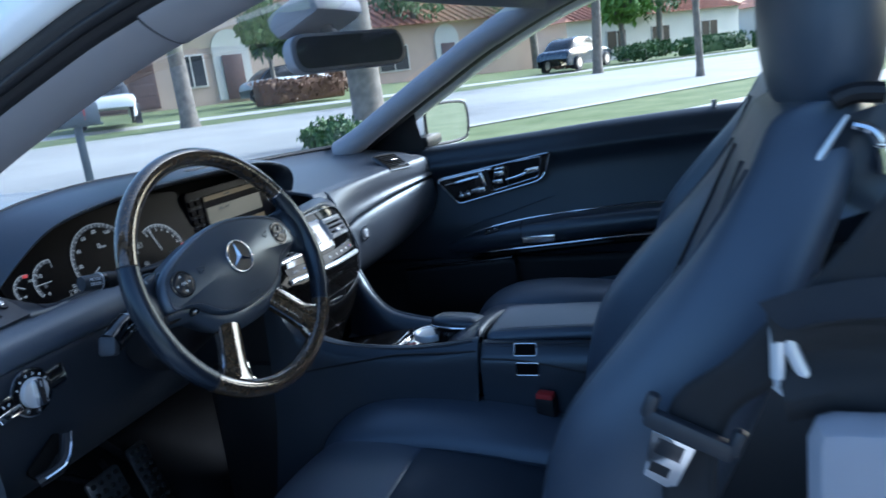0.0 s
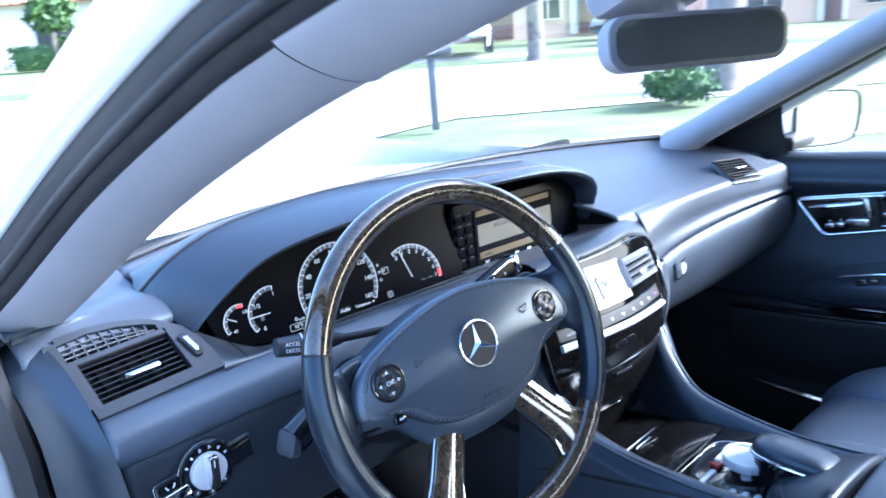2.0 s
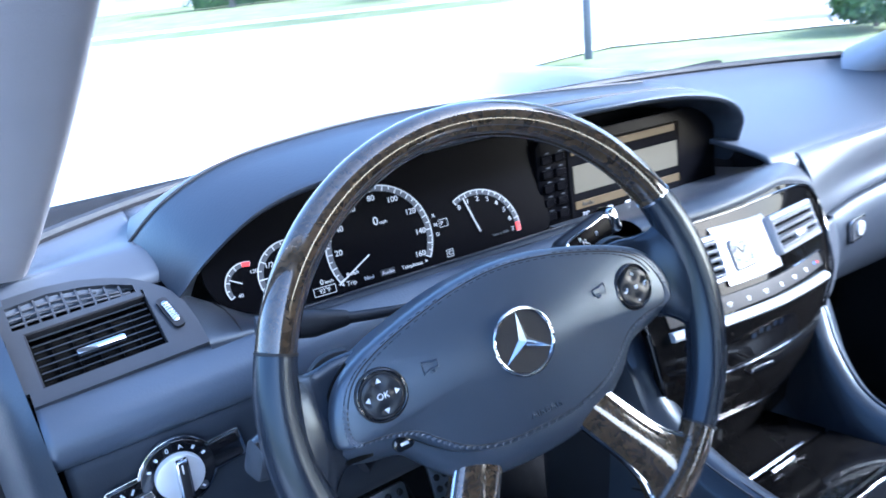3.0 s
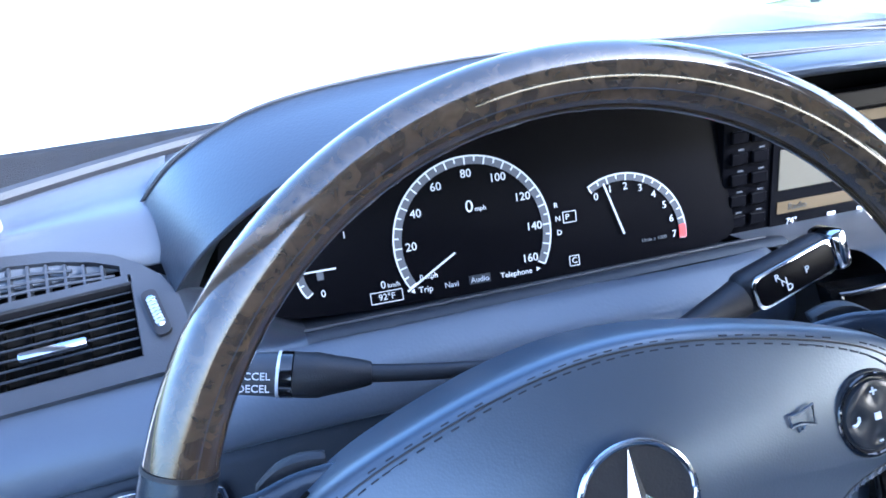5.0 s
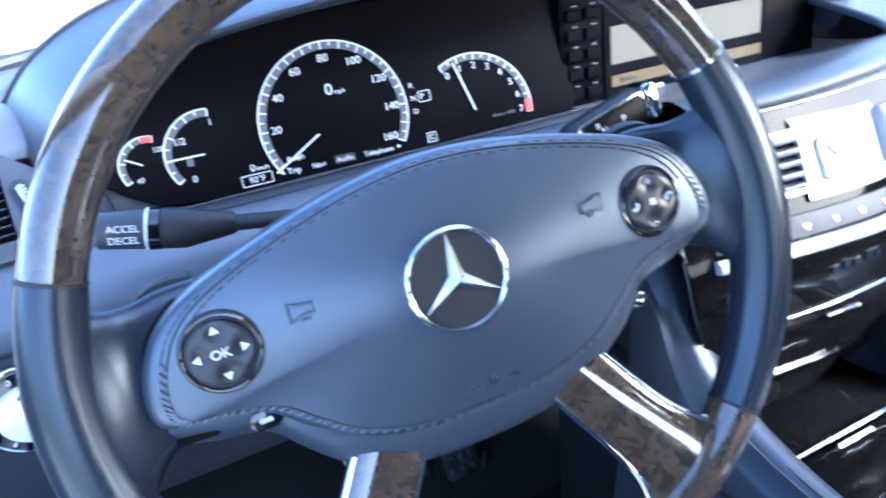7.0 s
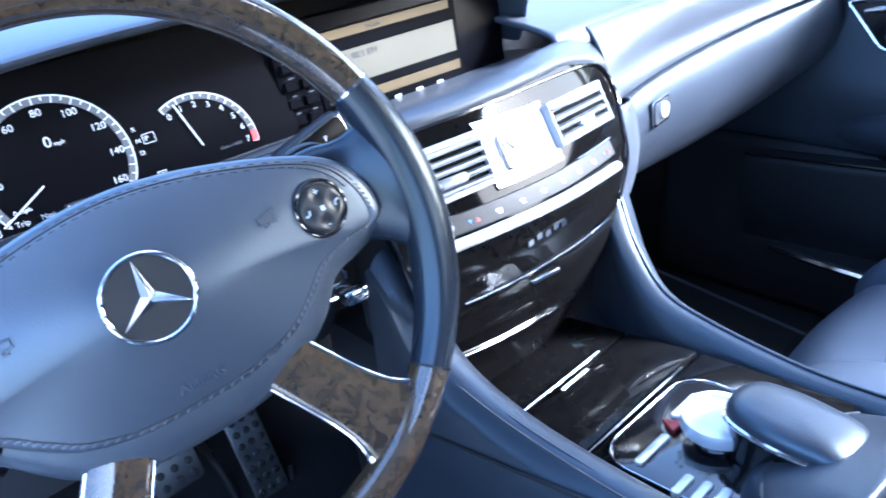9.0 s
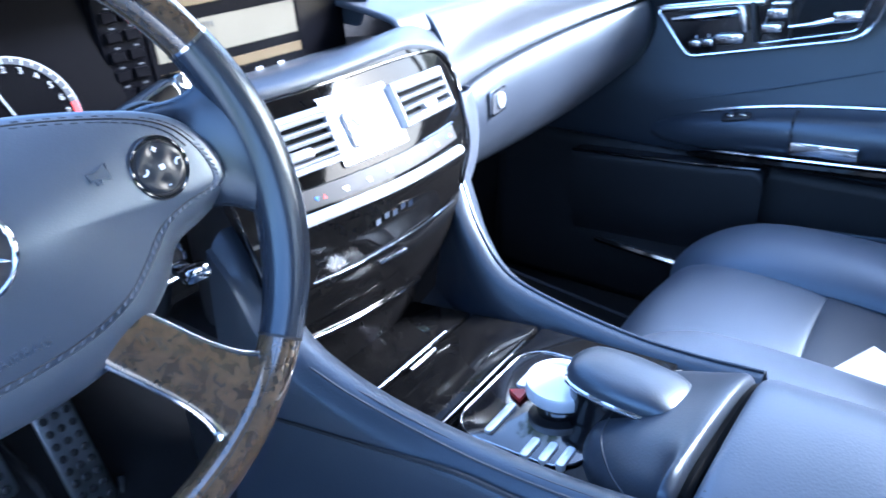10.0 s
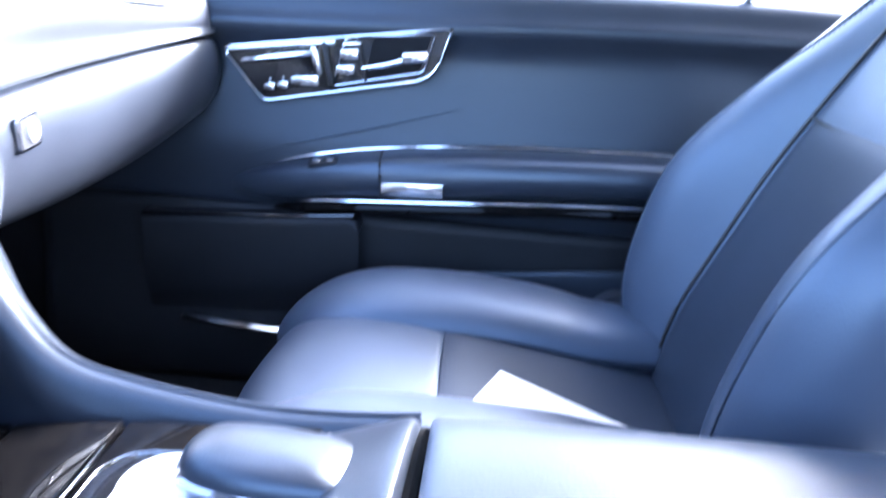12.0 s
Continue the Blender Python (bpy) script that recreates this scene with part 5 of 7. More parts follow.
part("lower_line", bowed([(-0.11, 0.638), (-0.052, 0.629), (0.03, 0.619), (0.085, 0.606)], 0.0014), CHROME, stack)
part("drawer_handle", bowed([(-0.018, 0.685), (0.003, 0.683), (0.024, 0.681)], 0.0026), CHROME, stack)
# a row of climate keys above the strip, chrome bars for their reflection below it
rows = []
for k in range(13):
    x = -0.122 + 0.0235 * k
    zk = 0.7690 - 0.045 * (x + 0.01)
    rows.append([(x, stack_y(x, z) - d, z) for z, d in ((zk - 0.0080, -0.002), (zk - 0.0078, 0.0012), (zk, 0.0014), (zk + 0.0078, 0.0012), (zk + 0.0080, -0.002))])
keys = part("key_strip", loft(rows, 2, 2), BLACK, stack, "black strip of climate keys")
# Chrome line drawn as the highlight on the strip's right third.
part("strip_highlight", bowed([(0.088, 0.7735), (0.125, 0.7715), (0.163, 0.7695)], 0.0011), CHROME, stack)
for k in range(9):
    x = -0.098 + 0.030 * k
    zk = 0.7680 - 0.045 * (x + 0.01)
    m = basis((x, stack_y(x, zk) - 0.0016, zk), (1, 1.4 * (x - 0.01), -0.045), (0, 0.5, 1))
    if k == 0:
        writing("auto_text", "AUTO", 0.0060, m, MARK, keys)
    elif k in (1, 8):
        part("warmer_mark", prism([(0.0022, -0.0020), (0.0066, -0.0020), (0.0044, 0.0020)], 0.0006, m), RED, keys)
        part("cooler_mark", prism([(-0.0022, 0.0020), (-0.0066, 0.0020), (-0.0044, -0.0020)], 0.0006, m), BLUE, keys)
    else:
        part("key_mark", prism(rounded(0.0075 - 0.002 * (k % 2), 0.0030, 0.0012), 0.0006, m @ pose(0, 0.0008, 0)), MARK, keys)
        part("key_mark", prism(rounded(0.0045, 0.0011, 0.0005), 0.0006, m @ pose(0.0006, -0.0022, 0)), MARK, keys)
for k in range(5):
    x = -0.014 + 0.0125 * k
    part("reflection_bar", box((0.008, 0.006, 0.001), basis((x, stack_y(x, 0.729) - 0.001, 0.7285 + 0.002 * (k % 2)), (1, 0.1, 0), (0, 0, 1))), CHROME, stack)
# silver air outlets with the clock between
for cx, cz, drop in ((-0.074, 0.8155, 0.0), (0.124, 0.809, -0.10)):
    m = basis((cx, stack_y(cx, cz) - 0.0022, cz), (1, 1.4 * (cx - 0.01) + (0.05 if cx > 0.05 else 0), drop), (0, 0.5, 1))
    v = vent("centre_vent", m, 0.092 if cx < 0 else 0.118, 0.046 if cx < 0 else 0.040, 5 if cx < 0 else 4, "silver slatted centre air vent", 18, tab=False)
    part("tab", box((0.030, 0.010, 0.010), m @ pose(0.002, -0.010, 0.002), 0.003), VENT_SILVER, v)
rows = []
for x, z0, z1 in ((-0.029, 0.786, 0.842), (-0.01, 0.785, 0.841), (0.02, 0.784, 0.839), (0.045, 0.783, 0.837), (0.066, 0.782, 0.836)):
    rows.append([(x, stack_y(x, z0) + 0.002, z0 - 0.001), (x, stack_y(x, z0) - 0.0030, z0), (x, stack_y(x, (z0 + z1) / 2) - 0.0036, (z0 + z1) / 2), (x, stack_y(x, z1) - 0.0030, z1), (x, stack_y(x, z1) + 0.002, z1 + 0.001)])
part("vent_surround", loft(rows, 4, 2), VENT_SILVER, stack, "bright silver surround of the vents and clock")
cm = basis((0.005, stack_y(0.014, 0.812) - 0.003, 0.812), (1, 0.01, 0), (0, 0.5, 1))
clock = thing("dashboard_clock", cm.translation, "square silver analogue clock between the air vents", "clock")
part("surround", prism(rounded(0.062, 0.048, 0.004), 0.003, cm @ pose(0, 0, -0.003), 0.001), VENT_SILVER, clock)
part("case", prism(rounded(0.034, 0.036, 0.005), 0.0032, cm, 0.001), RING_CHROME, clock)
part("clock_face", prism(rounded(0.031, 0.033, 0.004), 0.0035, cm), CLOCK_FACE, clock)
part("dial_ring", tube([cm @ Vector((x, y, 0.0036)) for x, y in circle(0.0142, 36)], 0.0007, 6, True), CHROME, clock)
for k in range(12):
    part("hour_mark", box((0.0032 if k % 3 == 0 else 0.0020, 0.0007, 0.0005), cm @ Matrix.Rotation(radians(30 * k), 4, "Z") @ pose(0.0118, 0, 0.0036)), BLACK, clock)
part("hour_pointer", box((0.0012, 0.008, 0.0006), cm @ pose(0.003, 0.004, 0.0037, 0, 0, -40)), BLACK, clock)
part("minute_pointer", box((0.0010, 0.011, 0.0006), cm @ pose(-0.004, 0.004, 0.0040, 0, 0, 35)), BLACK, clock)
lock = thing("glovebox_lock", (0.35, 0.14, 0.745), "chrome framed glovebox lock button", "lock")
lm = basis((0.327, 0.129, 0.744), (1, 0.10, 0.03), (0, 0.03, 1)) @ pose(0, 0, 0.002)
part("surround", prism(rounded(0.044, 0.034, 0.006), 0.003, lm, 0.001), RING_CHROME, lock)
part("recess", prism(rounded(0.038, 0.028, 0.004), 0.0034, lm), VENT_PANEL, lock)
part("button", prism(circle(0.0105, 28, 0.004, 0), 0.0065, lm, 0.0015), SILVER, lock, "round silver lock barrel")
part("keyhole", box((0.0022, 0.009, 0.0008), lm @ pose(0.004, 0, 0.0067)), BLACK, lock)

# ---- console ----
console = thing("centre_console", (-0.02, -0.1, 0.24), "black leather centre console with stitched sides", "console")
rows = []
for y, zl, zr, deck in ((0.115, 0.76, 0.735, 0.56), (0.092, 0.735, 0.715, 0.56), (0.072, 0.70, 0.690, 0.558), (0.045, 0.672, 0.652, 0.557), (0.0, 0.653, 0.614, 0.558), (-0.06, 0.642, 0.595, 0.562), (-0.15, 0.640, 0.583, 0.568), (-0.22, 0.645, 0.583, 0.572), (-0.286, 0.656, 0.589, 0.575)):
    wide = 0.055 * max(0, y / 0.115) ** 1.5
    rows.append([(-0.19, y + 0.05, 0.27), (-0.175, y + 0.01, 0.50), (-0.166, y, zl - 0.035), (-0.158, y, zl - 0.012), (-0.142, y, zl), (-0.122, y, zl - 0.010), (-0.112, y, zl - 0.04), (-0.108, y, deck - 0.01),
                 (0.0, y, deck - 0.012), (0.102 + wide, y, deck - 0.01), (0.112 + wide, y, zr - 0.03), (0.124 + wide, y, zr - 0.006), (0.140 + wide, y, zr), (0.154 + wide, y, zr - 0.012), (0.162 + wide, y, zr - 0.04), (0.170 + wide, y + 0.01, 0.46), (0.185 + wide * 0.5, y + 0.04, 0.27)])
part("side_lip", loft(rows, 5, 3), LEATHER, console, "stitched black leather side lips")
part("lip_highlight", tube(crom([(r[12][0] - 0.002, r[12][1], r[12][2] + 0.001) for r in rows], 6), 0.002, 8), LEATHER, console)
part("side_seam", tube(crom([(-0.1712, 0.085, 0.588), (-0.1700, 0.05, 0.599), (-0.1665, -0.04, 0.615), (-0.1625, -0.127, 0.6295), (-0.1620, -0.17, 0.6325), (-0.1618, -0.227, 0.6345), (-0.1618, -0.284, 0.638)], 8), 0.0020, 6), BLACK, console)
part("tunnel", box((0.30, 0.75, 0.30), pose(0.0, -0.64, 0.39), 0.03), LEATHER, console)
part("stack_foot", box((0.24, 0.18, 0.34), pose(0.01, 0.24, 0.42), 0.03), BLACK, console)
# ash lids
for y0, y1, z0, z1, nm in ((0.110, 0.026, 0.552, 0.564, "front_deck"), (0.023, -0.062, 0.564, 0.577, "ashtray_cover"), (-0.066, -0.215, 0.577, 0.588, "control_panel")):
    part(nm, box((0.212, y0 - y1, 0.010), basis((-0.002, (y0 + y1) / 2, (z0 + z1) / 2 + 0.001), (1, 0, -0.01), (0, y0 - y1, z0 - z1)), 0.003), BURL_DARK, console, "glossy black ash veneer")
part("lid_line", tube([(x, 0.024, 0.5745) for x in (-0.09, -0.05, 0, 0.03, 0.05)], 0.0014, 8), CHROME, console)
part("lid_handle", tube([(x, 0.014, 0.576) for x in (-0.026, 0, 0.016)], 0.0018, 8), CHROME, console)
part("panel_line", tube([(x, -0.066, 0.5865) for x in (-0.095, -0.05, 0, 0.04, 0.065)], 0.0014, 8), CHROME, console)
# keys round the controller
cp = basis((-0.012, -0.135, 0.588), (1, 0, -0.02), (0, 1, -0.07))
frame_part = part("key_plate", prism(rounded(0.150, 0.125, 0.03), 0.003, cp, 0.001), PIANO, console)
part("plate_edge", tube([cp @ Vector((x, y, 0.0032)) for x, y in rounded(0.148, 0.123, 0.03)], 0.0006, 8, True), CHROME, frame_part)
for x, y, w, h, mt in ((-0.042, 0.026, 0.046, 0.008, SILVER), (0.026, 0.034, 0.040, 0.009, SILVER), (-0.064, -0.016, 0.026, 0.008, SILVER), (-0.062, -0.032, 0.026, 0.008, SILVER), (-0.060, -0.047, 0.026, 0.008, SILVER)):
    part("key", prism(rounded(w, h, 0.003), 0.0065, cp @ pose(x, y, 0), 0.0015), mt, frame_part, "small silver key")
part("hazard_key", prism([(0.010, 0), (-0.006, 0.009), (-0.006, -0.009)], 0.0075, cp @ pose(-0.005, 0.029, 0, 0, 0, 90)), RED_PLASTIC, frame_part, "red triangular hazard key")
dialk = thing("control_dial", (-0.012, -0.145, 0.59), "silver rotary control dial on the console", "dial")
part("collar", tube([(-0.004, -0.142, 0.588), (-0.004, -0.142, 0.601)], 0.022, 32), CHROME, dialk)
disc = [Vector((x, y, 0)) for x, y in circle(1.0, 40)]
part("dial_top", domed([p * 0.032 for p in disc], ((0.9, 0.0), (1.0, 0.002), (1.0, 0.011), (0.96, 0.014), (0.74, 0.0145), (0.70, 0.012), (0.3, 0.0118)), Matrix.Translation((-0.004, -0.142, 0.601))), SILVER, dialk)
# palm rest over the dial
palm = thing("palm_rest", (-0.012, -0.2, 0.62), "black padded palm rest with chrome underside edge", "palm rest")
shape = crom([(0.0, 0.056, 0), (0.026, 0.048, 0), (0.036, 0.018, 0), (0.035, -0.020, 0), (0.028, -0.044, 0), (0, -0.052, 0), (-0.028, -0.044, 0), (-0.035, -0.020, 0), (-0.036, 0.018, 0), (-0.026, 0.048, 0)], 4, True)
pm = pose(0.003, -0.204, 0.6245, 3, 8, 0)
part("cushion", domed(shape, ((0.90, 0.0), (0.985, 0.003), (1.0, 0.007), (0.97, 0.012), (0.88, 0.016), (0.65, 0.020), (0.3, 0.0215)), pm), LEATHER, palm)
part("chrome_edge", tube([pm @ Vector((p.x * 0.99, p.y * 0.99, 0.001)) for p in shape], 0.0026, 8, True), CHROME, palm)
part("neck", domed(shape, ((0.80, -0.034), (0.88, -0.012), (0.95, -0.002), (0.95, 0.001)), pm), PIANO, palm, "glossy black lower body")
# padded block and armrest
rows = []
for x, z in ((-0.120, 0.600), (-0.117, 0.640), (-0.104, 0.652), (-0.085, 0.654), (-0.05, 0.653), (0.0, 0.648), (0.05, 0.638), (0.080, 0.622), (0.094, 0.578)):
    f = -0.184 - 0.062 * max(0, (-x - 0.04) / 0.07) ** 2.2 - 0.03 * max(0, (x - 0.03) / 0.06)
    lo, k1 = min(z, 0.588), min(1, (f + 0.286) / 0.09)
    rows.append([(x, f, lo)] + [(x, f - dy * k1, lo + (z - lo) * k) for dy, k in ((0.004, 0.20), (0.012, 0.38), (0.030, 0.56), (0.062, 0.82))] + [(x, -0.2755 - 0.05 * x, z), (x, -0.283 - 0.05 * x, z - 0.003), (x, -0.2875 - 0.05 * x, z - 0.014)])
# Near-black tube paints the shade in the gap before the armrest.
part("gap_shade", tube(crom([(x, -0.2895 - 0.04 * x, z - 0.012) for x, z in ((-0.117, 0.640), (-0.085, 0.654), (0.0, 0.648), (0.05, 0.638), (0.080, 0.622), (0.094, 0.585))], 5), 0.0055, 8), VOID, console)
part("rear_block", loft(rows, 4, 4), LEATHER, console, "padded black leather block")
for off in (0.0, 0.006):
    part("block_seam", tube(crom([Vector(r[2]).lerp(Vector(r[3]), 0.3) + Vector((0, -off, 0.0012)) for r in rows[1:-1]], 6), 0.0011, 6), STITCH, console)
    part("lip_seam", tube(crom([(-0.150 + off * 1.3, y, z) for y, z in ((0.03, 0.6575), (-0.02, 0.6465), (-0.08, 0.6405), (-0.15, 0.6385), (-0.22, 0.6440), (-0.275, 0.6535))], 6), 0.0012, 6), STITCH, console)
armrest = thing("armrest", (-0.02, -0.55, 0.54), "padded black leather armrest lid on the console", "armrest")
rows = []
for y, dz, dx in ((-0.2925, -0.02, 0.006), (-0.2955, -0.004, 0.001), (-0.33, 0.0, 0), (-0.45, 0.006, 0), (-0.60, 0.008, 0), (-0.80, 0.004, 0), (-0.88, -0.02, 0.01), (-0.885, -0.05, 0.02)):
    rows.append([(-0.108 + dx, y, 0.633), (-0.119 + dx, y, 0.639 + dz), (-0.1215 + dx, y, 0.645 + dz), (-0.117 + dx, y, 0.6525 + dz), (-0.104, y, 0.6570 + dz), (-0.04, y - 0.002, 0.659 + dz * 0.8), (0.03, y - 0.004, 0.653 + dz * 0.6), (0.07, y - 0.005, 0.6345 + dz * 0.5), (0.090 - dx, y - 0.006, 0.619 + dz * 0.5), (0.098 - dx, y - 0.006, 0.60 + dz * 0.5), (0.100 - dx, y - 0.006, 0.57)])
part("lid", loft(rows, 5, 5), SEAT, armrest)
for off in (0.0, 0.006):
    part("lid_seam", tube(crom([(-0.110 + off, y, 0.6556 + off * 0.12 + dz) for y, dz in ((-0.297, -0.003), (-0.33, 0.0002), (-0.45, 0.0062), (-0.60, 0.0082), (-0.80, 0.0042))], 6), 0.0010, 6), STITCH, armrest)
    part("body_seam", tube(crom([(-0.1375 - off * 0.8, y, 0.6433 - off * 0.62) for y in (-0.295, -0.40, -0.55, -0.80)], 6), 0.0010, 6), STITCH, armrest)
part("body", loft([[(-0.165, y, 0.30), (-0.1625, y, 0.52), (-0.1600, y, 0.60), (-0.1560, y, 0.6215), (-0.1460, y, 0.6360), (-0.1370, y, 0.6430), (-0.124, y, 0.6440), (-0.112, y, 0.6400), (0.0, y, 0.60), (0.10, y, 0.565), (0.118, y, 0.50), (0.14, y, 0.30)] for y in (-0.2885, -0.5, -0.7, -0.9)], 3, 4), LEATHER, armrest)
part("body_crease", tube(crom([(-0.1568, -0.291, 0.6215), (-0.1568, -0.345, 0.6205), (-0.1590, -0.409, 0.612), (-0.1625, -0.50, 0.594)], 6), 0.0018, 6), BLACK, armrest)
for o, turn in (((-0.1478, -0.3660, 0.6350), 0.85), ((-0.1605, -0.3700, 0.6065), 0.15)):
    m = basis(o, (0, -1, 0.0), (turn * 0.8, 0, 1))
    f = part("outlet_frame", tube([m @ Vector((x, y, 0.0022)) for x, y in rounded(0.038, 0.021, 0.003)], 0.0011, 8, True), CHROME, armrest, "chrome framed outlet")
    part("outlet", prism(rounded(0.038, 0.021, 0.003), 0.0022, m), VOID, f)

# ---- passenger door ----
door = thing("passenger_door", (0.78, -0.3, 0.3), "closed black leather passenger door panel with chrome strips", "car door")
rows = []
for y, top, bulge in ((0.37, 0.885, 0.0), (0.22, 0.886, 0.01), (0.05, 0.893, 0.012), (-0.2, 0.905, 0.012), (-0.45, 0.920, 0.012), (-0.75, 0.930, 0.012), (-1.05, 0.930, 0.012)):
    rows.append([(0.85, y, top - 0.01), (0.815, y, top), (0.785, y, top - 0.012), (0.770, y, top - 0.040), (0.772 - bulge, y, top - 0.062), (0.778, y, top - 0.10), (0.772, y, 0.76), (0.760, y, 0.70), (0.748, y, 0.64), (0.755, y, 0.56), (0.750, y, 0.45), (0.735, y, 0.34), (0.742, y, 0.25)])
solid(part("panel", loft([r[:10] + [(r[9][0] + 0.012, r[9][1], r[9][2] - 0.012)] for r in rows], 5, 4), DOOR_LEATHER, door), 0.02)
solid(part("lower_panel", loft([[(x + 0.005, y, z - 0.003) for x, y, z in r[9:]] for r in rows], 5, 4), DOOR_PLASTIC, door, "black grained plastic lower panel"), 0.02)
part("outer_skin", loft([[(0.90, y, 0.88), (0.93, y, 0.7), (0.92, y, 0.4), (0.88, y, 0.22)] for y in (0.4, 0, -0.5, -1.05)]), WHITE_PAINT, door, "white painted outer skin")
# armrest on the door
rows = []
for y, zt, zb, d in ((0.070, 0.594, 0.588, 0.002), (0.055, 0.602, 0.578, 0.012), (0.02, 0.617, 0.574, 0.028), (-0.04, 0.634, 0.578, 0.046), (-0.12, 0.652, 0.588, 0.060), (-0.19, 0.664, 0.595, 0.068), (-0.30, 0.676, 0.606, 0.074), (-0.45, 0.686, 0.620, 0.076), (-0.60, 0.692, 0.630, 0.076), (-0.80, 0.694, 0.634, 0.076), (-0.95, 0.690, 0.640, 0.05)):
    h = zt - zb
    rows.append([(0.765, y, zt + 0.004), (0.757 - d * 0.45, y, zt + 0.001), (0.757 - d * 0.85, y, zt - 0.10 * h), (0.757 - d, y, zt - 0.38 * h), (0.757 - d * 0.98, y, zt - 0.66 * h), (0.757 - d * 0.80, y, zb + 0.08 * h), (0.757 - d * 0.55, y, zb), (0.765, y, zb)])
part("armrest", loft(rows, 5, 4), LEATHER, door, "padded leather door armrest")
part("chrome_strip", tube(crom([(0.748, -0.02, 0.634), (0.744, -0.10, 0.654), (0.742, -0.187, 0.669), (0.740, -0.30, 0.681), (0.738, -0.45, 0.691), (0.738, -0.70, 0.698)], 8), lambda s: 0.0012 + 0.0024 * min(1, 8 * s), 8), CHROME, door)
part("wood_strip", tube(crom([(0.738, -0.01, 0.560), (0.715, -0.10, 0.575), (0.700, -0.28, 0.592), (0.696, -0.5, 0.608), (0.696, -0.8, 0.616)], 8), lambda s: 0.003 + 0.009 * min(1, 6 * s), 10, flat=0.8), BURL_DARK, door, "glossy black ash strip")
part("chrome_strip", tube(crom([(0.712, -0.05, 0.581), (0.700, -0.12, 0.590), (0.690, -0.28, 0.604), (0.688, -0.5, 0.620), (0.688, -0.8, 0.628)], 8), lambda s: 0.001 + 0.0024 * min(1, 8 * s), 8), CHROME, door)
part("grab_plate", box((0.010, 0.094, 0.022), pose(0.681, -0.228, 0.622, -3, 0, 0), 0.003), CHROME, door, "bright metal grab plate")
part("armrest_joint", tube([(0.757 - 0.030, -0.175, 0.664), (0.757 - 0.060, -0.176, 0.655), (0.757 - 0.068, -0.178, 0.638), (0.757 - 0.062, -0.180, 0.604)], 0.0022, 6), BLACK, door)
sk = part("window_switch", prism(rounded(0.046, 0.020, 0.005), 0.004, basis((0.718, -0.088, 0.642), (0, -1, 0.2), (1, 0, 0.35)), 0.001), BLACK, door)
for dy in (-0.010, 0.010):
    part("switch_key", box((0.012, 0.013, 0.006), pose(0.717, -0.088 + dy, 0.647 - dy * 0.2, 0, -15, 0), 0.002), CHROME, sk)
part("panel_crease", tube(crom([(0.7475, 0.04, 0.640), (0.7505, -0.06, 0.668), (0.7545, -0.16, 0.696), (0.7600, -0.29, 0.735)], 6), lambda s: 0.0014 * math.sin(math.pi * min(1, 0.1 + s * 0.85)), 6), DOOR_LEATHER, door)
# open bin behind the map pocket
solid(part("storage_bin", loft([[(0.745, y, zt - 0.02), (0.722, y, zt - 0.006), (0.714, y, zt), (0.708, y, zt - 0.006), (0.706, y, zt - 0.05), (0.712, y, zt - 0.13), (0.735, y, zt - 0.20)] for y, zt in ((-0.14, 0.468), (-0.21, 0.478), (-0.37, 0.494), (-0.55, 0.513), (-0.80, 0.530))], 4, 4), DOOR_LEATHER, door), 0.004)
# map pocket and its chrome bar
part("map_pocket", loft([[(0.745, y, zt), (0.705, y, zt - 0.002), (0.700, y, zt - 0.03), (0.705, y, zt - 0.12), (0.735, y, zt - 0.19)] for y, zt in ((0.19, 0.540), (0.05, 0.550), (-0.06, 0.558), (-0.135, 0.565), (-0.150, 0.545))], 4, 4), DOOR_PLASTIC, door)
part("pocket_edge", tube(crom([(0.704, 0.19, 0.541), (0.704, 0.05, 0.551), (0.704, -0.06, 0.559), (0.704, -0.14, 0.567)], 6), 0.003, 8), PIANO, door)
part("pocket_bar", tube(crom([(0.722, 0.14, 0.362), (0.716, 0.05, 0.358), (0.718, -0.05, 0.352)], 6), 0.008, 8), CHROME, door)
# seat and door-pull controls
cpl = [(0.077, 0.797), (0.015, 0.721), (-0.225, 0.772), (-0.245, 0.786), (-0.268, 0.851)]


def soften(points, r):
    """The corners of a closed outline cut by small arcs of about r."""
    out, k = [], len(points)
    for i, p in enumerate(points):
        p, a, c = Vector(p), Vector(points[i - 1]), Vector(points[(i + 1) % k])
        u, w = p + (a - p).normalized() * r, p + (c - p).normalized() * r
        out += [u.lerp(p, t).lerp(p.lerp(w, t), t) for t in (0, 0.33, 0.67, 1)]
    return out


oc = soften([(0.7565, y, z) for y, z in cpl], 0.014)
fr = part("control_frame", tube(oc, 0.0026, 8, True), CHROME, door, "chrome framed seat control panel")
part("inner_frame", tube(soften([(0.756, -0.092, 0.753), (0.756, -0.228, 0.785), (0.756, -0.242, 0.841), (0.756, -0.109, 0.826)], 0.008), 0.0015, 8, True), CHROME, fr)
b = bmesh.new()
b.faces.new([b.verts.new((0.759, y, z)) for y, z in cpl])
r = bmesh.ops.extrude_face_region(b, geom=b.faces[:])
for g in r["geom"]:
    if isinstance(g, bmesh.types.BMVert):
        g.co.x += 0.015
part("control_plate", b, PIANO, fr)


def door_key(name, y, z, w, h, turn=0.0, depth=0.012, mat=None, label="", soft=0.003):
    """A raised key on the control plate, turned in the plane of the door."""
    return part(name, box((depth, w, h), pose(0.754, y, z, turn), soft), mat or RING_CHROME, fr, label)


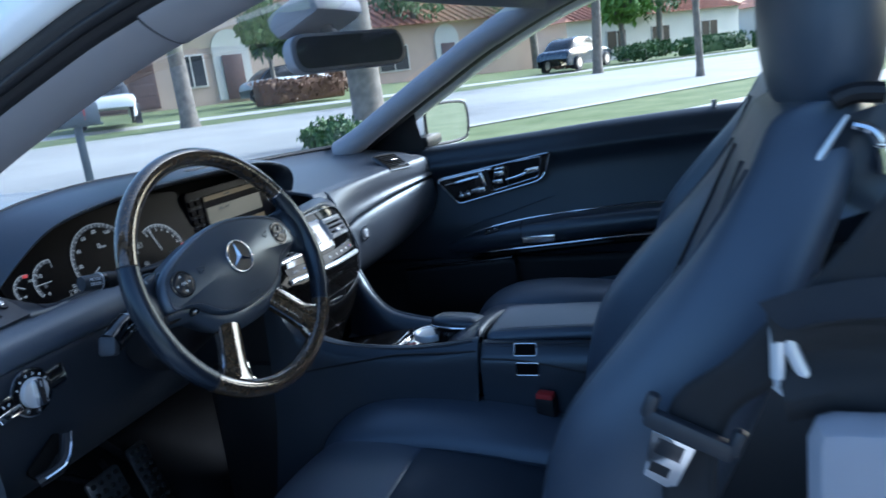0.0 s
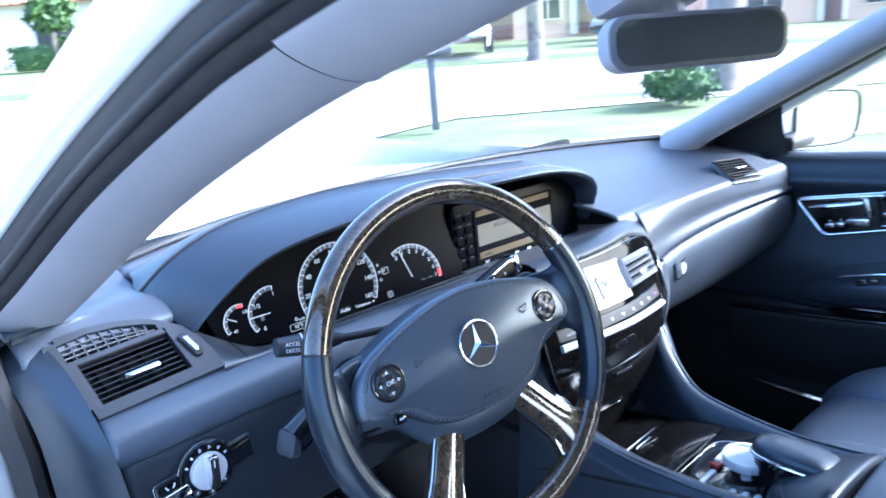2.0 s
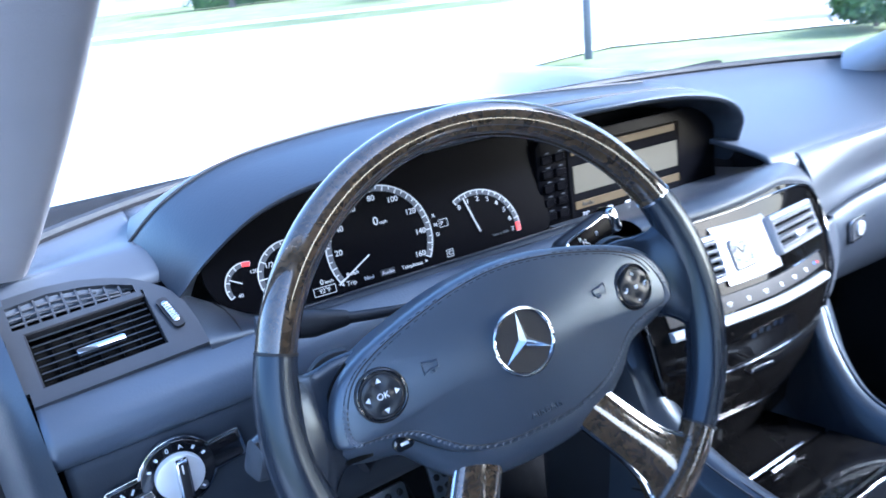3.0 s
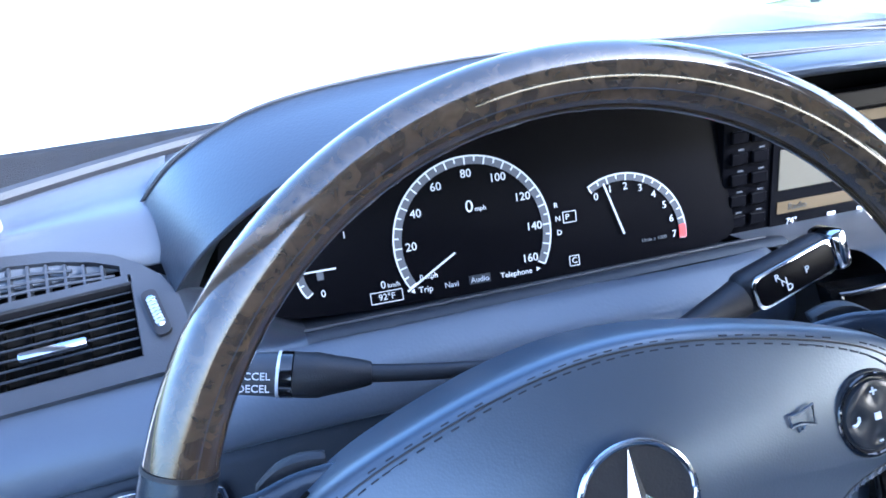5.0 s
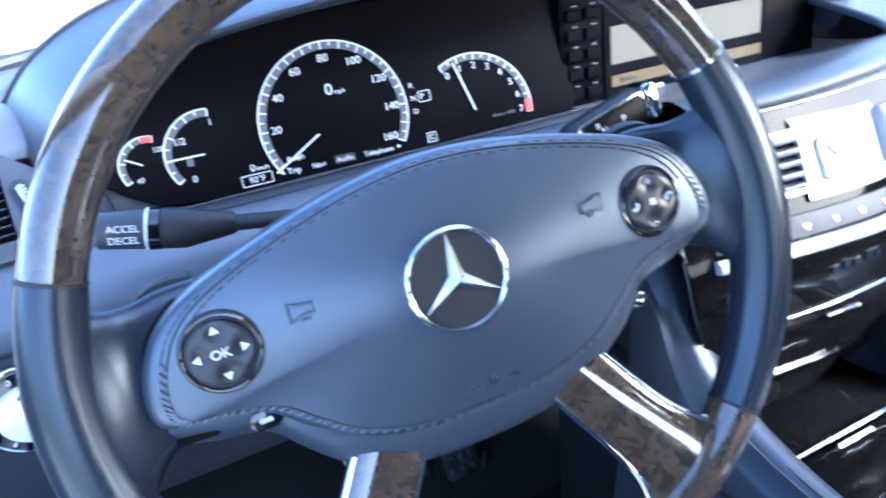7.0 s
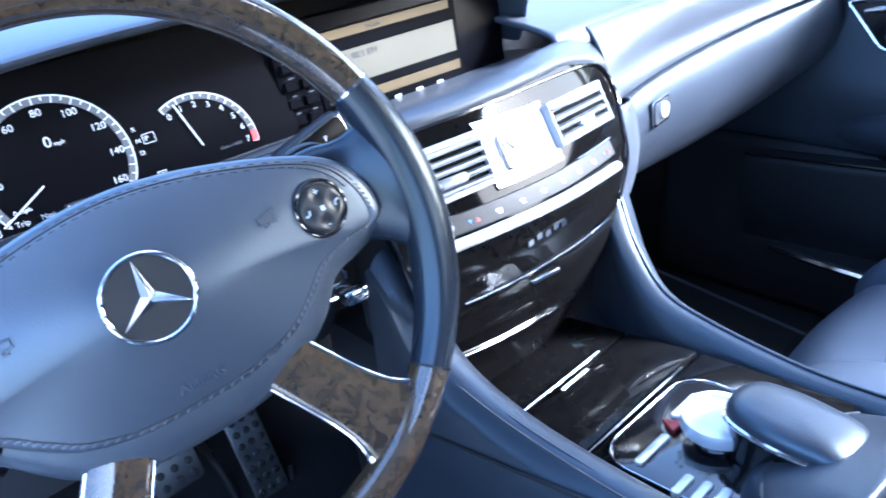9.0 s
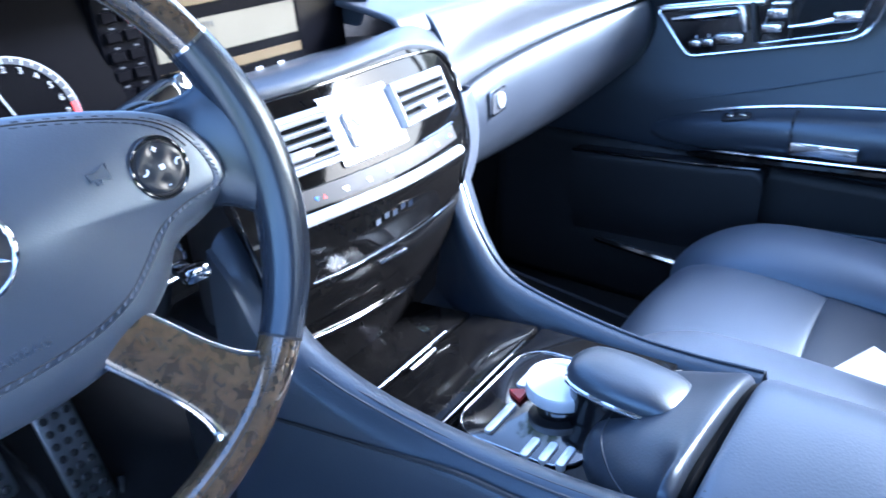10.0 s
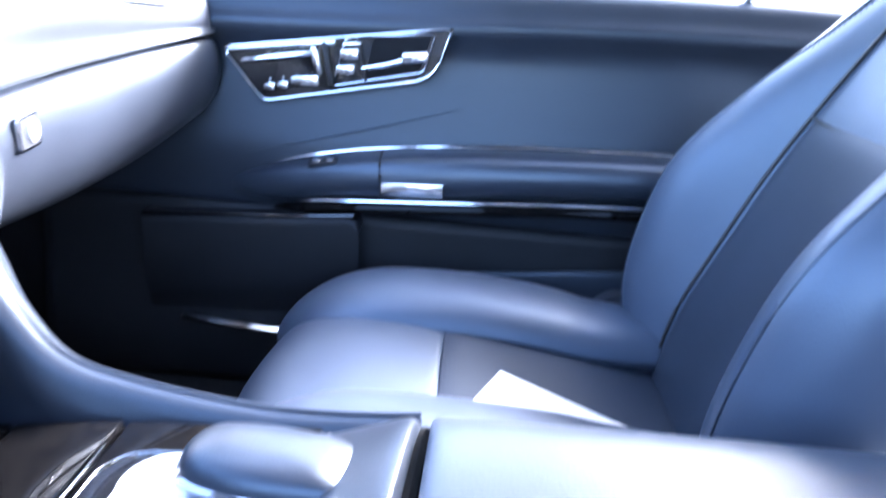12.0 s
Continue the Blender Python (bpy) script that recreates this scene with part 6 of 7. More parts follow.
part("upper_trim", tube(crom([(0.7555, 0.066, 0.7935), (0.7545, 0.0, 0.8040), (0.7545, -0.05, 0.8115), (0.7555, -0.094, 0.8170)], 5), 0.0042, 10, flat=1.2), CHROME, fr, "bright chrome upper trim")
part("control_bar", tube(crom([(0.754, 0.046, 0.7795), (0.752, 0.0, 0.7875), (0.752, -0.03, 0.7930), (0.754, -0.060, 0.7990)], 5), lambda t: 0.0045 + 0.002 * math.sin(math.pi * t), 10), CHROME, fr, "chrome head restraint key")
door_key("backrest_key", -0.0665, 0.789, 0.011, 0.042, -16, label="chrome seat-back shaped key")
door_key("cushion_key", -0.050, 0.7570, 0.044, 0.017, -8, label="chrome seat-cushion shaped key")
for y, z in ((0.0035, 0.7440), (-0.0165, 0.7480)):
    memory = door_key("memory_key", y, z, 0.0185, 0.0125, -9, label="small chrome memory key")
    part("key_mark", box((0.002, 0.0014, 0.0050), pose(0.754, y, z + 0.011, -9)), MARK, memory)
door_key("divider", -0.0835, 0.786, 0.008, 0.064, -12, 0.008, BLACK)
for y, z, h in ((-0.1165, 0.8020, 0.0165), (-0.1110, 0.7790, 0.0145), (-0.1195, 0.8170, 0.0075)):
    door_key("heater_key", y, z, 0.029, h, -9)
door_key("key_column_edge", -0.1345, 0.795, 0.003, 0.060, -12, 0.008, BLACK, soft=0.001)
part("pull_recess", prism([(p.y, p.z) for p in soften([(0, -0.140, 0.768), (0, -0.222, 0.787), (0, -0.236, 0.837), (0, -0.150, 0.827)], 0.006)], 0.003, Matrix(((0, 0, -1, 0.7585), (1, 0, 0, 0), (0, 1, 0, 0), (0, 0, 0, 1))), 0.0008), DARK, fr)
part("pull_handle", tube(crom([(0.753, -0.136, 0.7835), (0.748, -0.165, 0.7905), (0.745, -0.197, 0.8000)], 5), lambda t: 0.0034 + 0.0012 * t, 10), CHROME, fr, "chrome door pull")
part("pull_grip", box((0.010, 0.040, 0.017), pose(0.745, -0.2145, 0.8060, -8), 0.004, 3), CHROME, fr, "broad chrome end of the door pull")
part("lock_pin", tube([(0.80, -0.70, 0.925), (0.80, -0.70, 0.945)], 0.007, 10), CHROME, door)
pw = part("window", loft([[(0.842, 0.16, 0.90), (0.842, -0.4, 0.92), (0.842, -1.0, 0.93)], [(0.80, 0.02, 1.04), (0.79, -0.4, 1.09), (0.79, -1.0, 1.09)], [(0.72, -0.18, 1.17), (0.68, -0.45, 1.26), (0.66, -1.0, 1.29)]], 4, 4), WINDOW, door, "clear side window glass")
pw.visible_shadow = False
part("belt_corner", box((0.12, 0.20, 0.05), pose(0.79, 0.27, 0.872, 8, 0, -14), 0.015), PAD, door)
part("mirror_sail", loft([[(0.80, 0.33, 0.872), (0.80, 0.22, 0.872), (0.80, 0.11, 0.872)], [(0.79, 0.25, 0.96), (0.79, 0.18, 0.96), (0.79, 0.125, 0.955)], [(0.775, 0.14, 1.03), (0.775, 0.13, 1.03), (0.775, 0.125, 1.03)]], 3, 3), BLACK, door, "black mirror sail panel")
dm = thing("door_mirror", (0.98, 0.14, 0.92), "white door mirror outside the passenger window", "mirror")
mm = basis((0.972, 0.092, 0.945), (0.88, -0.47, 0), (0, 0, 1))
part("housing", domed(crom([(-0.098, -0.050, 0), (-0.100, 0.050, 0), (-0.070, 0.070, 0), (0.060, 0.068, 0), (0.096, 0.046, 0), (0.094, -0.038, 0), (0.056, -0.066, 0), (-0.070, -0.066, 0)], 4, True), ((1.0, 0.0), (1.0, -0.012), (0.95, -0.05), (0.75, -0.085), (0.4, -0.10)), mm), WHITE_PAINT, dm)
part("mirror_face", prism([(p.x, p.y) for p in crom([(-0.086, -0.044, 0), (-0.088, 0.044, 0), (-0.064, 0.060, 0), (0.054, 0.058, 0), (0.085, 0.038, 0), (0.083, -0.034, 0), (0.050, -0.056, 0), (-0.064, -0.056, 0)], 4, True)], 0.003, mm), MIRROR, dm, "mirror glass")
part("rim", tube([mm @ Vector((p.x, p.y, 0.002)) for p in crom([(-0.090, -0.046, 0), (-0.092, 0.046, 0), (-0.066, 0.063, 0), (0.056, 0.061, 0), (0.089, 0.040, 0), (0.087, -0.036, 0), (0.052, -0.059, 0), (-0.066, -0.059, 0)], 4, True)], 0.005, 8, True), BLACK, dm, "black mirror rim")
part("stem", box((0.14, 0.05, 0.035), pose(0.88, 0.13, 0.905), 0.012), BLACK, dm)

# ---- rear-view mirror ----
rv = thing("rear_view_mirror", (0.0, -0.05, 1.16), "black rear-view mirror with grey housing", "mirror")
rm = basis((0.002, -0.062, 1.163), (0.90, -0.43, 0), (0.08, 0.10, 1))
ro = rounded(0.265, 0.066, 0.026)
part("housing", prism(ro, -0.030, rm, 0.008), HEADLINER, rv, "grey mirror housing")
part("bezel", prism(ro, 0.004, rm, 0.002), material("grey_mirror_bezel", (0.10, 0.105, 0.12), 0.5), rv, "dark grey bezel")
part("mirror_face", prism(rounded(0.248, 0.054, 0.021), 0.005, rm), material("dimmed_mirror", (0.32, 0.34, 0.37), 0.03, metal=1.0), rv, "dimmed mirror glass")
part("stem", tube(crom([rm @ Vector((0, 0.01, -0.02)), (0.02, -0.02, 1.19), (0.01, 0.0, 1.235)], 5), 0.014, 10), HEADLINER, rv)
part("sensor_box", box((0.20, 0.11, 0.05), pose(0.01, 0.0, 1.232, -24, 0, 0), 0.018), HEADLINER, rv)
oh = thing("overhead_console", (0, -0.4, 1.28), "grey overhead lamp console on the roof lining", "overhead console")
part("shell", box((0.22, 0.26, 0.05), pose(0.0, -0.38, 1.296, -8, 0, 0), 0.02), HEADLINER, oh)
part("lamp_lens", box((0.06, 0.05, 0.01), pose(-0.05, -0.38, 1.268, -8, 0, 0), 0.004), SILVER, oh)
for sx in (-1, 1):
    vi = thing("sun_visor", (sx * 0.34, -0.38, 1.27), "grey cloth sun visor folded up", "sun visor")
    part("flap", box((0.40, 0.17, 0.022), pose(sx * 0.33, -0.36, 1.256, -12, 0, 0), 0.009), HEADLINER, vi)


# ---- seats ----
def seat(side, label, shift=0.0):
    cx = 0.385 if side > 0 else -0.36
    s = thing("front_seat", (cx, -0.35, 0.27), label, "seat", "front seats")

    def at(x, y, z):
        cushion = z < 0.52 and y > -0.52
        return (cx + side * x, y + shift * (1.0 if cushion else 0.78), z + (0.17 * shift if cushion else 0.0))

    def top(y):
        return 0.500 - 0.06 * max(0, -y - 0.25)
    part("front_pad", loft([[at(u, y - 0.02 * (u / 0.2) ** 2, top(y) + dz - 0.02 * (abs(u) / 0.2) ** 3) for u in (-0.215, -0.13, 0, 0.13, 0.215)] for y, dz in ((-0.055, -0.20), (-0.050, -0.12), (-0.066, -0.055), (-0.11, -0.012), (-0.17, 0.006), (-0.24, 0.007), (-0.288, 0.003), (-0.296, -0.004))], 4, 4), SEAT, s, "leather thigh support")
    part("insert", loft([[at(u, y, top(y) + dz) for u in (-0.13, -0.07, 0, 0.07, 0.13)] for y, dz in ((-0.297, -0.006), (-0.304, 0.003), (-0.38, 0.0), (-0.46, -0.006), (-0.58, -0.02))], 4, 4), PERFORATED, s, "perforated leather seat insert")
    for k in (-1, 1):
        path = crom([at(k * 0.150, -0.10, 0.415), at(k * 0.160, -0.125, 0.462), at(k * 0.168, -0.19, 0.494), at(k * 0.172, -0.30, 0.500), at(k * 0.168, -0.42, 0.493), at(k * 0.163, -0.49, 0.484), at(k * 0.165, -0.60, 0.48)], 6)
        part("side_bolster", tube(path, lambda t: 0.060 + 0.024 * math.sin(math.pi * min(1, 0.15 + 0.7 * t)), 20, flat=0.46), SEAT, s, "rounded leather side bolster")
        part("piping", tube([p + Vector((-side * k * 0.066, 0, 0.012)) for p in path[7:]], 0.0018, 6), STITCH, s)
    part("base", box((0.42, 0.50, 0.22), pose(cx, -0.36 + shift, 0.345), 0.04), BLACK, s)

    def back(z):
        """Depth of the backrest's centre at the height z."""
        return -0.592 - 0.42 * max(0, z - 0.55) + 0.25 * max(0, 0.55 - z)

    def wing(z):
        """Half width of the backrest and how far its bolsters stand out."""
        k, j = max(0, min(1, (z - 0.72) / 0.30)), max(0, min(1, (0.70 - z) / 0.27))
        return 0.258 - 0.128 * k ** 1.8 - 0.03 * j ** 2, 0.092 - 0.092 * min(1, k * 1.35) ** 1.25 - 0.085 * j ** 1.5
    zs = (0.40, 0.47, 0.55, 0.64, 0.73, 0.82, 0.90, 0.97, 1.015, 1.03)
    across = ((0, 0), (0.20, 0.01), (0.37, 0.06), (0.43, 0.09), (0.52, 0.46), (0.66, 0.92), (0.82, 1.0), (0.96, 0.50))
    rows = []
    for z in zs:
        w, h = wing(z)
        sink = 0.03 if z > 1.02 else 0.006 if z > 1.0 else 0.0
        half = [(u * w, back(z) + d * h - sink) for u, d in across] + [(w, back(z) - 0.025 - sink), (0.96 * w, back(z) - 0.075), (0.75 * w, back(z) - 0.10 + sink), (0.3 * w, back(z) - 0.115 + sink)]
        rows.append([at(u, y, z) for u, y in half] + [at(-u, y, z) for u, y in half[:0:-1]])
    part("backrest", loft(rows, 5, 4, close_v=True, caps=True), SEAT, s, "bolstered black leather backrest")
    part("back_insert", loft([[at(u * wing(z)[0], back(z) + 0.0035 + d * wing(z)[1] - (0.006 if z > 0.80 or z < 0.45 or abs(u) > 0.4 else 0), z) for u, d in ((-0.42, 0.08), (-0.37, 0.06), (-0.20, 0.01), (0, 0), (0.20, 0.01), (0.37, 0.06), (0.42, 0.08))] for z in (0.42, 0.46, 0.55, 0.64, 0.73, 0.79, 0.806)], 4, 4), PERFORATED, s, "perforated leather backrest centre")
    for k in (-1, 1):
        for u, d, lift, r in ((0.435, 0.10, 0.002, 0.0024), (0.80, 1.0, 0.0012, 0.0016)):
            part("piping", tube(crom([at(k * u * wing(z)[0], back(z) + d * wing(z)[1] + lift, z) for z in zs[:-2]], 5), r, 8), DIM if u < 0.6 else LEATHER, s, "dark piped seam" if u < 0.6 else "leather piping seam")
    for z in (0.808,):
        part("cross_seam", tube(crom([at(u * wing(z)[0], back(z) + 0.004 + d * wing(z)[1], z - 0.012 * (1 - 4 * u * u)) for u, d in ((-0.43, 0.09), (-0.20, 0.01), (0, 0), (0.20, 0.01), (0.43, 0.09))], 4), 0.0018, 6), DIM, s)
    for k in (-1, 1):
        b = bmesh.new()
        line = crom([Vector(at(k * 0.76 * wing(z)[0], back(z) + 0.985 * wing(z)[1] + 0.0006, z)) for z in zs[:-2]], 16)
        for p, q in zip(line, line[1:]):
            d = (q - p).normalized()
            box((0.0060, 0.0011, 0.0011), basis(p.lerp(q, 0.5), Vector((1, 0, 0)) + d * 0.35, d), bm=b)
        part("stitching", b, DARK_THREAD, s, "black cross stitching along the bolster ridge")
    part("hinge_cover", loft([[at(x, y, z) for y, z in ((-0.525 - shift, 0.425), (-0.500 - shift, 0.450), (-0.515 - shift, 0.490), (-0.550 - shift, 0.505), (-0.585 - shift, 0.47), (-0.565 - shift, 0.425))] for x in (0.246, 0.252, 0.266, 0.272)], 3, 4, close_v=True, caps=True), VENT_PANEL, s, "grey plastic hinge cover")
    hb = back(1.06) + 0.004
    part("headrest", loft([[at(w * math.cos(a), hb - 0.05 + d * math.sin(a), z) for a in (2 * math.pi * i / 12 for i in range(12))] for z, w, d in ((1.015, 0.08, 0.03), (1.03, 0.115, 0.05), (1.09, 0.135, 0.062), (1.17, 0.135, 0.062), (1.225, 0.115, 0.05), (1.24, 0.08, 0.03))], 4, 2, close_v=True, caps=True), SEAT, s, "padded leather headrest")
    for k in (-1, 1):
        part("headrest_post", tube([at(k * 0.05, hb - 0.05, 0.96), at(k * 0.05, hb - 0.05, 1.06)], 0.006, 10), CHROME, s)
    return s


mat_thing = thing("floor_mat", (0.42, 0.25, 0.25), "black carpet floor mat with pale stitched edge", "floor mat")
part("mat", box((0.46, 0.56, 0.012), pose(0.44, 0.20, 0.250, 6, 0, 0), 0.005), DARK, mat_thing)
part("mat_edge", tube([pose(0.44, 0.20, 0.256, 6, 0, 0) @ Vector((x, y, 0)) for x, y in rounded(0.45, 0.55, 0.03)], 0.004, 6, True), STITCH, mat_thing)


seat(1, "black leather passenger seat with perforated insert")
seat(-1, "black leather driver's seat with perforated insert", 0.09)
note = thing("paper_sheet", (0.42, -0.42, 0.50), "blank white paper sheet lying on the seat", "paper")
solid(part("sheet", loft([[(0.374 - 0.100 * u - 0.075 * v2, -0.364 + 0.045 * u - 0.155 * v2, 0.506 - 0.018 * v2) for u in (0, 0.5, 1.0)] for v2 in (0, 0.5, 1.0)], 2, 2), PAPER, note), 0.0006)
for sx in (-1,):
    bx = thing("belt_buckle", (sx * 0.17, -0.39, 0.45), "black seat belt buckle with a red button", "buckle")
    m = basis((-0.175 if sx < 0 else 0.165, -0.400, 0.525), (0.2, 1, 0), (0, 0.42, 1)) @ pose(0, -0.006, 0, 0, 0, 0)
    part("case", box((0.034, 0.095, 0.022), m, 0.006), BLACK, bx)
    part("button", box((0.030, 0.020, 0.020), m @ pose(0, 0.044, 0.001), 0.004), RED_PLASTIC, bx, "red release button")
# driver's belt hanging by the seat, and its tongue
sb = thing("seat_belt", (-0.66, -0.65, 0.7), "black seat belt webbing with a hanging metal tongue", "seat belt")
rows = [[(x - 0.008 * k, y - 0.048 * k, z - 0.012 * k) for k in (0, 0.5, 1)] for x, y, z in ((-0.705, -0.80, 1.02), (-0.692, -0.740, 0.93), (-0.668, -0.670, 0.845), (-0.637, -0.614, 0.772), (-0.638, -0.608, 0.60), (-0.65, -0.62, 0.40))]
solid(part("webbing", loft(rows, 5, 2), BELT, sb), 0.0016)
tg = basis((-0.652, -0.634, 0.764), (-0.15, -0.92, -0.36), (0, -0.36, 0.93))
b = box((0.082, 0.019, 0.014), tg, 0.005)
for k in (-1, 1):
    box((0.013, 0.026, 0.014), tg @ pose(0.039 * k, 0.011, 0), 0.005, bm=b)
part("tongue_guide", b, VENT_PANEL, sb, "dark grey plastic guide with raised ends")
part("tongue_plate", prism([(-0.020, -0.010), (0.020, -0.010), (0.017, -0.052), (0.009, -0.058), (-0.013, -0.056)], 0.003, tg @ pose(-0.010, 0, 0), 0.0006), CHROME, sb, "metal belt tongue")
part("tongue_slot", box((0.018, 0.010, 0.005), tg @ pose(-0.012, -0.044, 0.001)), BLACK, sb)
part("tongue_face", box((0.026, 0.018, 0.004), tg @ pose(-0.010, -0.022, 0.001), 0.001), VENT_PANEL, sb)
# belt guide and release lever on the shoulder of the driver's seat
bg = thing("belt_guide", (-0.50, -0.77, 0.94), "dark padded belt guide with a bright edge on the seat shoulder", "belt guide")
gp = [(-0.515, -0.783, 1.018), (-0.515, -0.764, 0.988), (-0.515, -0.745, 0.957), (-0.515, -0.740, 0.943), (-0.515, -0.747, 0.931), (-0.515, -0.768, 0.917)]
part("pad", loft([[(x, y, z), (x + 0.01, y - 0.028, z + 0.006), (x + 0.01, y - 0.06, z + 0.012), (x + 0.02, y - 0.10, z + 0.02)] for x, y, z in gp], 4, 4), LEATHER, bg)
part("bright_edge", tube(crom(gp[:4], 6), lambda s: 0.0016 + 0.0024 * math.sin(math.pi * s), 8), SILVER, bg, "bright metal edge")
part("release_lever", tube(crom([(-0.512, -0.788, 1.008), (-0.515, -0.803, 1.001), (-0.515, -0.811, 0.982), (-0.515, -0.814, 0.962)], 5), lambda s: 0.005 + 0.003 * s, 10), CHROME, bg, "chrome seat release lever")
part("lever_recess", tube(crom([(-0.50, -0.773, 1.030), (-0.50, -0.79, 1.036), (-0.50, -0.815, 1.034)], 5), 0.010, 10), BLACK, bg)
# rear quarter trim by the belt
bt = thing("quarter_trim", (-0.74, -0.78, 0.6), "dark padded trim with pale lower panel beside the driver's seat", "trim")
part("padded_top", loft([[(-0.705 - 0.05 * u, y - 0.03 * u, zt - 0.012 * math.sin(3.1 * u + 9 * y)) for u in (0, 0.3, 0.6, 1.0)] if k == 0 else [(-0.698 - 0.012 * math.sin(7 * u + 20 * y) * (k == 2) - 0.02 * u, y, zt - 0.035 * k - 0.006 * math.cos(25 * y)) for u in (0, 0.3, 0.6, 1.0)] for y, zt in ((-0.690, 0.905), (-0.72, 0.912), (-0.76, 0.915), (-0.80, 0.912), (-0.86, 0.905)) for k in (0,)], 4, 4), BELT, bt)
part("padded_side", loft([[(-0.704 - 0.010 * math.sin(2.6 * j + 18 * y), y - 0.004 * j, zt - 0.026 * j) for j in (0, 1, 2, 3, 4)] for y, zt in ((-0.694, 0.905), (-0.72, 0.912), (-0.76, 0.915), (-0.80, 0.912), (-0.86, 0.905))], 4, 4), BELT, bt, "dark creased cloth cover")
part("bracket", tube(crom([(-0.7, -0.703, 0.892), (-0.7, -0.703, 0.862), (-0.7, -0.704, 0.834), (-0.7, -0.714, 0.832), (-0.7, -0.726, 0.832), (-0.7, -0.718, 0.852), (-0.7, -0.708, 0.880)], 3), 0.0056, 8, True), SILVER, bt, "pale metal bracket")
part("lower_panel", box((0.05, 0.16, 0.32), pose(-0.73, -0.800, 0.665), 0.02), HEADLINER, bt, "pale grey lower panel")

# ---- outdoors ----
SD = Vector((0.77, -0.638, 0)).normalized()
SN = Vector((0.638, 0.77, 0)).normalized()


def street(s, n, z=0.0):
    """A place s metres along the street from the car and n metres out from it."""
    p = SD * s + SN * n
    return Vector((p.x, p.y, z + rise(s, n)))


def rise(s, n):
    return 0.048 * max(0, n - 9.5) * max(0.2, 1 - 0.018 * max(0, s))


def strip(name, n0, n1, mat, lift, label, step=10):
    b = bmesh.new()
    ns = [n0 + (n1 - n0) * i / 6 for i in range(7)]
    ss = [-150 + step * i for i in range(int(300 / step) + 1)]
    vs = [[b.verts.new(street(s, n, lift)) for s in ss] for n in ns]
    for i in range(6):
        for j in range(len(ss) - 1):
            b.faces.new((vs[i][j], vs[i][j + 1], vs[i + 1][j + 1], vs[i + 1][j]))
    ob = part(name, b, mat)
    return tagged(ob, label, "ground", kind="structure")


b = bmesh.new()
g = [[b.verts.new(SD * s + SN * n + Vector((0, 0, rise(s, n) - 0.06))) for s in range(-400, 401, 10)] for n in (-300, -100, -20, 0, 9.5, 10.7, 11, 20.5, 25, 40, 80, 160, 320)]
for i in range(len(g) - 1):
    for j in range(len(g[0]) - 1):
        b.faces.new((g[i][j], g[i][j + 1], g[i + 1][j + 1], g[i + 1][j]))
tagged(part("ground", b, GRASS), "mown green lawn grass", "ground", kind="structure")
strip("road", 11.0, 20.5, ROAD, -0.045, "sunlit pale asphalt street")
strip("kerb", 10.7, 11.0, CONCRETE, -0.038, "pale concrete kerb")
strip("kerb", 20.5, 20.8, CONCRETE, -0.038, "pale concrete kerb")
strip("pavement", 6.2, 7.6, CONCRETE, -0.050, "pale concrete pavement")
strip("pavement", 23.5, 25.0, CONCRETE, -0.050, "pale concrete pavement")
# the drive under the car
b = bmesh.new()
edge = ((-8, -16.5, 1.5), (1.0, -16.8, 1.2), (3.6, -17.0, 0.3), (6.2, -17.5, -0.6), (8.0, -17.8, -0.7), (9.4, -18.2, -0.4), (10.2, -18.8, 0.4), (10.69, -19.4, 1.0), (11.03, -19.9, 1.5))
rows = [[b.verts.new(street(s0 + (s1 - s0) * i / 6, n, -0.034)) for i in range(7)] for n, s0, s1 in edge]
for p, q in zip(rows, rows[1:]):
    for i in range(6):
        b.faces.new((p[i], p[i + 1], q[i + 1], q[i]))
tagged(part("driveway", b, CONCRETE), "broad pale concrete driveway", "ground", kind="structure")


def leaf_cloud(centre, radii, count, size, seed, mat_seed=0):
    rng = random.Random(seed)
    b = bmesh.new()
    for _ in range(count):
        d = Vector((rng.gauss(0, 1), rng.gauss(0, 1), rng.gauss(0, 1))).normalized()
        k = rng.uniform(0.35, 1.0) ** 0.5 * (0.8 + 0.35 * noise.noise(d * 2.3 + Vector((seed, 0, 0))))
        c = Vector(centre) + Vector((d.x * radii[0], d.y * radii[1], d.z * radii[2])) * k
        m = Matrix.Translation(c) @ Euler((rng.uniform(0, 6.3), rng.uniform(0, 6.3), rng.uniform(0, 6.3))).to_matrix().to_4x4()
        w = size * rng.uniform(0.6, 1.4)
        vs = [b.verts.new(m @ Vector(q)) for q in ((-w, 0, 0), (0, -w * 0.45, w * 0.12), (w, 0, 0), (0, w * 0.45, w * 0.12))]
        b.faces.new(vs)
    return b


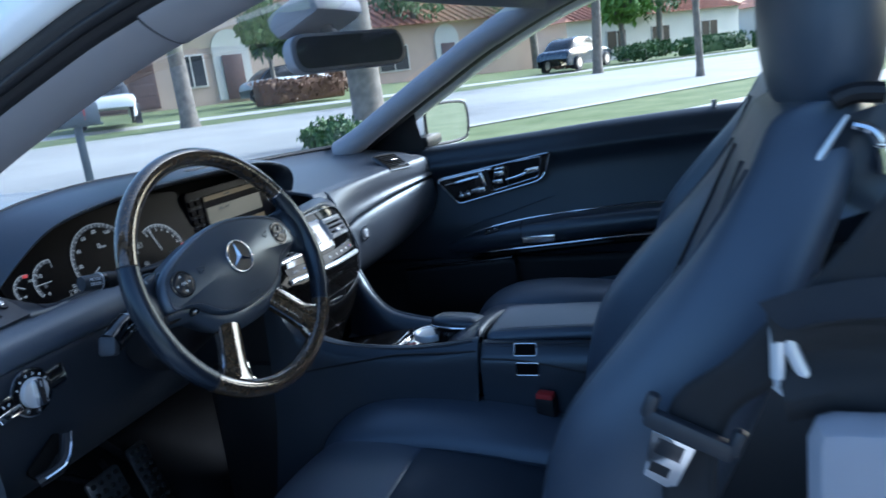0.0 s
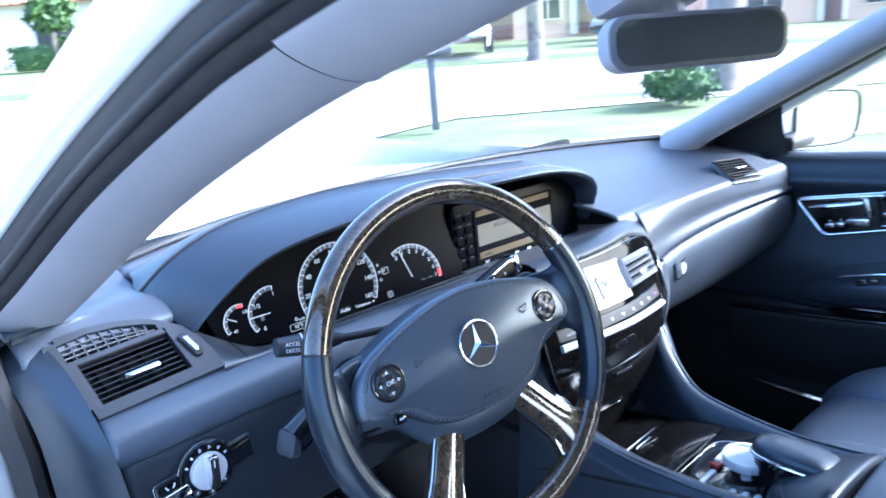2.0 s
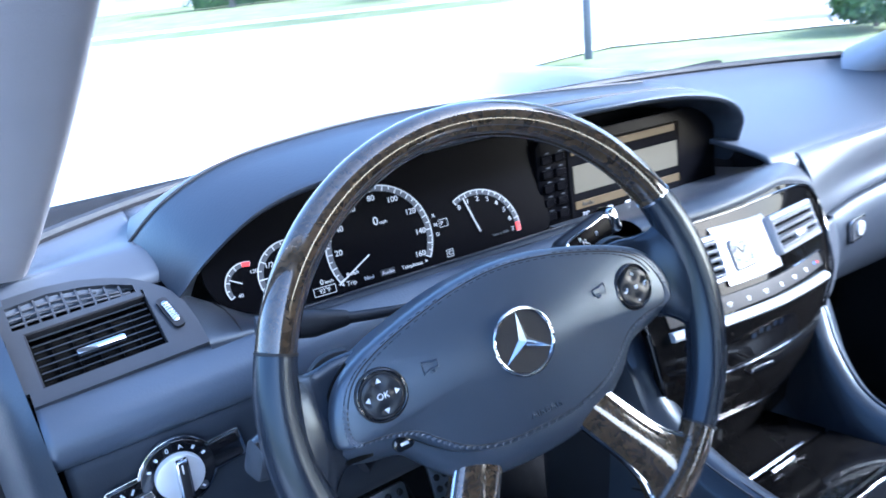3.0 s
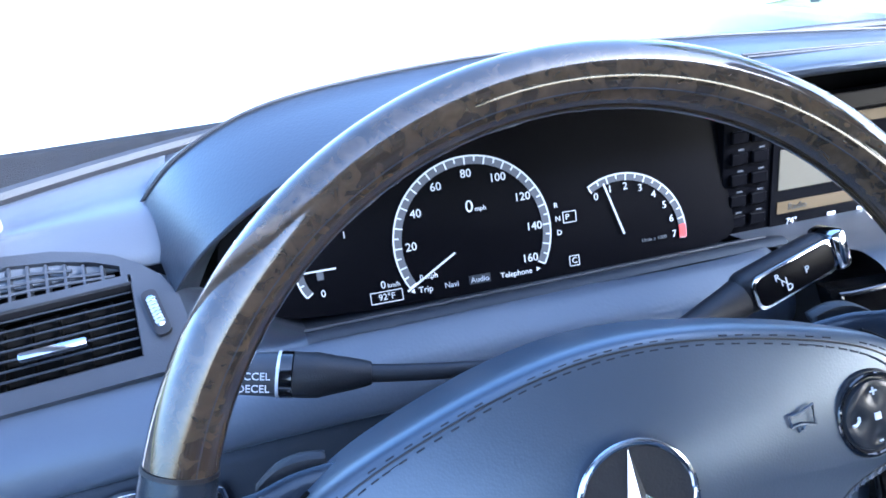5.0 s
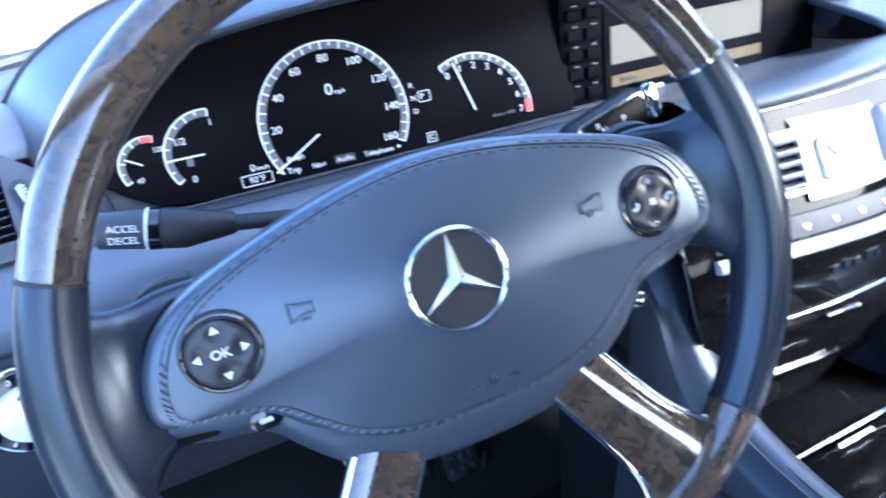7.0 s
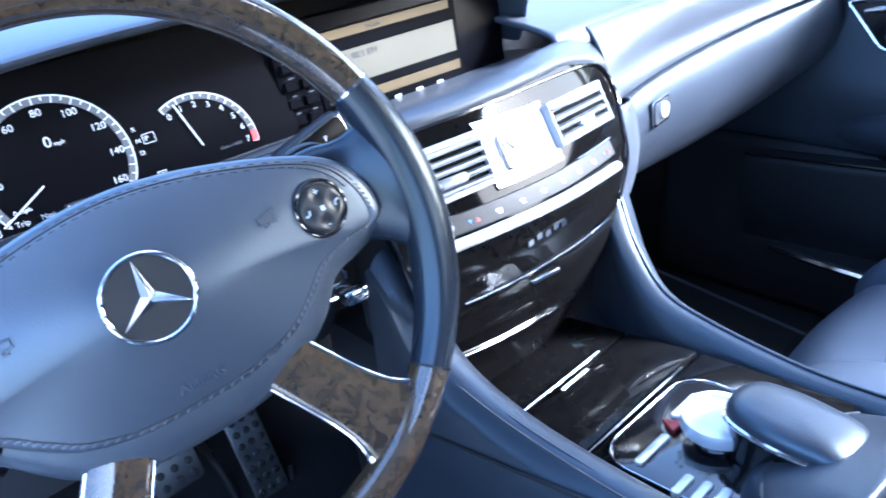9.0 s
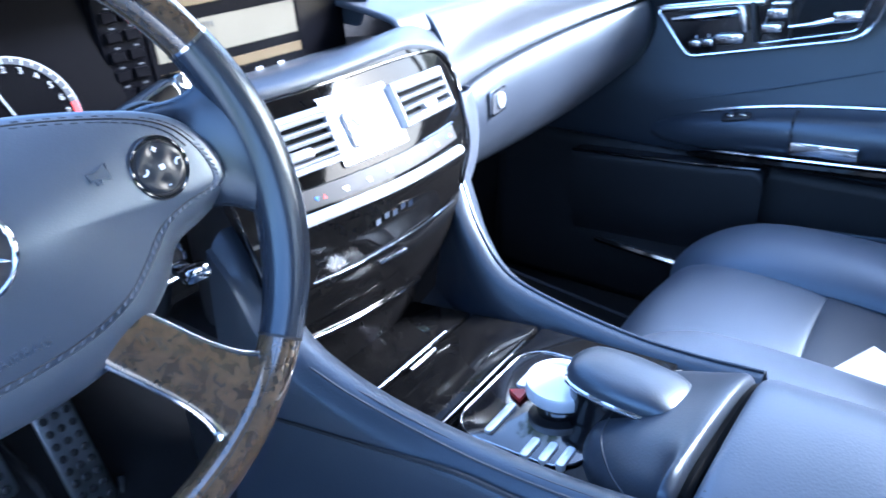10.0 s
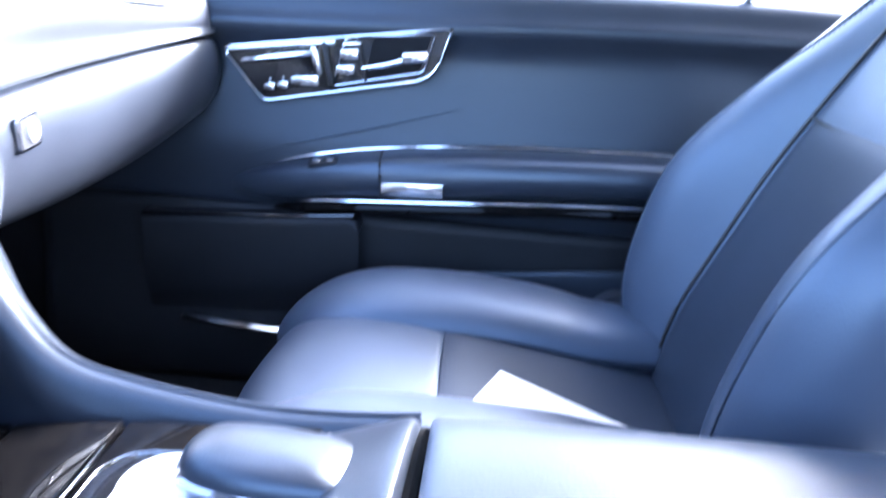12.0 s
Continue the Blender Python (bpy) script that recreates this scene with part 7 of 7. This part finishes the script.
def tree(at, height, trunk_r, crown_r, seed, leaf=LEAF, count=1400, crown_z=None, label="street tree with grey trunk and leafy crown"):
    rng = random.Random(seed)
    t = thing("tree", at, label, "tree", "street trees")
    at = Vector(at)
    fork = at + Vector((rng.uniform(-0.2, 0.2), rng.uniform(-0.2, 0.2), height * 0.45))
    b = tube(crom([at - Vector((0, 0, 0.15)), at + Vector((0, 0, 0.25)), at.lerp(fork, 0.6), fork], 4), lambda s: trunk_r * (1.35 - 0.6 * min(1, 3 * s) * 0.6 - 0.3 * s), 12)
    for k in range(5):
        a = 2 * math.pi * k / 5 + rng.uniform(-0.4, 0.4)
        e = fork + Vector((math.cos(a) * crown_r * 0.6, math.sin(a) * crown_r * 0.6, height * rng.uniform(0.2, 0.4)))
        tube(crom([fork - Vector((0, 0, 0.2)), fork.lerp(e, 0.5) + Vector((0, 0, 0.2)), e], 4), lambda s: trunk_r * (0.55 - 0.42 * s), 8, bm=b)
    part("trunk", b, BARK, t)
    cz = crown_z or height * 0.75
    part("crown", leaf_cloud(at + Vector((0, 0, cz)), (crown_r, crown_r, height * 0.30), count, 0.22, seed), leaf, t, smooth=0)
    return t


def shrub(name, at, radii, seed, leaf=LEAF, count=900, size=0.09, label="rounded green garden shrub", category="shrub"):
    t = thing(name, at, label, category)
    part("stems", tube([Vector(at), Vector(at) + Vector((0, 0, radii[2]))], 0.04, 6), BARK, t)
    part("foliage", leaf_cloud(Vector(at) + Vector((0, 0, radii[2] * 0.9)), radii, count, size, seed), leaf, t, smooth=0)
    return t


def hedge(at, s_len, depth, height, seed, leaf=LEAF, label="clipped green hedge"):
    t = thing("hedge", at, label, "hedge", "hedges")
    rng = random.Random(seed)
    b = bmesh.new()
    for _ in range(int(260 * s_len)):
        c = Vector(at) + SD * rng.uniform(-s_len / 2, s_len / 2) + SN * rng.uniform(-depth / 2, depth / 2) + Vector((0, 0, height * (rng.random() ** 0.6) * (0.93 + 0.1 * noise.noise(Vector((rng.random() * 9, seed, 0))))))
        m = Matrix.Translation(c) @ Euler((rng.uniform(0, 6.3), rng.uniform(0, 6.3), rng.uniform(0, 6.3))).to_matrix().to_4x4()
        w = 0.11 * rng.uniform(0.6, 1.4)
        b.faces.new([b.verts.new(m @ Vector(q)) for q in ((-w, 0, 0), (0, -w * 0.5, 0.01), (w, 0, 0), (0, w * 0.5, 0.01))])
    part("foliage", b, leaf, t, smooth=0)
    part("core", box((s_len * 0.96, depth * 0.7, height * 0.85), Matrix.Translation(Vector(at) + Vector((0, 0, height * 0.43))) @ Matrix.Rotation(math.atan2(SD.y, SD.x), 4, "Z"), 0.1), leaf, t)
    return t


def mailbox(at):
    t = thing("mailbox", at, "slate grey mailbox on a square post", "mailbox")
    at = Vector(at)
    part("post", box((0.10, 0.10, 1.0), Matrix.Translation(at + Vector((0, 0, 0.5))) @ Matrix.Rotation(-0.69, 4, "Z"), 0.01), POST_GREY, t)
    m = Matrix.Translation(at + Vector((0, 0, 1.15))) @ Matrix.Rotation(-0.69 , 4, "Z")
    rows = [[m @ Vector((x * w, y, z)) for x, z in ((-0.13, -0.12), (-0.13, 0.06), (-0.09, 0.13), (0, 0.155), (0.09, 0.13), (0.13, 0.06), (0.13, -0.12))] for y, w in ((-0.28, 0.98), (-0.27, 1), (0.27, 1), (0.28, 0.98))]
    r2 = [[m @ Matrix.Rotation(math.pi / 2, 4, "Z") @ m.inverted() @ p for p in r] for r in rows]
    bx = part("box", loft(r2, 1, 2, close_v=True, caps=True), POST_GREY, t)
    part("platform", box((0.62, 0.20, 0.03), m @ pose(0, 0, -0.135), 0.005), POST_GREY, t)
    part("flag", box((0.02, 0.012, 0.16), m @ pose(0.10, -0.14, 0.02)), RED_PLASTIC, bx)
    for k in range(3):
        part("number_bar", box((0.05, 0.004, 0.05), m @ pose(-0.12 + 0.075 * k, -0.132, -0.02)), MARK, bx)


def parked_car(at, turn, paint, label):
    t = thing("parked_car", at, label, "car", "parked cars")
    m = Matrix.Translation(at) @ Matrix.Rotation(turn, 4, "Z")
    prof = ((-2.25, 0.72, 0.55), (-2.1, 0.80, 0.86), (-1.3, 0.86, 0.95), (0, 0.88, 0.92), (1.1, 0.86, 0.90), (2.0, 0.80, 0.74), (2.25, 0.70, 0.50))
    part("body", loft([[m @ Vector((x, -w, 0.25)), m @ Vector((x, -w * 1.02, 0.5)), m @ Vector((x, -w * 0.96, z)), m @ Vector((x, 0, z + 0.04)), m @ Vector((x, w * 0.96, z)), m @ Vector((x, w * 1.02, 0.5)), m @ Vector((x, w, 0.25))] for x, w, z in prof], 4, 3), paint, t)
    cab = part("cabin", loft([[m @ Vector((x, -w, 0.88)), m @ Vector((x, -w * 0.8, z)), m @ Vector((x, 0, z + 0.03)), m @ Vector((x, w * 0.8, z)), m @ Vector((x, w, 0.88))] for x, w, z in ((-1.9, 0.72, 0.90), (-1.2, 0.78, 1.36), (0.0, 0.80, 1.43), (0.5, 0.78, 1.33), (1.2, 0.72, 0.90))], 4, 3), CAR_GLASS, t, "dark window glass")
    part("roof", loft([[m @ Vector((x, y, z)) for y in (-0.6, -0.3, 0, 0.3, 0.6)] for x, z in ((-1.15, 1.39), (-0.5, 1.475), (0.1, 1.475), (0.45, 1.39))], 3, 3), paint, cab)
    for x in (-1.4, 1.35):
        for y in (-0.84, 0.84):
            wh = part("wheel", tube([m @ Vector((x, y - 0.1, 0.32)), m @ Vector((x, y + 0.1, 0.32))], 0.32, 20), RUBBER, t)
            part("hubcap", tube([m @ Vector((x, y - 0.11, 0.32)), m @ Vector((x, y + 0.11, 0.32))], 0.20, 16), ALU, wh)


def house(s, n, w, d, h, wall, label, garage=None, windows=(), roof_h=2.2, arch=None, z=0.0):
    """A house whose front faces the street; garage and windows by their offset along the front."""
    at = street(s, n, z)
    t = thing("house", at, label, "house", "houses")
    m = Matrix.Translation(at) @ Matrix.Rotation(math.atan2(SD.y, SD.x), 4, "Z")
    part("wall", box((w, d, h + 1), m @ pose(0, d / 2, h / 2 - 0.5)), wall, t)
    b = bmesh.new()
    e, o = 0.6, h
    v = [b.verts.new(m @ Vector(q)) for q in ((-w / 2 - e, -e, o), (w / 2 + e, -e, o), (w / 2 + e, d + e, o), (-w / 2 - e, d + e, o), (-w / 2 + d / 2, d / 2, o + roof_h), (w / 2 - d / 2, d / 2, o + roof_h))]
    for f in ((0, 1, 5, 4), (1, 2, 5), (2, 3, 4, 5), (3, 0, 4), (3, 2, 1, 0)):
        b.faces.new([v[i] for i in f])
    rf = part("roof", b, ROOF_TILE, t, "terracotta tiled hip roof", smooth=0)
    for k in range(int(w / 0.6)):
        x = -w / 2 + 0.6 * k + 0.3
        f = min(1, (min(x + w / 2, w / 2 - x) + e) / (d / 2 + e))
        part("tile_row", tube([m @ Vector((x, -e, o + 0.04)), m @ Vector((x, -e + (d / 2 + e) * f, o + 0.04 + roof_h * f))], 0.09, 6), ROOF_TILE, rf)
    if garage is not None:
        gd = part("garage_door", box((4.8, 0.08, 2.3), m @ pose(garage, -0.02, 1.15), 0.01), GARAGE, t, "brown panelled garage door")
        for i in range(4):
            for j in range(4):
                part("door_panel", box((1.05, 0.03, 0.46), m @ pose(garage - 1.8 + 1.2 * i, -0.07, 0.32 + 0.55 * j), 0.01, 1), GARAGE, gd)
    for x, zz, ww, hh in windows:
        wf = part("window", box((ww + 0.16, 0.10, hh + 0.16), m @ pose(x, -0.03, zz), 0.01), STUCCO_PALE, t)
        part("pane", box((ww, 0.05, hh), m @ pose(x, -0.07, zz)), WIN_DARK, wf)
        part("mullion", box((0.06, 0.04, hh), m @ pose(x, -0.10, zz)), STUCCO_PALE, wf)
    if arch is not None:
        part("entry_arch", prism([(-0.9, 0), (-0.9, 2.4)] + [(0.9 * math.cos(radians(a)), 2.4 + 0.9 * math.sin(radians(a))) for a in range(165, 0, -15)] + [(0.9, 2.4), (0.9, 0)], 0.12, m @ pose(arch, 0.02, 0, 90, 0, 0)), STUCCO_PALE, t)
        part("front_door", box((1.0, 0.08, 2.1), m @ pose(arch, -0.14, 1.05), 0.01), GARAGE, t)
    return t

def bearing(deg, dist):
    """A place on the ground at a compass bearing from the car's nose and a distance."""
    x, y = -1.0 + dist * math.sin(radians(deg)), -0.5 + dist * math.cos(radians(deg))
    s, n = x * SD.x + y * SD.y, x * SN.x + y * SN.y
    return Vector((x, y, rise(s, n)))


mailbox((6.5, 7.0, 0))
tree(bearing(90.9, 22.5), 6.5, 0.12, 2.0, 21, crown_z=6.0, count=900)
tree(bearing(66.0, 14.2), 13, 0.36, 4.5, 3, crown_z=11.0, count=2500)
shrub("bush", (9.85, 5.0, 0), (0.68, 0.68, 0.34), 5, count=2200, size=0.05)
tree((11.2, -2.3, 0), 9, 0.19, 2.8, 4, crown_z=8)
tree(bearing(52.7, 23), 9, 0.29, 3.2, 6, crown_z=8.0)
tree(bearing(83.6, 30), 8, 0.22, 3.5, 7, LEAF, crown_z=6.4)
tree(bearing(85.6, 46), 5, 0.2, 2.0, 8, LEAF_LIGHT, crown_z=3.2)
tree(bearing(88.0, 62), 10, 0.3, 4.5, 9, LEAF, crown_z=5.5)
tree(bearing(97, 50), 9, 0.3, 3.5, 10, LEAF, crown_z=6.5)
tree(bearing(79, 52), 9, 0.3, 4.0, 14, LEAF, crown_z=5.5)
tree(bearing(59.3, 33), 4.4, 0.12, 1.5, 11, LEAF, crown_z=3.0)
tree(bearing(70, 48), 10, 0.3, 4.5, 15, LEAF, crown_z=6.0)
tree(bearing(28, 48), 9, 0.3, 4.5, 12, LEAF, crown_z=4.5)
tree(bearing(19, 40), 4.0, 0.15, 1.3, 13, LEAF, crown_z=2.6, count=700)
shrub("bush", bearing(39.5, 32), (2.0, 2.0, 1.25), 31, count=2600, size=0.12, label="tall rounded green garden bush")
shrub("bush", bearing(35.8, 30), (1.6, 1.6, 1.9), 35, count=3000, size=0.12, label="tall dense green garden bush")
shrub("bush", bearing(33.0, 33), (1.8, 1.8, 0.9), 36, count=1800, size=0.12, label="broad leafy green garden bush")
shrub("bush", bearing(20.5, 40), (1.2, 1.2, 1.0), 37, count=900, size=0.16, label="spiky green garden plant")
shrub("bush", bearing(44.5, 34), (1.6, 1.6, 0.8), 32, count=1500, size=0.12, label="broad green garden bush")
shrub("bush", bearing(81.0, 38), (1.2, 1.2, 0.45), 33, LEAF_RED, count=900, size=0.1, label="low russet garden bush")
shrub("bush", bearing(87.0, 41), (2.2, 2.2, 0.55), 34, count=1500, size=0.12, label="low spreading green bush")
hedge(bearing(61.0, 30), 3.6, 1.5, 1.0, 1, LEAF_RED, "low russet clipped hedge")
hedge(bearing(27, 39), 16.0, 1.6, 1.2, 2, LEAF, "clipped green garden hedge")
hedge(bearing(91.6, 46), 5.0, 1.4, 1.0, 3, LEAF, "clipped green garden hedge")
hedge(bearing(95.6, 48), 3.0, 1.4, 1.0, 4, LEAF, "short clipped green garden hedge")
house(6, 35.5, 17, 9, 4.4, STUCCO, "pink stucco house with brown garage door and clay roof", garage=-1.5, windows=((2.6, 1.5, 1.2, 1.4),), arch=4.6)
house(26, 40, 15, 9, 3.4, STUCCO, "stucco house behind trees with clay tiled roof", windows=((-4, 1.5, 2, 1.4), (3, 1.5, 2, 1.4)), arch=0)
house(48, 42, 20, 9, 3.2, STUCCO_PALE, "low pale stucco house with tiled roof", windows=((-5, 1.5, 2, 1.4), (0, 1.5, 2, 1.4), (6, 1.5, 2, 1.4)))
house(78, 42, 20, 9, 3.2, STUCCO_PALE, "low pale stucco house with tiled roof", windows=((-5, 1.5, 2, 1.4), (5, 1.5, 2, 1.4)))
house(-23, 43, 22, 9, 3.2, STUCCO_PALE, "low pale stucco house with tiled roof", windows=((-5, 1.5, 2, 1.4), (0, 1.5, 2, 1.4), (6, 1.5, 2, 1.4)))
parked_car(bearing(47.4, 27), 0.75, WHITE_PAINT, "white saloon parked on the drive opposite")
parked_car(bearing(60.5, 34.5), -0.5, SILVER_PAINT, "pale silver car parked beside a hedge")
parked_car(bearing(82.0, 36), -0.35, DARK_PAINT, "dark car parked by the verge")
